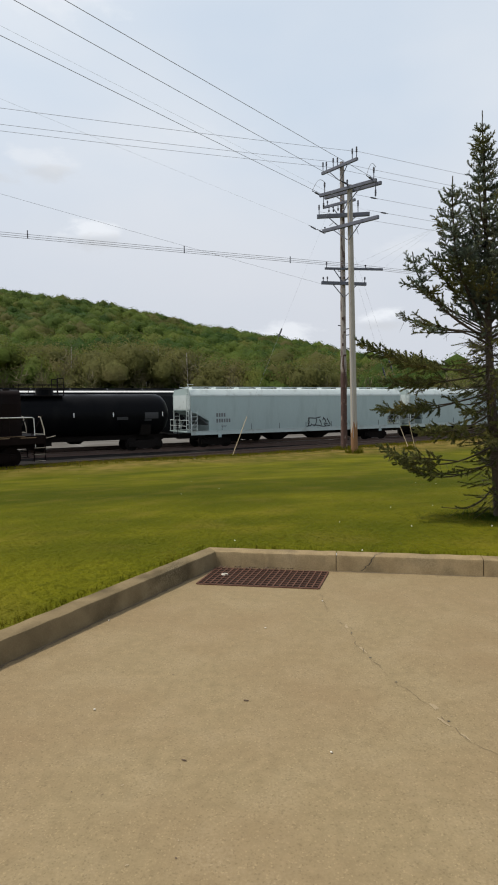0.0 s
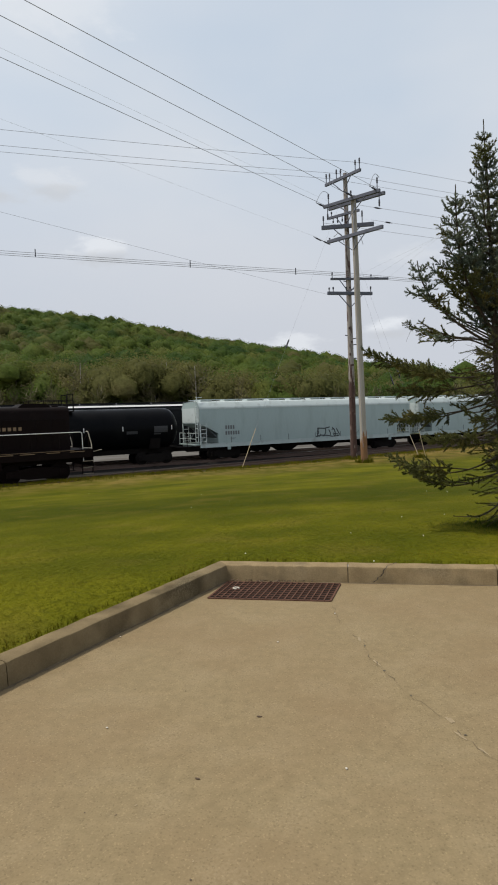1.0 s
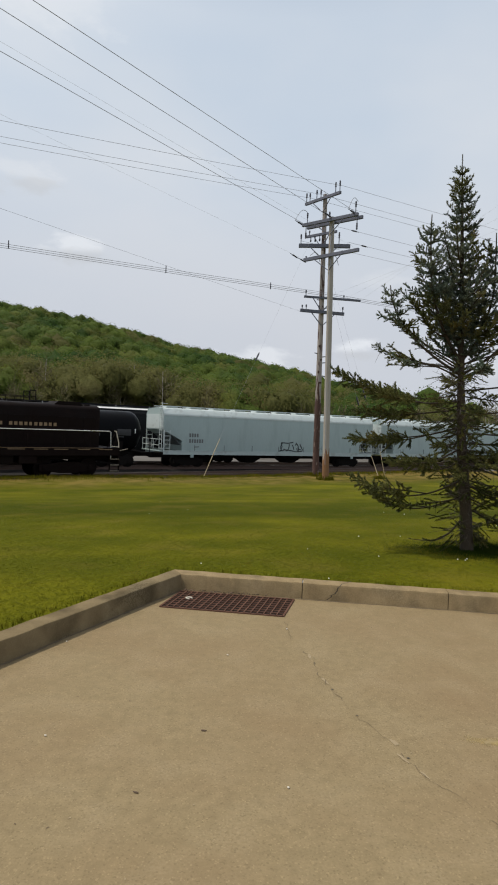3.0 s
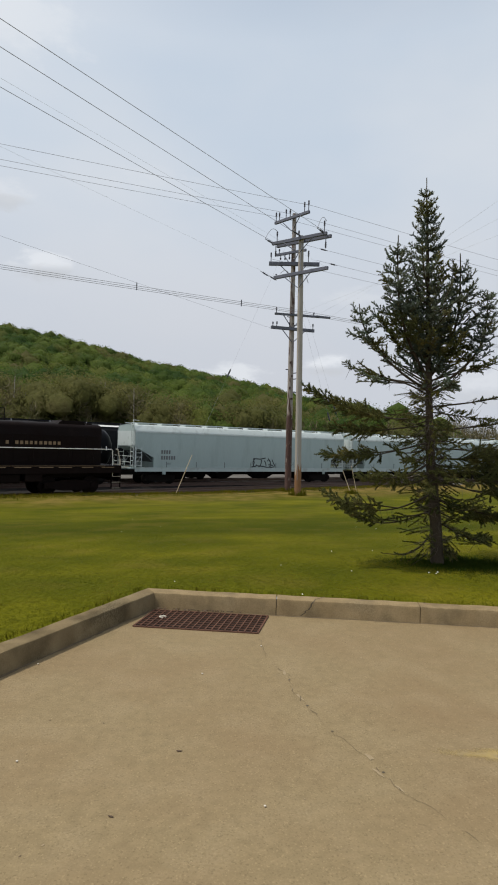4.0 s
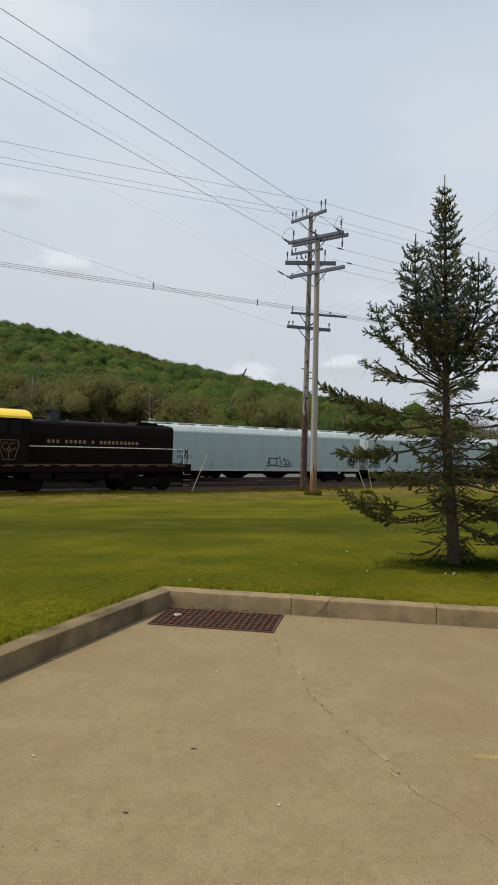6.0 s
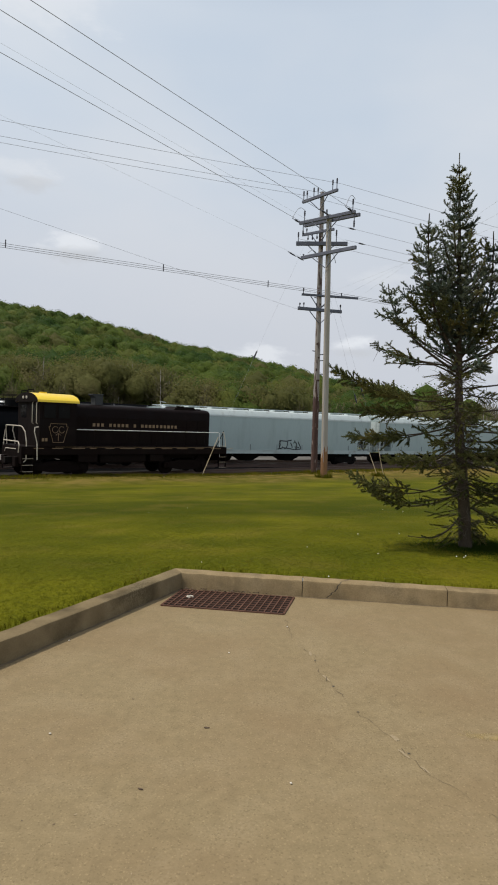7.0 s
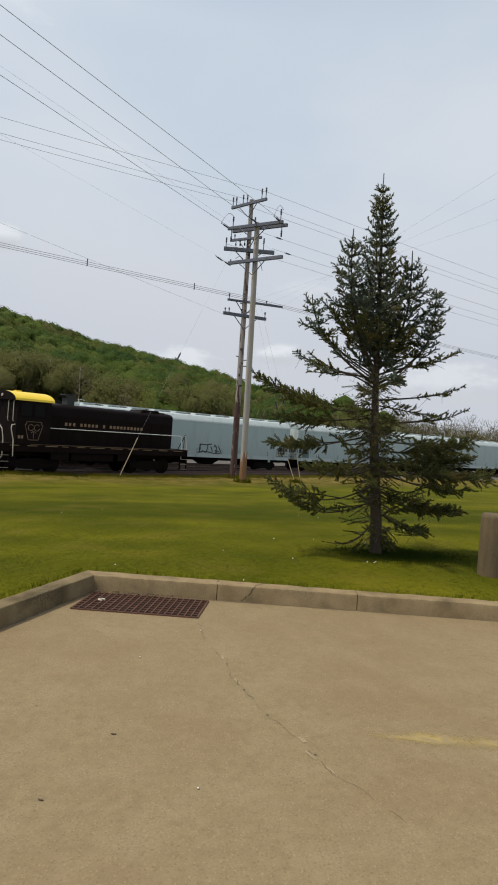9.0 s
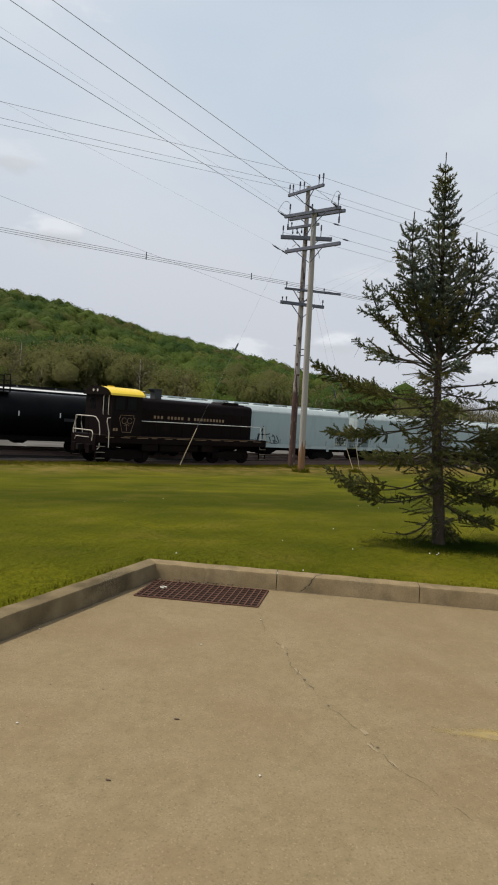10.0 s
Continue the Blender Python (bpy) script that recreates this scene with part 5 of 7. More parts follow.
    # handrails
    for y in (-1.40, 1.40):
        bm = fresh()
        tube(bm, [(-6.5, y, 2.46), (2.66, y, 2.46), (2.76, y, 2.42), (2.80, y, 1.0)], 0.019, 8)
        part("handrail", bm, WHITE, lo, "white handrail along the walkway")
        for x in (-5.5, -3.6, -1.7, 0.2, 1.6):
            bm = fresh()
            tube(bm, [(x, y, deck), (x, y, 2.52)], 0.02, 6)
            part("stanchion", bm, LOCO, lo)
        for xe, sg in ((x_front, 1), (x_rear, -1)):
            bm = fresh()
            if sg < 0:               # rear: the near upright of the end rail and a tall rail at the cab's corner
                tube(bm, [(xe + 0.02, y * 1.03, 0.80), (xe + 0.14, y * 1.03, 0.92), (xe + 0.14, y * 1.03, 1.80), (xe + 0.08, y, 2.30), (xe, y * 0.85, 2.55), (xe - 0.05, y * 0.70, 2.58)], 0.027, 8)
                tube(bm, [(cx0 - 0.10, y * 1.12, 0.92), (cx0 - 0.12, y * 1.12, 1.75), (cx0 - 0.26, y * 1.12, 2.30), (cx0 - 0.24, y * 1.11, 2.52), (cx0 - 0.06, y * 1.10, 2.55)], 0.027, 8)
            else:
                tube(bm, [(xe - 0.22, y * 0.98, 2.48), (xe - 0.12, y, 2.47), (xe + 0.04, y, 1.85), (xe + 0.10, y, 0.85)], 0.026, 8)
                tube(bm, [(xe + 0.05, y, 1.62), (xe - 0.42, y, 1.66)], 0.02, 8)
            part("step_grab_rail", bm, RAIL_CREAM, lo, "cream grab rail beside the steps")
            bm = fresh()
            for z in (0.30, 0.62, 0.94, 1.26):
                a, b = sorted((xe + sg * 0.06, xe - sg * 0.48))
                box(bm, a, b, min(y * 1.06, y * 0.78), max(y * 1.06, y * 0.78), z, z + 0.03)
            for x in (xe + sg * 0.06, xe - sg * 0.48):
                box(bm, x - 0.015, x + 0.015, min(y * 1.05, y * 0.98), max(y * 1.05, y * 0.98), 0.30, 1.56)
            part("steps", bm, LOCO, lo)
            bm = fresh()
            for z in (0.32, 0.64, 0.96):
                a, b = sorted((xe + sg * 0.06, xe - sg * 0.48))
                box(bm, a, b, min(y * 1.065, y * 1.06), max(y * 1.065, y * 1.06), z, z + 0.025)
            part("step_edge", bm, CREAM, lo)
    # end railings
    bm = fresh()
    xe = x_rear - 0.05
    tube(bm, [(xe, -1.0, 2.58), (xe, 0.9, 2.58), (xe, 1.15, 2.25), (xe, 1.35, 1.75), (xe, 1.35, 0.95)], 0.027, 8)
    part("end_railing", bm, RAIL_CREAM, lo, "cream eight-sided end rail")
    bm = fresh()
    tube(bm, [(xe - 0.06, 1.15, 1.55), (xe - 0.06, 1.15, 1.80), (xe - 0.06, -1.0, 1.80), (xe - 0.06, -1.15, 1.65), (xe - 0.06, -1.05, 1.25)], 0.028, 8)
    tube(bm, [(xe - 0.06, 1.0, 1.22), (xe - 0.06, 0.85, 1.40), (xe - 0.06, -0.7, 1.42)], 0.02, 6)
    part("uncoupling_lever", bm, RAIL_CREAM, lo, "cream bent uncoupling lever")
    for y in (-0.5, 0.5):
        part("end_post", tube(fresh(), [(xe, y, deck), (xe, y, 2.58)], 0.022, 6), LOCO, lo)
    for y in (-0.85, 0.85):
        part("buffer_block", box(fresh(), xe - 0.22, xe, y - 0.22, y + 0.22, 0.55, 1.05, 0.04), LOCO, lo)
    xe = x_front + 0.05
    bm = fresh()
    for y in (-1.15, 1.15):
        tube(bm, [(xe - 0.55, y, deck), (xe + 0.02, y, 2.55)], 0.028, 6)
        tube(bm, [(xe - 0.05, y, deck), (xe - 0.05, y, 2.40)], 0.028, 6)
    part("front_railing", bm, LOCO, lo)
    bm = fresh()
    tube(bm, [(xe + 0.05, -1.35, 1.42), (xe + 0.55, -1.42, 1.52)], 0.018, 6)
    tube(bm, [(xe + 0.05, -1.3, 1.3), (xe + 0.05, 1.3, 1.3)], 0.018, 6)
    part("uncoupling_lever", bm, CREAM, lo)
    # rear cab door, window, grab irons
    for y in (-0.95, -0.55, 0.5, 0.9):
        part("rear_window", box(fresh(), cx0 - 0.008, cx0, y - 0.17, y + 0.17, 3.0, 3.65), GLASS_DARK, cab, "dark rear cab window")
    bm = fresh()
    for y in (-1.3, -0.72):
        tube(bm, [(cx0 - 0.02, y, 2.7), (cx0 - 0.08, y, 2.75), (cx0 - 0.08, y, 3.75), (cx0 - 0.02, y, 3.8)], 0.02, 6)
    part("grab_iron", bm, RAIL_CREAM, cab)
    bm = fresh()
    for y in (-0.14, 0.34):
        tube(bm, [(cx0 - 0.20, y, eave + 0.22), (cx0, y, eave + 0.22)], 0.075, 14)
    part("headlight", bm, RAIL_CREAM, cab)
    # tanks and boxes under the deck
    bm = fresh()
    box(bm, -5.1, -2.3, -1.30, 1.30, 0.70, 1.15, 0.06)
    part("fuel_tank", bm, LOCO, lo)
    bm = fresh()
    box(bm, -6.4, -5.3, -1.42, 1.42, 0.75, 1.16, 0.03)
    box(bm, -2.1, -1.2, -1.42, 1.42, 0.75, 1.16, 0.03)
    part("battery_box", bm, LOCO, lo)
    for x in (-7.25, 0.55):
        bogie(lo, x, 2.44, 0.50, LOCO, WHEELS)
    return lo


LOCOMOTIVE = build_loco()


# ---- utility poles and wires ----
def insulator(b, x, y, z, h, r=0.05):
    tube(b, [(x, y, z + h * f) for f in (0, 0.50, 0.55, 0.68, 0.72, 0.84, 0.88, 1.0)], [r * q for q in (0.5, 0.5, 1.0, 0.8, 1.15, 0.8, 1.0, 0.75)], 8)


def strain_string(b, p, q, r=0.055):
    """A dead-end insulator string from p to q: dark sheds on a rod, a clamp at its end."""
    p, q = Vector(p), Vector(q)
    fs = [0.0, 0.12] + [0.16 + 0.07 * k for k in range(9)] + [0.80, 1.0]
    tube(b, [p.lerp(q, f) for f in fs], [r * 0.4, r * 0.4] + [r * (1.0 if k % 2 else 0.7) for k in range(9)] + [r * 0.4, r * 0.35], 8)


def build_pole(base, top, r0, r1, mat, label, arms):
    """arms: height, turn, reach to the left, reach to the right, thickness, double, insulators as shares of the arm."""
    p = thing("utility_pole", pose(*base), label, "utility pole", "poles by the track")
    lean = Vector(top) - Vector(base)
    bm = fresh()
    n = 9
    tube(bm, [lean * (k / n) - (Vector((0, 0, 0.25)) if k == 0 else Vector()) for k in range(n + 1)], [r0 + (r1 - r0) * k / n for k in range(n + 1)], 18)
    part("shaft", bm, mat, p, smooth=50)
    for z, turn, left, right, th, double, pins in arms:
        c = lean * ((z - base[2]) / lean.z)
        d = Vector((math.cos(radians(turn)), math.sin(radians(turn)), 0))
        nrm = Vector((-d.y, d.x, 0))
        m = Matrix.Translation(c) @ pose(0, 0, 0, 0, 0, turn)
        bm = fresh()
        for sy in ((-1, 1) if double else (-1,)):
            y = sy * (r1 + th * 0.55 + 0.02)
            box(bm, -left, right, y - th * 0.42, y + th * 0.42, -th / 2, th / 2, 0.012)
        arm = part("crossarm", bm, ARM, p, m=m)
        bm = fresh()
        for sx in (-1, 1):
            y = -(r1 + th * 0.55 + 0.02)
            tube(bm, [(sx * 0.05, y * 0.8, -0.85), (sx * min(left, right) * 0.55, y * 1.35, -th * 0.4)], 0.03, 6)
        part("brace", bm, ARM, p, m=m)
        for f, h in pins:
            bm = fresh()
            x = -left + (left + right) * f
            insulator(bm, x, -(r1 + th * 0.55 + 0.02), th / 2 if h > 0 else -th / 2, h, 0.055)
            part("insulator", bm, INSULATOR, p, m=m)
    return p


def curve_of_loop(p, q, rise):
    """A slack loop of cable arching from p up and over to q."""
    return [p.lerp(q, k / 10) + Vector((0, 0, rise * math.sin(math.pi * k / 10))) for k in range(11)]


POLE_B, POLE_B_TOP = (6.46, 37.2, -1.62), (6.16, 37.2, 14.45)
POLE_A, POLE_A_TOP = (6.30, 40.2, -1.60), (6.16, 40.2, 16.95)
poleb = build_pole(POLE_B, POLE_B_TOP, 0.205, 0.155, POLE_GREY, "tall weathered grey timber utility pole with crossarms", (
    (14.21, -41, 1.95, 1.95, 0.19, True, ((0.09, 0.62), (0.5, 0.4), (0.955, 0.68), (0.07, -0.75), (0.985, -0.8))),
    (12.08, -45, 1.85, 2.15, 0.20, False, ((0.04, 0.12),)),
))
polea = build_pole(POLE_A, POLE_A_TOP, 0.215, 0.135, POLE_BROWN, "tall dark scarred timber utility pole with crossarms", (
    (16.62, -52, 1.55, 1.55, 0.18, False, ((0.03, 0.62), (0.13, 0.55), (0.33, 0.60), (0.45, 0.5), (0.86, 0.66), (0.975, 0.66))),
    (14.30, -40, 1.20, 1.10, 0.16, False, ((0.1, 0.3), (0.3, -0.35), (0.45, -0.35), (0.15, -0.3))),
    (13.51, -8, 1.62, 1.72, 0.24, False, ((0.04, 0.62), (0.78, 0.78), (0.5, 0.3))),
    (10.15, 7, 1.25, 2.60, 0.14, False, ((0.03, 0.35), (0.45, 0.25), (0.7, 0.2))),
    (9.21, 12, 1.55, 1.50, 0.20, False, ((0.04, 0.26), (0.13, 0.30), (0.42, 0.32), (0.97, 0.36))),
))
bm = fresh()
rise = (Vector(POLE_A_TOP) - Vector(POLE_A)) / (POLE_A_TOP[2] - POLE_A[2])
tube(bm, [rise * z for z in (-0.2, 0.8, 1.6, 2.4, 3.2, 4.0, 4.8, 5.4)], [0.221 - 0.0043 * z for z in (-0.2, 0.8, 1.6, 2.4, 3.2, 4.0, 4.8, 5.4)], 18)
for v in bm.verts:
    if v.co.z > 5.2:
        v.co.z += 1.6 * noise.noise(v.co * 5.0)
part("creosoted_foot", bm, CREOSOTE, polea, "dark red-brown creosoted lower length", smooth=50)
for z, sx in ((9.3 - 1.2, -1), (8.5 - 1.0, 1), (7.9, 1), (6.6, 1), (11.1, 1), (11.6, -1)):
    part("step_pin", tube(fresh(), [(0, 0, z), (sx * 0.42, -0.1, z + 0.05)], 0.03, 6), INSULATOR, polea)
bm = fresh()
rise = (Vector(POLE_B_TOP) - Vector(POLE_B)) / (POLE_B_TOP[2] - POLE_B[2])
tube(bm, [rise * z for z in (-0.2, 0.4, 1.0, 1.7)], [0.215, 0.2115, 0.208, 0.2025], 24)
for v in bm.verts:
    if v.co.z > 1.5:
        v.co.z += 1.4 * noise.noise(v.co * 6.0)
part("stained_butt", bm, BUTT, poleb, "damp brown foot of the pole", smooth=50)
bm = fresh()
tube(bm, [(-0.28, -0.2, 13.1), (-0.36, -0.22, 14.4), (-0.25, -0.2, 15.6)], 0.03, 6)
tube(bm, [(-0.1, -0.22, 1.0), (-0.26, -0.22, 8.0), (-0.34, -0.22, 13.1)], 0.012, 6)
part("ground_wire", bm, WIRE, poleb)
for k, (dx, dz) in enumerate(((0.62, -0.9), (-0.6, -0.75))):
    part("jumper_cable", tube(fresh(), [(dx - 0.4, -0.3, 15.2 + dz), (dx - 0.1, -0.3, 15.45 + dz), (dx + 0.1, -0.3, 15.3 + dz), (dx + 0.25, -0.3, 14.8 + dz)], 0.02, 6), WIRE, polea)


base_b = Vector(POLE_B)
for a, b in (((7.55, 36.25, 14.32), (-5.61, 19.6, 14.05)), ((6.15, 37.1, 14.40), (-7.17, 19.57, 14.05)), ((4.74, 38.7, 14.32), (-8.27, 21.43, 14.05))):
    d = (Vector(b) - Vector(a)).normalized()
    bm = fresh()
    strain_string(bm, Vector(a) - base_b, Vector(a) - base_b + d * 1.25, 0.062)
    part("strain_insulator", bm, INSULATOR, poleb)
for a in ((4.35, 38.35, 12.18), (4.9, 38.75, 12.05)):
    bm = fresh()
    strain_string(bm, Vector(a) - base_b, Vector(a) - base_b + Vector((-0.55, -0.3, 0.20)), 0.05)
    part("strain_insulator", bm, INSULATOR, poleb)
for a, top in (((7.55, 36.25, 14.32), (7.46, 35.92, 15.0)), ((4.74, 38.7, 14.32), (4.86, 38.25, 14.95))):
    d = (Vector((-13.1, -16.9, -0.3))).normalized()
    p, q = Vector(a) + d * 1.25 - base_b, Vector(top) - base_b
    part("jumper_loop", tube(fresh(), curve_of_loop(p, q, 0.42), 0.016, 6), WIRE, poleb)
for z, turn, w, h in ((15.6, -1, 0.16, 0.10), (14.9, 1, 0.10, 0.22), (12.6, 1, 0.12, 0.16), (11.9, -1, 0.10, 0.20), (11.2, 1, 0.09, 0.10), (8.6, -1, 0.10, 0.14), (7.7, 1, 0.12, 0.10), (6.9, -1, 0.10, 0.18), (6.2, 1, 0.16, 0.12), (5.6, -1, 0.12, 0.10), (5.0, 1, 0.10, 0.22), (4.1, -1, 0.2, 0.10), (3.2, 1, 0.16, 0.30), (2.4, -1, 0.12, 0.12)):
    r = 0.215 - 0.0043 * z
    x = -0.14 * z / 18.55 + turn * r * 0.35
    part("bolt_plate", box(fresh(), x - w / 2, x + w / 2, -r - 0.03, -r * 0.6, z - h / 2, z + h / 2, 0.012), CREOSOTE, polea, "dark scarred plate")


def build_wire(points, r, label, sag=0.0, name="power_line", group="overhead wires", mat=None):
    """A hanging wire through the points, each span sagging."""
    pts = []
    for a, b in zip(points, points[1:]):
        a, b = Vector(a), Vector(b)
        k_n = 14
        for k in range(k_n):
            f = k / k_n
            pts.append(a.lerp(b, f) - Vector((0, 0, 4 * sag * f * (1 - f))))
    pts.append(Vector(points[-1]))
    bm = fresh()
    tube(bm, pts, r, 5, False)
    return tagged(part(name, bm, mat or WIRE, smooth=80), label, "wire", group)


def beyond(a, b, k):
    a, b = Vector(a), Vector(b)
    return tuple(a + (b - a) * k)


for a, b in (((7.55, 36.25, 14.42), (-5.61, 19.6, 14.05)), ((6.15, 37.3, 14.45), (-7.17, 19.57, 14.05)), ((4.74, 38.7, 14.42), (-8.27, 21.43, 14.05))):
    build_wire((a, beyond(a, b, 2.6)), 0.0115, "thick dark power line running from the pole overhead", 0.0)
for a, b in (((7.65, 36.0, 12.2), (-5.2, 19.4, 12.0)), ((4.9, 38.75, 12.2), (-8.1, 21.8, 12.0))):
    build_wire((a, beyond(a, b, 2.6)), 0.0032, "thin pale wire running from the pole overhead", 0.0, mat=WIRE_PALE)
RIGHT = Vector((0.905, 0.425, 0)) * 60
for a, b in (((7.1, 39.0, 17.1), (-12.55, 32.2, 17.0)), ((5.9, 40.6, 17.1), (-13.3, 34.0, 17.0)), ((5.4, 41.4, 17.1), (-13.6, 34.8, 17.0))):
    build_wire((beyond(a, b, 2.4), a, tuple(Vector(a) + RIGHT)), 0.0105, "dark power line strung between the pole tops", 0.25)
for a in ((7.75, 40.1, 13.9), (4.75, 40.4, 13.9), (6.9, 39.3, 14.6)):
    build_wire((a, tuple(Vector(a) + RIGHT)), 0.010, "dark power line leaving the pole", 0.3)
    bm = fresh()
    strain_string(bm, Vector(), Vector((0.55, 0.25, -0.02)), 0.055)
    p = Vector(a) + RIGHT * 0.018
    tagged(part("line_insulator", bm, INSULATOR, m=pose(p.x, p.y, p.z - 0.025)), "small dark insulator strung in a power line", "insulator", "line insulators")
for k, dz in enumerate((0.0, 0.11, -0.10)):
    a, b = (6.05, 39.85, 10.40 + dz), (-12.7, 32.0, 10.50 + dz)
    build_wire((beyond(a, b, 2.2), a, tuple(Vector(a) + RIGHT)), 0.012, "dark bundled cable strung low between the poles", 0.12, "cable", "bundled cables")
for f in (0.18, 0.516, 0.935, -0.62):
    a, b = Vector((6.05, 39.85, 10.40)), Vector((-12.7, 32.0, 10.50))
    p = a.lerp(b, f) if f > 0 else a + RIGHT * 0.33
    bm = fresh()
    tube(bm, [(0, 0, -0.12), (0, 0, 0.30)], 0.03, 6)
    tagged(part("cable_spacer", bm, INSULATOR, m=pose(p.x, p.y, p.z - 0.1)), "small dark spacer clamped on the bundled cables", "cable spacer", "cable spacers")
a, b = (4.75, 39.9, 9.2), (-10.4, 26.4, 10.6)
build_wire((beyond(a, b, 2.2), a), 0.006, "thin dark wire to the lowest crossarm", 0.1)
for a, b in (((8.8, 40.5, 10.2), (9.97, 16.9, 10.0)), ((7.7, 40.4, 10.2), (11.0, 18.6, 10.0)), ((6.4, 40.2, 10.2), (12.1, 20.4, 10.0))):
    build_wire((a, beyond(a, b, 2.2)), 0.003, "thin pale service wire", 0.1, mat=WIRE_PALE)


def build_guy(base, head, end, share=0.3):
    g = thing("guy_wire", pose(*base), "stay wire with a worn tan guard at its foot", "guy wire", "pole stays")
    v = Vector(head) - Vector(base)
    bm = fresh()
    tube(bm, [v * -0.05, v], 0.020, 8)
    part("guard", bm, GUARD, g, "worn tan plastic guard")
    bm = fresh()
    tube(bm, [v, Vector(end) - Vector(base)], 0.0035, 5)
    part("stay", bm, WIRE, g)
    bm = fresh()
    q = v.lerp(Vector(end) - Vector(base), share)
    d = (Vector(end) - Vector(head)).normalized()
    tube(bm, [q - d * 0.35, q - d * 0.25, q + d * 0.2, q + d * 0.3], [0.015, 0.05, 0.05, 0.015], 8)
    part("strain_insulator", bm, INSULATOR, g)


build_guy((-0.97, 35.6, -1.50), (-0.11, 35.48, 0.76), (6.16, 40.2, 16.0), 0.33)
build_guy((10.45, 39.55, -1.62), (9.95, 40.0, -0.1), (6.3, 40.0, 12.0))
build_guy((11.25, 41.2, -1.55), (10.85, 41.2, 0.2), (6.3, 40.2, 13.0))


# ---- timber post by the kerb ----
def build_post():
    bm = fresh()
    n, rings = 18, []
    for z, r in ((-0.1, 0.160), (0.1, 0.159), (0.4, 0.16), (0.66, 0.161), (0.695, 0.155), (0.708, 0.14)):
        rings.append([bm.verts.new((r * math.cos(a) * (1 + 0.03 * noise.noise((math.cos(a) * 2, math.sin(a) * 2, 0))), r * math.sin(a), z)) for a in (2 * math.pi * k / n for k in range(n))])
    for a, b in zip(rings, rings[1:]):
        for k in range(n):
            bm.faces.new((a[k], a[(k + 1) % n], b[(k + 1) % n], b[k]))
    bm.faces.new(rings[-1])
    tagged(part("timber_bollard", bm, POST, m=pose(4.07, 6.36, 0.13), smooth=40), "short thick weathered timber bollard on the lawn", "bollard")


build_post()


# ---- the spruce ----
SPRUCE_AT = Vector((3.065, 7.34, 0.12))
SPRUCE = Vector((3.18, 7.62, 0.13))          # the origin of the outline below, before it is scaled into place


def curve_points(pts, n):
    """Points on a smooth curve through the given ones."""
    pts = [Vector(p) for p in pts]
    out = []
    for i in range(len(pts) - 1):
        p0, p1, p2, p3 = pts[max(0, i - 1)], pts[i], pts[i + 1], pts[min(len(pts) - 1, i + 2)]
        for k in range(n):
            t = k / n
            out.append(0.5 * ((2 * p1) + (p2 - p0) * t + (2 * p0 - 5 * p1 + 4 * p2 - p3) * t * t + (3 * p1 - p0 - 3 * p2 + p3) * t ** 3))
    out.append(pts[-1])
    return out


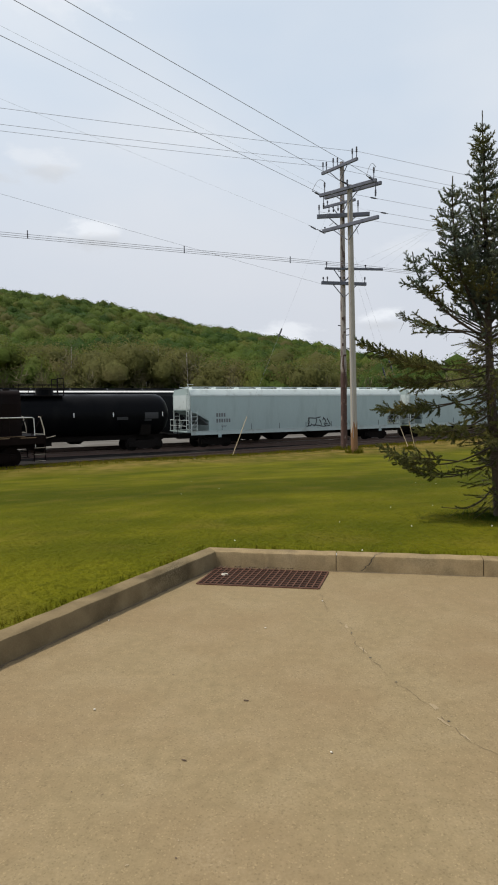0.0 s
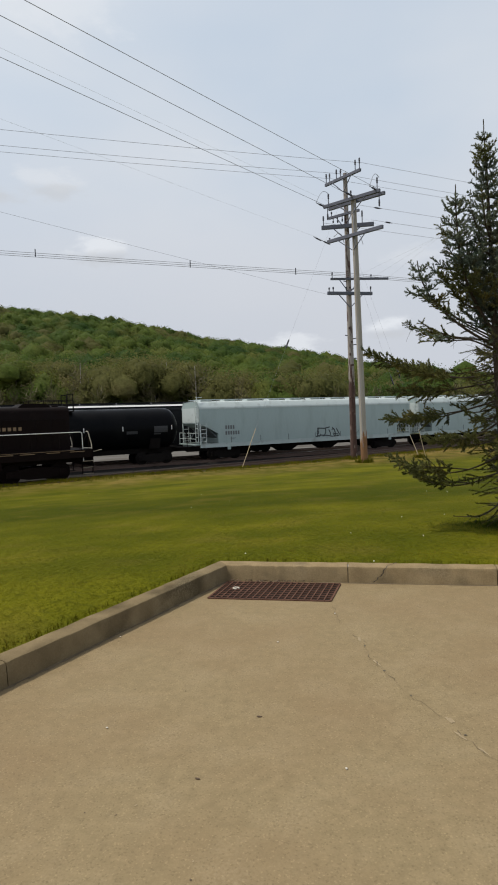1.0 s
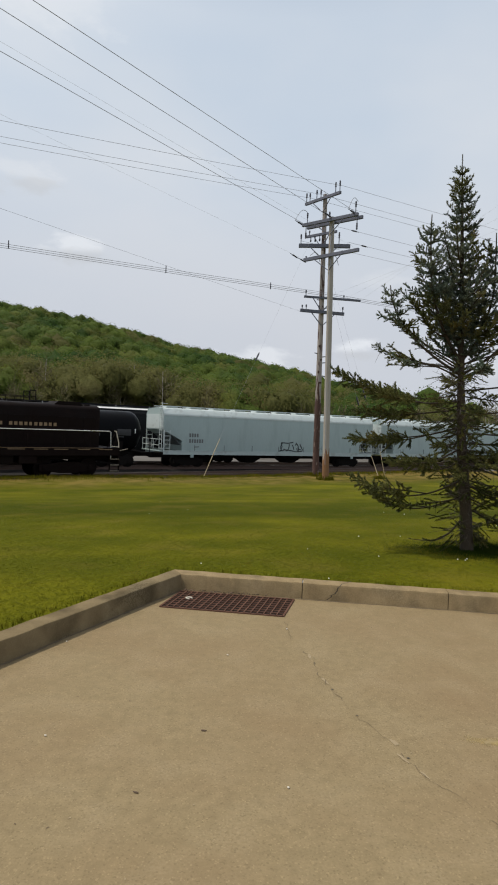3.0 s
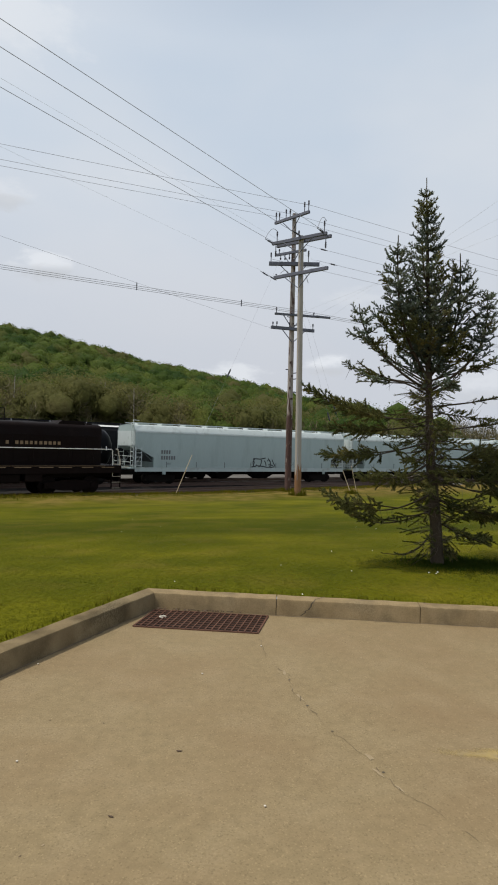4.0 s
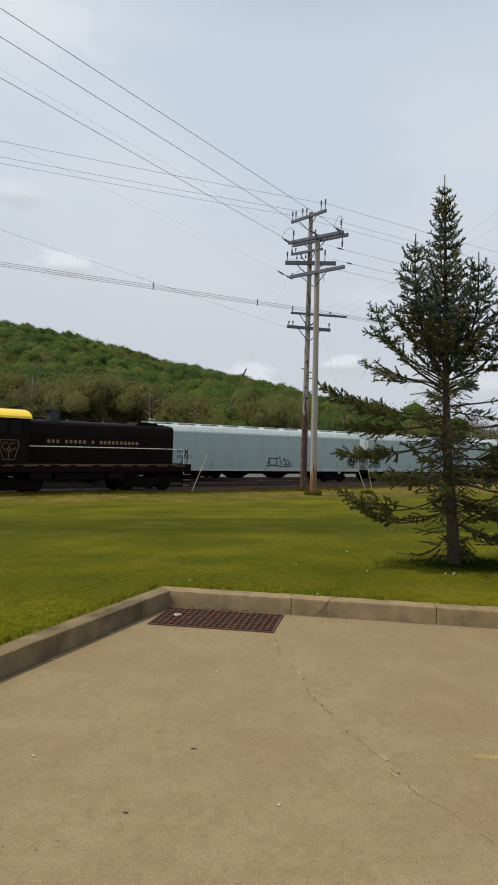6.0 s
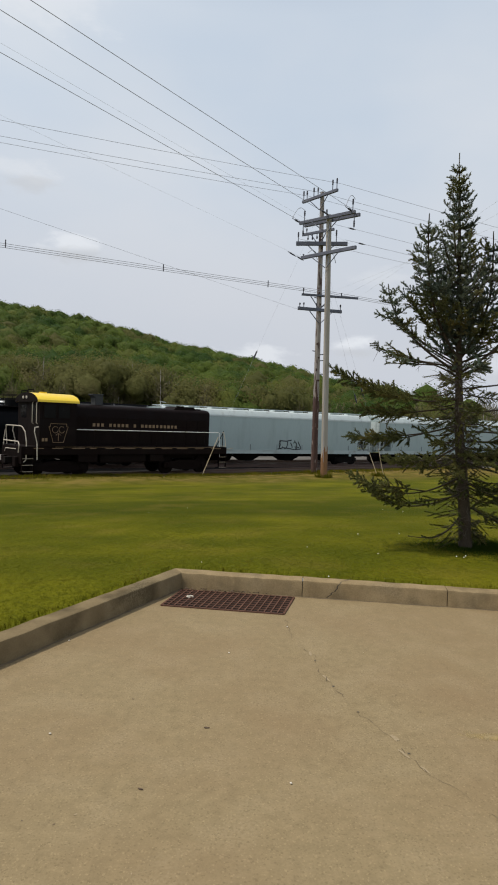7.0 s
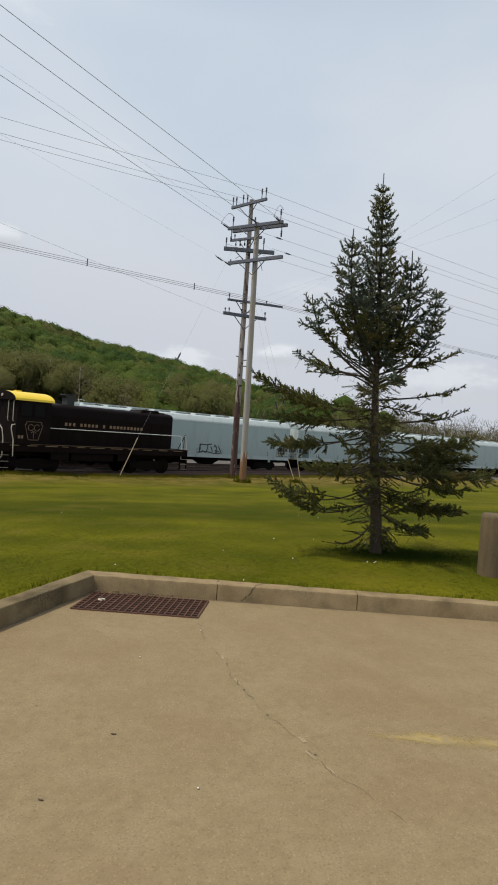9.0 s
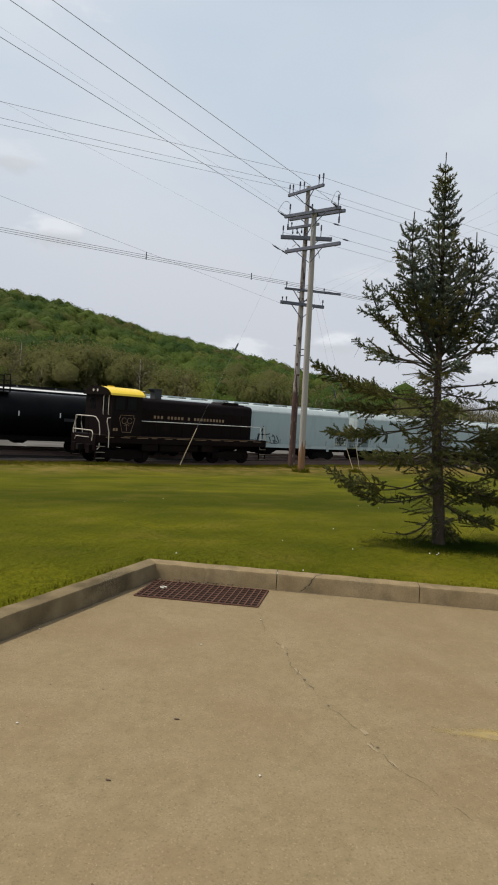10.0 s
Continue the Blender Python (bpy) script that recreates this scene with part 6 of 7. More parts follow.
def build_spruce():
    tree = thing("spruce_tree", Matrix.Translation(SPRUCE_AT) @ Matrix.Scale(0.972, 4), "sparse young spruce with several leaders and bare lower limbs", "tree")
    rng = random.Random(21)
    needles, twigs = [], []          # needle triangles; twig lines

    def brush(a, b, dens=520, ln=0.024, bare=0.0):
        """Needles all round a twig from a to b."""
        d = b - a
        L = d.length
        if L < 0.005:
            return
        d = d / L
        s1 = d.orthogonal().normalized()
        s2 = d.cross(s1)
        twigs.append((a, b))
        for _ in range(int(L * dens)):
            f = rng.uniform(bare, 1.0)
            th = rng.uniform(0, 6.283)
            side = s1 * math.cos(th) + s2 * math.sin(th)
            if side.z < -0.5 and rng.random() < 0.5:
                side = -side
            q = a + d * (L * f)
            tip = q + (side * 0.72 + d * rng.uniform(0.5, 0.95)).normalized() * ln * rng.uniform(0.7, 1.25)
            w = d.cross(side).normalized() * 0.0050
            needles.append((q - w, q + w, tip))

    def spray(pts, start, twig, dens=620, every=0.045, lift=0.1, forward=0.9):
        """Side twigs along a limb, both ways, getting shorter to its tip."""
        total = sum((q - p).length for p, q in zip(pts, pts[1:]))
        run, nxt, sd = 0.0, total * start, 1
        for p, q in zip(pts, pts[1:]):
            L = (q - p).length
            d = (q - p).normalized()
            while run <= nxt < run + L:
                c = p + d * (nxt - run)
                f = nxt / total
                side = d.cross(Vector((0, 0, 1)))
                side = side.normalized() if side.length > 0.2 else d.orthogonal().normalized()
                side.rotate(Matrix.Rotation(rng.uniform(-0.9, 0.9), 3, d))
                for sg in (1, -1):
                    if rng.random() < 0.92:
                        k = twig * (1.15 - 0.75 * f) * rng.uniform(0.55, 1.2)
                        v = (side * sg + d * forward * rng.uniform(0.6, 1.2) + Vector((0, 0, lift + rng.uniform(-0.15, 0.2)))).normalized() * k
                        brush(c, c + v, dens)
                        if k > 0.10:
                            for g in (0.35, 0.7):
                                u = (v.normalized() + side.cross(d) * rng.uniform(-0.5, 0.5) + d * 0.6 * rng.choice((1, -0.3))).normalized() * k * 0.42
                                brush(c + v * g, c + v * g + u, dens)
                nxt += every * rng.uniform(0.7, 1.3)
            run += L
        n0 = int(len(pts) * start)
        for p, q in zip(pts[n0:], pts[n0 + 1:]):
            brush(p, q, dens * 0.8)

    T = lambda x, z, y=0.0: Vector((x - SPRUCE.x, y, z - SPRUCE.z))
    trunk = curve_points([T(3.18, 0.0), T(3.14, 0.6), T(3.06, 1.3), T(3.02, 1.76), T(2.98, 2.56), T(2.95, 3.3), T(2.91, 4.2), T(2.88, 4.8), T(2.87, 5.08)], 5)
    bm = fresh()
    rad = [max(0.006, 0.088 * (1 - i / (len(trunk) - 1)) ** 1.1 + (0.035 if i == 0 else 0.012 if i == 1 else 0)) for i in range(len(trunk))]
    tube(bm, trunk, rad, 14)
    for v in bm.verts:
        v.co += 0.006 * noise.noise_vector(v.co * 18)
    part("trunk", bm, BARK, tree, "rough grey-brown trunk", smooth=60)

    def on_trunk(z):
        z -= SPRUCE.z
        for p, q in zip(trunk, trunk[1:]):
            if q.z >= z:
                return p.lerp(q, (z - p.z) / (q.z - p.z))
        return trunk[-1]

    def limb(pts, r0, r1=0.006, n=6):
        c = curve_points(pts, n)
        bm = fresh()
        tube(bm, c, [r0 + (r1 - r0) * k / (len(c) - 1) for k in range(len(c))], 7)
        part("limb", bm, BARK, tree, smooth=60)
        return c

    def leader(axis, z_low, reach, top_reach=0.05, step=0.085, count=5, dens=480):
        """Whorls of short upturned branches round an upright axis."""
        z = axis[-1].z - (0.24 if reach > 0.4 else 0.12)
        zt = axis[-1].z
        for p, q in zip(axis[-4:], axis[-3:]):
            brush(p, q, 300, 0.016)
        while z > z_low:
            for p, q in zip(axis, axis[1:]):
                if p.z <= z <= q.z:
                    c = p.lerp(q, (z - p.z) / max(1e-6, q.z - p.z))
                    break
            else:
                z -= step
                continue
            k = (zt - z) / max(0.01, zt - z_low)
            L = top_reach + (reach - top_reach) * min(1, k ** 0.8)
            a0 = rng.uniform(0, 6.28)
            for j in range(count):
                a = a0 + 6.283 * j / count + rng.uniform(-0.35, 0.35)
                l = L * rng.uniform(0.6, 1.15)
                d = Vector((math.cos(a), math.sin(a), 0))
                p1 = c + d * l * 0.5 + Vector((0, 0, l * 0.10))
                p2 = c + d * l + Vector((0, 0, l * (0.75 if k < 0.3 else 0.5)))
                pts = curve_points([c, p1, p2], 3)
                spray(pts, 0.12, 0.055 + 0.22 * l, dens, 0.042, 0.25)
            z -= step * rng.uniform(0.8, 1.25)

    leader(trunk, 2.50 - SPRUCE.z, 0.46, 0.03, 0.115, 6)
    lead_l = limb([on_trunk(2.5), T(2.72, 2.85, -0.1), T(2.54, 3.3, -0.14), T(2.49, 3.85, -0.12), T(2.49, 4.28, -0.1)], 0.023)
    leader(lead_l, 2.75 - SPRUCE.z, 0.48, 0.05, 0.125, 5)
    lead_r = limb([on_trunk(2.52), T(3.18, 2.8, 0.05), T(3.36, 3.3, 0.06), T(3.38, 3.8, 0.05), T(3.37, 4.15, 0.05)], 0.022)
    leader(lead_r, 2.8 - SPRUCE.z, 0.42, 0.07, 0.125, 5)
    lead_b = limb([on_trunk(2.45), T(2.9, 2.8, 0.35), T(2.82, 3.3, 0.42), T(2.80, 3.75, 0.42)], 0.02)
    leader(lead_b, 2.8 - SPRUCE.z, 0.30, 0.06, 0.15, 4)
    lead_r2 = limb([on_trunk(2.35), T(3.35, 2.62, -0.1), T(3.60, 2.95, -0.12), T(3.68, 3.3, -0.1), T(3.68, 3.66, -0.1)], 0.02)
    leader(lead_r2, 2.65 - SPRUCE.z, 0.28, 0.06, 0.11, 5)
    lead_l2 = limb([on_trunk(2.35), T(2.55, 2.55, -0.2), T(2.18, 2.85, -0.26), T(2.02, 3.15, -0.25), T(1.98, 3.36, -0.24)], 0.018)
    leader(lead_l2, 2.85 - SPRUCE.z, 0.23, 0.06, 0.12, 4)
    for _ in range(31):               # upswept limbs that fill the crown
        z0 = rng.uniform(2.3, 3.7)
        a = rng.uniform(0, 6.283)
        L = rng.uniform(0.40, 0.95) * (1.0 if z0 < 2.8 else 0.7)
        d = Vector((math.cos(a), math.sin(a) * 0.8, 0))
        c0 = on_trunk(z0)
        c = limb([c0, c0 + d * L * 0.55 + Vector((0, 0, L * rng.uniform(0.05, 0.25))), c0 + d * L + Vector((0, 0, L * rng.uniform(0.35, 0.75)))], 0.012, 0.003, 4)
        spray(c, rng.uniform(0.35, 0.55), 0.13, 480, 0.05, 0.2)
    # limbs: points x, z, y outwards from the trunk, share from which they are leafy, twig length
    for z0, pts, start, tw, every in (
            (2.45, ((2.6, 2.62, -0.1), (2.15, 2.92, -0.15), (1.86, 3.02, -0.15)), 0.55, 0.16, 0.05),
            (2.42, ((2.5, 2.50, 0.1), (2.1, 2.62, 0.2), (1.95, 2.72, 0.25)), 0.5, 0.18, 0.05),
            (2.30, ((2.6, 2.42, -0.2), (2.2, 2.45, -0.3), (1.96, 2.50, -0.35)), 0.6, 0.17, 0.05),
            (2.02, ((2.5, 1.98, -0.1), (1.95, 2.07, -0.2), (1.38, 2.29, -0.25)), 0.38, 0.30, 0.035),
            (1.92, ((2.5, 1.85, 0.1), (2.1, 1.80, 0.2), (1.75, 1.86, 0.25)), 0.4, 0.25, 0.04),
            (1.70, ((2.6, 1.58, 0.05), (2.2, 1.50, 0.0), (1.62, 1.50, 0.0)), 0.45, 0.26, 0.035),
            (1.45, ((2.7, 1.30, -0.2), (2.3, 1.22, -0.4), (1.95, 1.26, -0.5)), 0.4, 0.24, 0.05),
            (1.05, ((2.6, 0.86, -0.1), (2.1, 0.85, -0.2), (1.62, 1.05, -0.25)), 0.52, 0.25, 0.04),
            (0.85, ((2.7, 0.67, 0.1), (2.3, 0.66, 0.1), (1.90, 0.83, 0.15)), 0.6, 0.22, 0.045),
            (2.48, ((3.4, 2.62, 0.0), (3.8, 2.72, 0.1), (4.20, 2.92, 0.1)), 0.35, 0.13, 0.05),
            (2.15, ((3.5, 2.22, -0.1), (3.85, 2.30, -0.15), (4.13, 2.42, -0.2)), 0.45, 0.10, 0.07),
            (1.85, ((3.5, 1.90, 0.1), (4.0, 1.98, 0.1), (4.35, 2.13, 0.1)), 0.5, 0.14, 0.06),
            (1.50, ((3.4, 1.50, -0.1), (3.8, 1.55, -0.2), (4.10, 1.66, -0.25)), 0.30, 0.28, 0.035),
            (1.25, ((3.6, 1.10, 0.1), (4.1, 1.02, 0.2), (4.60, 1.04, 0.25)), 0.55, 0.20, 0.04),
            (1.42, ((3.5, 1.38, 0.2), (4.0, 1.36, 0.3), (4.60, 1.46, 0.35)), 0.35, 0.30, 0.032),
            (1.30, ((3.5, 1.24, -0.3), (3.9, 1.22, -0.4), (4.45, 1.30, -0.45)), 0.35, 0.28, 0.034),
            (1.62, ((3.5, 1.62, 0.3), (4.1, 1.60, 0.4), (4.70, 1.72, 0.45)), 0.45, 0.26, 0.036),
            (0.95, ((3.5, 0.80, 0.2), (4.0, 0.70, 0.3), (4.50, 0.74, 0.3)), 0.35, 0.22, 0.036),
            (0.98, ((3.5, 0.86, -0.1), (3.9, 0.78, -0.2), (4.20, 0.80, -0.2)), 0.35, 0.24, 0.04),
            (0.70, ((3.5, 0.52, 0.0), (3.7, 0.46, 0.0), (3.90, 0.45, 0.0)), 0.35, 0.20, 0.045),
            (0.45, ((3.3, 0.30, 0.0), (3.42, 0.27, 0.0)), 0.2, 0.14, 0.045),
            (0.62, ((2.9, 0.38, -0.1), (2.65, 0.30, -0.2), (2.36, 0.31, -0.2)), 0.97, 0.03, 0.2),
            (2.30, ((3.0, 2.35, -0.5), (2.95, 2.4, -0.85)), 0.35, 0.20, 0.05),
            (2.20, ((3.1, 2.30, 0.5), (3.2, 2.35, 0.95)), 0.35, 0.24, 0.05),
            (1.90, ((2.9, 1.85, -0.6), (2.8, 1.90, -1.0)), 0.5, 0.20, 0.06),
            (1.70, ((3.3, 1.70, 0.6), (3.5, 1.75, 1.1)), 0.45, 0.24, 0.05),
            (1.35, ((3.1, 1.25, -0.5), (3.2, 1.22, -0.9)), 0.5, 0.18, 0.06),
            (1.30, ((2.8, 1.20, 0.5), (2.6, 1.22, 1.0)), 0.4, 0.24, 0.05),
            (0.90, ((3.2, 0.80, 0.5), (3.3, 0.78, 0.9)), 0.45, 0.20, 0.05)):
        c = limb([on_trunk(z0)] + [T(*p) for p in pts], 0.013, 0.003)
        spray(c, start, tw * (1.2 if pts[-1][0] > 3.3 else 1.05), 500, every * 0.7, 0.05)
        if len(pts) == 3:             # a second, smaller shoot beside it
            q = c[len(c) // 3]
            e = c[-1]
            sh = limb([q, q.lerp(e, 0.5) + Vector((0, rng.choice((-1, 1)) * 0.16, -0.03)), q.lerp(e, 0.85) + Vector((0, rng.choice((-1, 1)) * 0.30, rng.uniform(-0.1, 0.05)))], 0.009, 0.003, 4)
            spray(sh, 0.3, tw * 0.8, 560, every * 1.2, 0.0)
        # bare twigs on the inner part
        for _ in range(7):
            i = rng.randrange(1, max(2, int(len(c) * 0.8)))
            v = Vector((rng.uniform(-0.5, 0.5), rng.uniform(-1, 1), rng.uniform(-0.8, 0.3))).normalized() * rng.uniform(0.08, 0.25)
            twigs.append((c[i], c[i] + v))
    for _ in range(26):               # short leafy layers near the trunk
        z0 = rng.uniform(0.75, 2.4)
        a = rng.uniform(0, 6.283)
        L = rng.uniform(0.35, 0.95)
        d = Vector((math.cos(a), math.sin(a), 0))
        c0 = on_trunk(z0)
        c = limb([c0, c0 + d * L * 0.55 + Vector((0, 0, -L * rng.uniform(0.0, 0.18))), c0 + d * L + Vector((0, 0, -L * rng.uniform(-0.12, 0.15)))], 0.010, 0.003, 4)
        spray(c, rng.uniform(0.25, 0.55), 0.17, 520, 0.05, 0.0)
    for _ in range(430):
        z = rng.uniform(0.35, 2.5)
        c = on_trunk(z)
        a = rng.uniform(0, 6.283)
        d = Vector((math.cos(a), math.sin(a), rng.uniform(-0.6, 0.25))).normalized()
        L = rng.uniform(0.12, 0.55)
        m = c + d * L * 0.5 + Vector((0, 0, -0.02))
        e = c + d * L + Vector((rng.uniform(-0.05, 0.05), 0, rng.uniform(-0.08, 0.05)))
        twigs.extend(((c, m), (m, e)))
        if rng.random() < 0.65:
            brush(m, e, 460, 0.027)
        for _ in range(2):
            twigs.append((m, m + Vector((rng.uniform(-1, 1), rng.uniform(-1, 1), rng.uniform(-0.6, 0.6))).normalized() * 0.12))
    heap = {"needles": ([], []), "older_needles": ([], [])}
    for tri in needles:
        # olive material low on the tree and in noise patches higher up
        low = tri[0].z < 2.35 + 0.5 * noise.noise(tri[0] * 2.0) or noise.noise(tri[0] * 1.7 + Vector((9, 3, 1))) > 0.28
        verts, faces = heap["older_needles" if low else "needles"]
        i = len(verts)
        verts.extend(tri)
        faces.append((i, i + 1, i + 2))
    for name, mat, label in (("needles", NEEDLE, "dark blue-green needle foliage of the crown"), ("older_needles", NEEDLE_OLIVE, "olive-green needle foliage of the lower limbs")):
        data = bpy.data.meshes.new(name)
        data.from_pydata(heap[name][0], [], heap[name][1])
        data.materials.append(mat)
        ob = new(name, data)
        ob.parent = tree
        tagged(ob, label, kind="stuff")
    verts, faces = [], []
    for a, b in twigs:
        d = (b - a)
        s = d.orthogonal().normalized() * 0.0028
        u = d.normalized().cross(s)
        i = len(verts)
        for k in range(3):
            v = s * math.cos(k * 2.094) + u * math.sin(k * 2.094)
            verts.extend((a + v, b + v * 0.5))
        for k in range(3):
            j = (k + 1) % 3
            faces.append((i + 2 * k, i + 2 * j, i + 2 * j + 1, i + 2 * k + 1))
    data = bpy.data.meshes.new("bare_twig")
    data.from_pydata(verts, [], faces)
    data.materials.append(TWIG)
    ob = new("bare_twig", data)
    ob.parent = tree
    tagged(ob, "bare grey-brown dead twigs", kind="stuff")
    return tree


build_spruce()


# ---- wooded hillside ----
def build_woods():
    rng = np.random.default_rng(5)
    pr = random.Random(5)
    quads = {"green": [], "olive": [], "bare": []}
    facing = {"green": [], "olive": [], "bare": []}
    trunks = []

    ball = fresh()
    bmesh.ops.create_icosphere(ball, subdivisions=1, radius=1.0)
    ball.verts.ensure_lookup_table()
    unit = np.array([v.co[:] for v in ball.verts])
    unit_faces = np.array([[v.index for v in f.verts] for f in ball.faces])
    ball.free()
    lobes_of = {"green": [], "olive": []}

    def crown(kind, x, y, z, h, r, n, size, lobes):
        """Rounded lobes roughened by noise, with leaf tufts all over their shells."""
        cs, rs = [], []
        for k in range(lobes):
            a = k * 6.283 / lobes + pr.uniform(-0.5, 0.5)
            q = pr.uniform(0.25, 0.6) * r
            cs.append((x + q * math.cos(a), y + q * math.sin(a), z + h * pr.uniform(0.45, 0.74)))
            rs.append(r * pr.uniform(0.46, 0.74))
        cs.append((x, y, z + h * 0.78))
        rs.append(r * 0.55)
        cs, rs = np.array(cs), np.array(rs)
        for c, q in zip(cs, rs if size > 0.22 else rs * 0.76):
            wob = 1 + 0.07 * np.sin(unit * rng.uniform(2.5, 5, 3) + rng.uniform(0, 6, 3)).sum(1)
            lobes_of[kind].append(c + unit * (wob * q * 0.84)[:, None] * np.array([1, 1, 0.9]))
        w = rng.integers(0, len(rs), n)
        d = rng.normal(size=(n, 3))
        d[:, 2] = np.abs(d[:, 2]) * 0.9 - 0.3
        d /= np.linalg.norm(d, axis=1)[:, None]
        rad = rs[w] * (rng.uniform(0.88, 1.06, n) if size > 0.22 else rng.uniform(0.66, 1.08, n))
        p = cs[w] + d * rad[:, None] * np.array([1, 1, 0.9])
        nrm = d + rng.normal(size=(n, 3)) * 0.40
        nrm /= np.linalg.norm(nrm, axis=1)[:, None]
        t = np.cross(nrm, rng.normal(size=(n, 3)))
        t /= np.linalg.norm(t, axis=1)[:, None] + 1e-9
        b = np.cross(nrm, t)
        s = (size * rng.uniform(0.5, 1.3, n))[:, None]
        quads[kind].append(np.stack([p - t * s, p + t * s, p + b * s * 1.3], 1))
        soft = d * 0.62 + rng.normal(size=(n, 3)) * 0.10 + np.array([-0.12, -0.1, 0.50])
        facing[kind].append(np.repeat(soft / np.linalg.norm(soft, axis=1)[:, None], 3, axis=0))

    def bare(x, y, z, h, r, n):
        """A crown of fine bare twigs fanning upwards."""
        base = np.array([x, y, z + h * 0.35])
        d = rng.normal(size=(n, 3)) * np.array([1, 1, 0.6]) + np.array([0, 0, 0.9])
        d /= np.linalg.norm(d, axis=1)[:, None]
        ln = rng.uniform(0.35, 1.0, n)[:, None]
        p = base + d * ln * np.array([r, r, h * 0.62])
        u = d + rng.normal(size=(n, 3)) * 0.35
        u /= np.linalg.norm(u, axis=1)[:, None]
        t = np.cross(u, rng.normal(size=(n, 3)))
        t /= np.linalg.norm(t, axis=1)[:, None] + 1e-9
        s = rng.uniform(0.5, 1.1, n)[:, None]
        quads["bare"].append(np.stack([p - u * s - t * 0.06, p - u * s + t * 0.06, p + u * s], 1))

    def trunk(x, y, z, h, r):
        trunks.append((x, y, z, h, r))

    # hillside
    far = 108.0
    while far < 405:
        gap = 5.6 + 3.0 * (far - 108) / 290 if far > 150 else 4.7
        a = -27.0 + pr.uniform(0, 1)
        while a < 38:
            x, y = far * math.sin(radians(a)), far * math.cos(radians(a))
            x += pr.uniform(-1, 1) * gap * 0.42
            y += pr.uniform(-1, 1) * gap * 0.42
            if (Vector((x, y, 0)) - P0).dot(NEAR) < -24 and (a < 16 or far < 230):
                z = land(x, y)
                patch = noise.noise((x * 0.018, y * 0.018, 7))
                near = far < 165
                h, r = pr.uniform(9, 15), pr.uniform(3.8, 7.0)
                if near:
                    h = pr.uniform(11, 15.5) if a < -5 else pr.uniform(8.5, 12) if a < 8 else pr.uniform(5, 9)
                kind = "green"
                v = pr.random()
                if (near and v < 0.75) or (not near and patch < -0.12 and v < 0.5):
                    kind = "olive"
                if (near and v < 0.26) or (a > 14 and v < 0.6) or a > 23 or (not near and v < 0.04):
                    bare(x, y, z, h * 0.95, r * 0.75, 260 if near else 120)
                    if near:
                        trunk(x, y, z, h * 0.85, 0.13)
                else:
                    n = 2000 if near else (1100 if far < 280 else 760)
                    crown(kind, x, y, z, h, r, n, 0.21 if near else 0.255 if far < 280 else 0.32, 6)
                    if near and pr.random() < 0.5:
                        trunk(x, y, z, h * 0.7, 0.12)
            a += math.degrees(gap / far) * pr.uniform(0.85, 1.15)
        far += gap * 0.82
    # scrub and saplings along the foot of the wood
    for _ in range(150):
        a, far = pr.uniform(-27, 20), pr.uniform(98, 114)
        x, y = far * math.sin(radians(a)), far * math.cos(radians(a))
        if (Vector((x, y, 0)) - P0).dot(NEAR) < -24:
            h = pr.uniform(3.5, 7.5) * (1 if a < 0 else 0.75)
            crown(pr.choice(("olive", "olive", "green")), x, y, land(x, y), h, h * 0.42, 900, 0.16, 4)
            if pr.random() < 0.5:
                bare(x + pr.uniform(-2, 2), y - 1, land(x, y), h * 1.5, 1.6, 160)
    for kind, mat, name, label in (("green", WOOD_GREEN, "hillside_woods", "fresh green broadleaf woods covering the hillside"), ("olive", WOOD_OLIVE, "budding_woods", "olive and tan budding trees below the hill"), ("bare", WOOD_BARE, "bare_woods", "grey-brown bare twigged trees below the hill")):
        v = np.concatenate(quads[kind]).reshape(-1, 3)
        n = len(v) // 3
        if kind in lobes_of:
            lv = np.concatenate(lobes_of[kind])
            m = len(lobes_of[kind])
            lf = (unit_faces[None] + (np.arange(m) * len(unit))[:, None, None]).reshape(-1, 3)
            data = bpy.data.meshes.new(name + "_crowns")
            data.from_pydata(lv, [], lf)
            data.materials.append(mat)
            data.polygons.foreach_set("use_smooth", np.ones(len(lf), dtype=bool))
            soft = np.tile(unit * 0.75 + np.array([-0.12, -0.1, 0.45]), (m, 1))
            data.normals_split_custom_set_from_vertices(soft / np.linalg.norm(soft, axis=1)[:, None])
            tagged(new(name + "_crowns", data), label, "woods", kind="stuff")
        data = bpy.data.meshes.new(name)
        data.vertices.add(n * 3)
        data.vertices.foreach_set("co", v.astype(np.float32).ravel())
        data.loops.add(n * 3)
        data.loops.foreach_set("vertex_index", np.arange(n * 3, dtype=np.int32))
        data.polygons.add(n)
        data.polygons.foreach_set("loop_start", np.arange(0, n * 3, 3, dtype=np.int32))
        data.update(calc_edges=True)
        data.materials.append(mat)
        if facing[kind]:
            data.polygons.foreach_set("use_smooth", np.ones(n, dtype=bool))
            data.normals_split_custom_set_from_vertices(np.concatenate(facing[kind]))
        tagged(new(name, data), label, "woods", kind="stuff")
    bm = fresh()
    for x, y, z, h, r in trunks:
        q = (x + pr.uniform(-0.6, 0.6), y, z + h)
        tube(bm, [(x, y, z - 0.3), ((x + q[0]) / 2 + pr.uniform(-0.2, 0.2), y, z + h * 0.5), q], [r, r * 0.7, r * 0.3], 5, False)
    tagged(part("woodland_trunks", bm, POLE_GREY), "pale grey trunks at the foot of the hill", "tree trunks", kind="stuff")


build_woods()


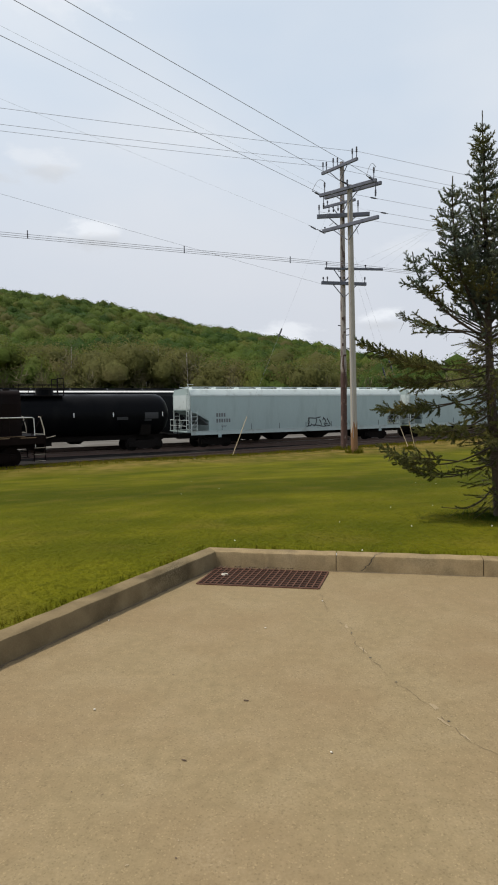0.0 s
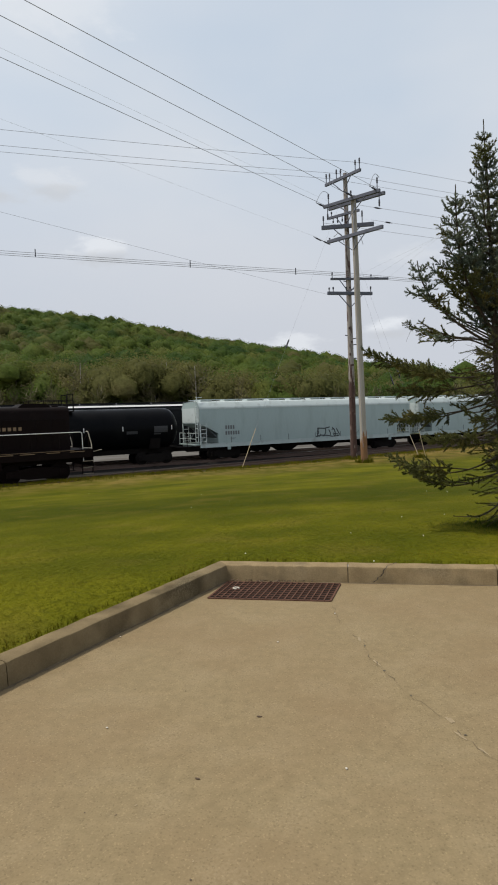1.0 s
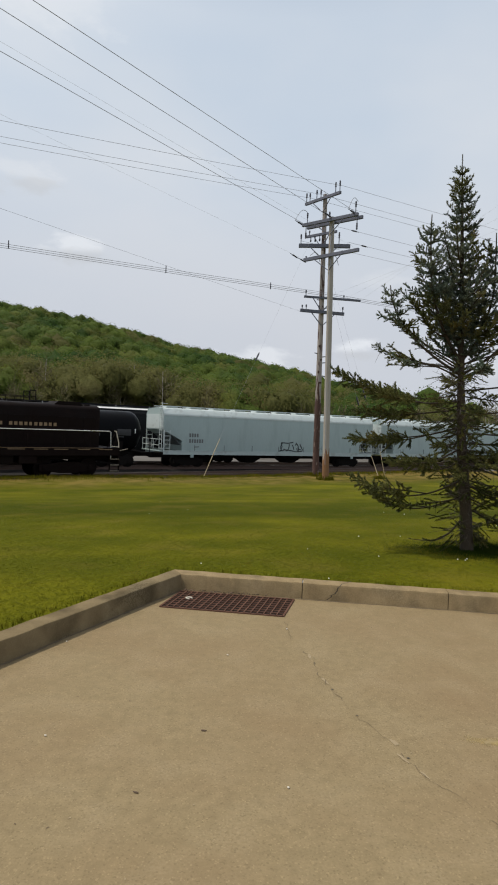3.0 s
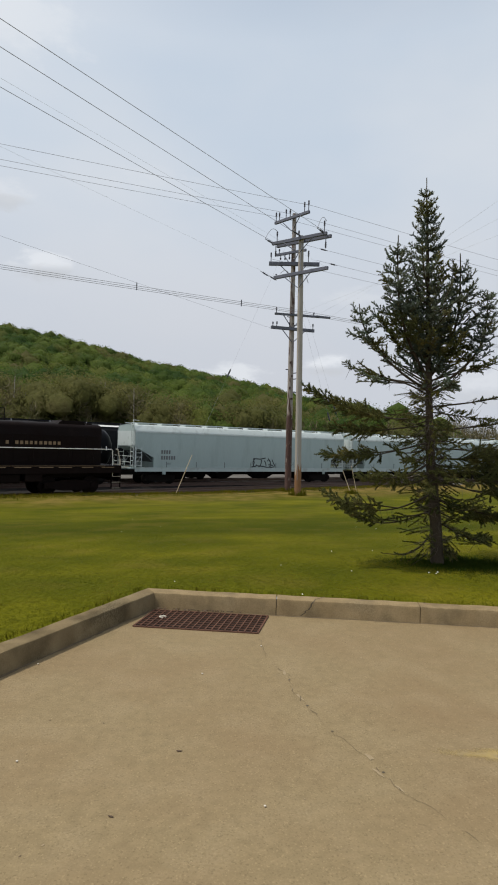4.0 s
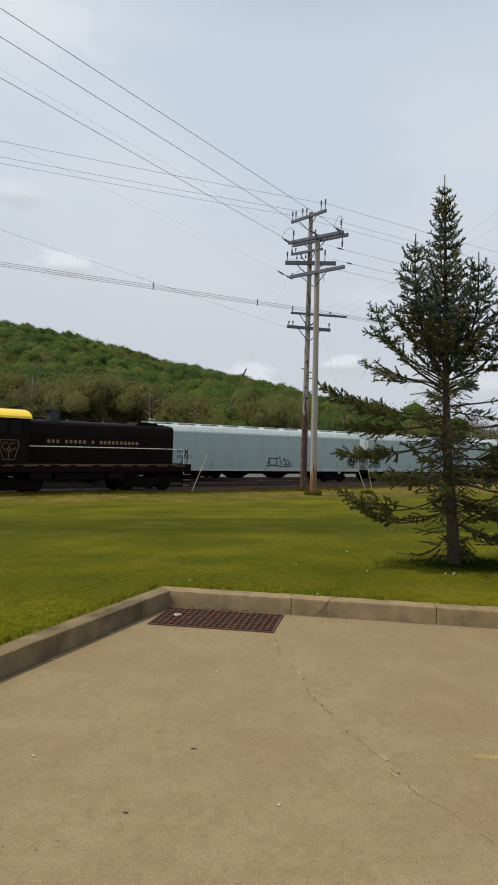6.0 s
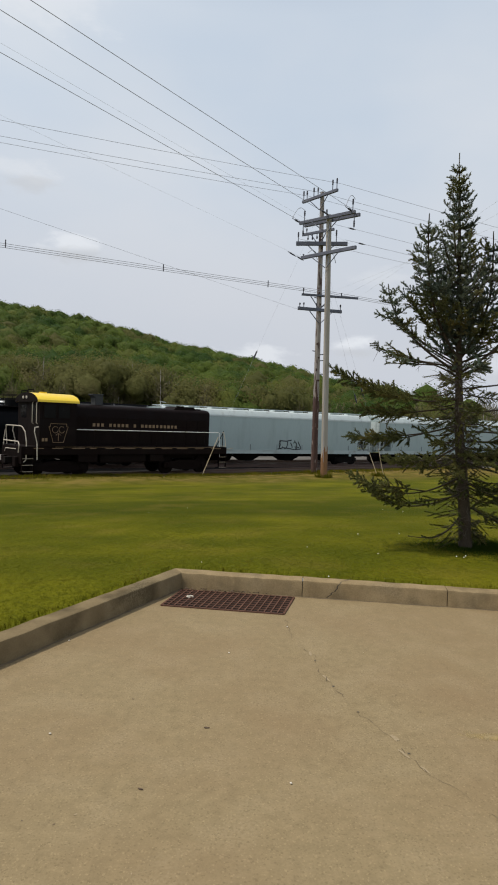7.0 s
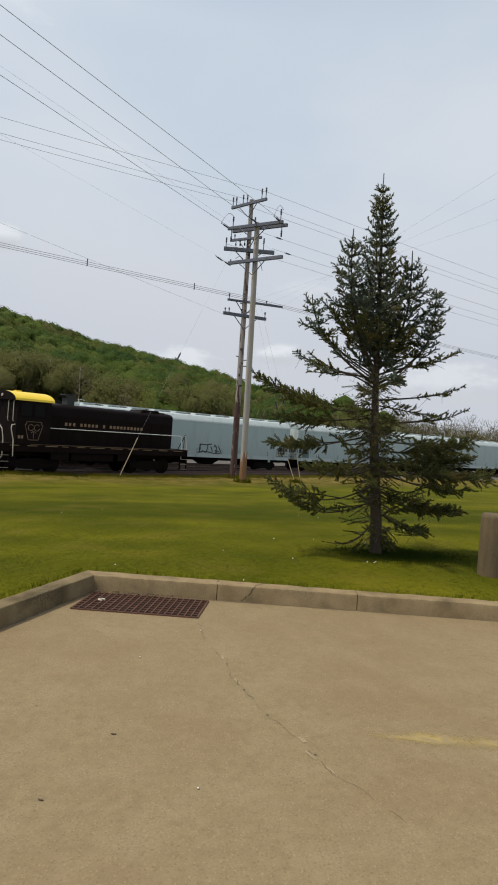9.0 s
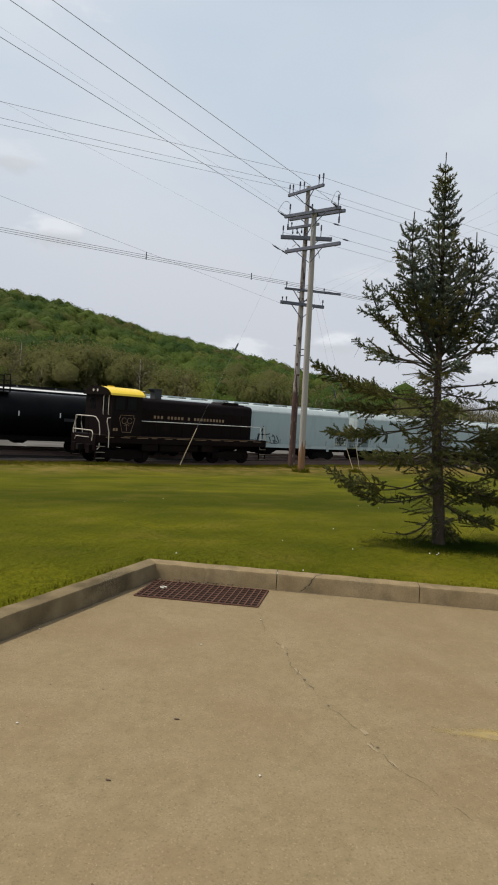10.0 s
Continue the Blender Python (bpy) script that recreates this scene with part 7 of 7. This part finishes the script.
# ---- lawn blades, weeds and flowers ----
def build_grass():
    rng = random.Random(8)
    verts, faces = [], []

    def blade(x, y, z, h, w, lean):
        a = rng.uniform(-1.45, 1.45)            # wound to face the lot
        dx, dy = math.cos(a) * w, math.sin(a) * w
        b = rng.uniform(0, 6.283)
        lx, ly = math.cos(b) * lean, math.sin(b) * lean
        i = len(verts)
        if h < 0.03:
            verts.extend(((x - dx, y - dy, z - 0.006), (x + dx, y + dy, z - 0.006), (x + lx, y + ly, z + h)))
            faces.append((i, i + 1, i + 2))
            return
        verts.extend(((x - dx, y - dy, z - 0.01), (x + dx, y + dy, z - 0.01), (x + lx * 0.4 + dx * 0.7, y + ly * 0.4 + dy * 0.7, z + h * 0.6), (x + lx * 0.4 - dx * 0.7, y + ly * 0.4 - dy * 0.7, z + h * 0.6), (x + lx, y + ly, z + h)))
        faces.append((i, i + 1, i + 2, i + 3))
        faces.append((i + 3, i + 2, i + 4))

    back = CORNER + OUT_R * (KERB_W + 0.01)
    back_l = CORNER + OUT_L * (KERB_W + 0.01)
    count = 0
    while count < 150000:
        far = 3.2 + 19 * rng.random() ** 2.0
        a = radians(rng.uniform(-32, 42))
        x, y = far * math.sin(a), far * math.cos(a)
        p = Vector((x, y))
        d_r, d_l = (p - back).dot(OUT_R), (p - back_l).dot(OUT_L)
        if d_r < 0 and d_l < 0:
            continue
        edge = max(d_r, d_l)
        h = rng.uniform(0.006, 0.017) * (1 if far < 12 else max(0.4, 1 - (far - 12) / 14)) + (0.035 * rng.random() if edge < 0.07 else 0)
        blade(x, y, land(x, y), h, 0.0022 + 0.00018 * far, rng.uniform(0.005, 0.03))
        count += 1
    for cx, cy, rr, n in ((6.46, 37.2, 0.6, 500), (6.3, 40.2, 0.6, 400), (10.45, 39.55, 0.5, 250)):   # rough growth at the poles
        for _ in range(n):
            a, r = rng.uniform(0, 6.283), rr * rng.random()
            x, y = cx + r * math.cos(a), cy + r * math.sin(a)
            blade(x, y, land(x, y), rng.uniform(0.12, 0.35), 0.012, rng.uniform(0.02, 0.12))
    for _ in range(14000):                   # unmown strip along the track
        s, off = rng.uniform(-20, 28), 1.75 + abs(rng.gauss(0, 0.9))
        p = LEAD_P + LEAD_ALONG * s + LEAD_NEAR * off
        blade(p.x, p.y, land(p.x, p.y), rng.uniform(0.04, 0.15) * (1 + 0.8 * noise.noise((s * 0.6, off, 0))), 0.012, rng.uniform(0.02, 0.1))
    lawn = (list(verts), list(faces))
    verts.clear()
    faces.clear()
    for _ in range(15000):                 # longer, deeper green growth round the spruce's foot, darkened for the shade there
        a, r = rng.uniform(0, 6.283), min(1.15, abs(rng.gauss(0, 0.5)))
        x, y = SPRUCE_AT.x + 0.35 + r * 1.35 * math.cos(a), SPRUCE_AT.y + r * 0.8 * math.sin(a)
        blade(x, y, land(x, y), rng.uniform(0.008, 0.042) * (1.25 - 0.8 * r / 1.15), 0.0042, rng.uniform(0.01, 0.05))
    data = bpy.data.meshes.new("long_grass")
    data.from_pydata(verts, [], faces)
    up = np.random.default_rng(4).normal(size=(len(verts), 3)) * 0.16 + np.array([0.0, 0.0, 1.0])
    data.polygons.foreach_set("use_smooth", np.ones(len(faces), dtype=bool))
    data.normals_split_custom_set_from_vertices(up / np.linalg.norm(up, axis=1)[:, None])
    data.materials.append(DEEP_SHADE_GRASS)
    tagged(new("long_grass", data), "longer deep green grass round the spruce's foot, darkened for its shade", "grass", kind="stuff")
    verts, faces = lawn
    data = bpy.data.meshes.new("grass")
    data.from_pydata(verts, [], faces)
    data.polygons.foreach_set("use_smooth", np.ones(len(faces), dtype=bool))
    up = np.random.default_rng(3).normal(size=(len(verts), 3)) * 0.16 + np.array([0.0, 0.0, 1.0])
    data.normals_split_custom_set_from_vertices(up / np.linalg.norm(up, axis=1)[:, None])
    data.materials.append(BLADE)
    tagged(new("grass", data), "short yellow-green mown grass blades", "grass", kind="stuff")
    bm = fresh()
    spots = []
    while len(spots) < 13:
        far = rng.uniform(5.0, 26)
        a = radians(rng.uniform(-28, 34))
        x, y = far * math.sin(a), far * math.cos(a)
        p = Vector((x, y))
        if max((p - back).dot(OUT_R), (p - back_l).dot(OUT_L)) > 0.08:
            spots.append((x, y))
    spots += [(1.05, 5.62), (2.75, 6.62), (2.68, 6.66), (2.8, 6.7), (1.8, 6.7)]
    for x, y in spots:
        z, r = land(x, y) + 0.03, rng.uniform(0.005, 0.011)
        c = bm.verts.new((x, y, z + 0.012))
        ring = [bm.verts.new((x + r * math.cos(k * 1.047), y + r * math.sin(k * 1.047), z + rng.uniform(-0.004, 0.006))) for k in range(6)]
        for k in range(6):
            bm.faces.new((c, ring[k], ring[(k + 1) % 6]))
    tagged(part("white_flowers", bm, PETAL), "tiny white flower heads scattered in the lawn", "flowers", kind="stuff")


build_grass()


# ---- what moves: the locomotive rolls to the right, its wheels turn ----
ROLL = ((0.0, -15.37), (0.5, -14.42), (1.0, -13.46), (1.5, -12.52), (2.0, -11.49), (2.5, -10.53), (3.0, -9.73), (4.5, -6.88), (5.0, -5.95), (5.5, -5.09), (7.0, -2.31), (7.5, -1.44), (8.0, -0.62), (8.5, 0.23), (9.0, 1.10), (9.5, 2.01), (10.0, 2.93))


def rolled(t):
    for (a, s), (b, q) in zip(ROLL, ROLL[1:]):
        if t <= b:
            return s + (q - s) * (t - a) / (b - a)
    return ROLL[-1][1]


def motions():
    walk(LOCOMOTIVE, [(t, lead_pose(s)) for t, s in ROLL])
    for wheel, x in WHEELS:
        rows = []
        for k in range(51):
            t = k * 0.2
            rows.append((t, pose(x, 0, 0.50, 0, math.degrees((rolled(t) - ROLL[0][1]) / 0.50), 0)))
        walk(wheel, rows)


motions()
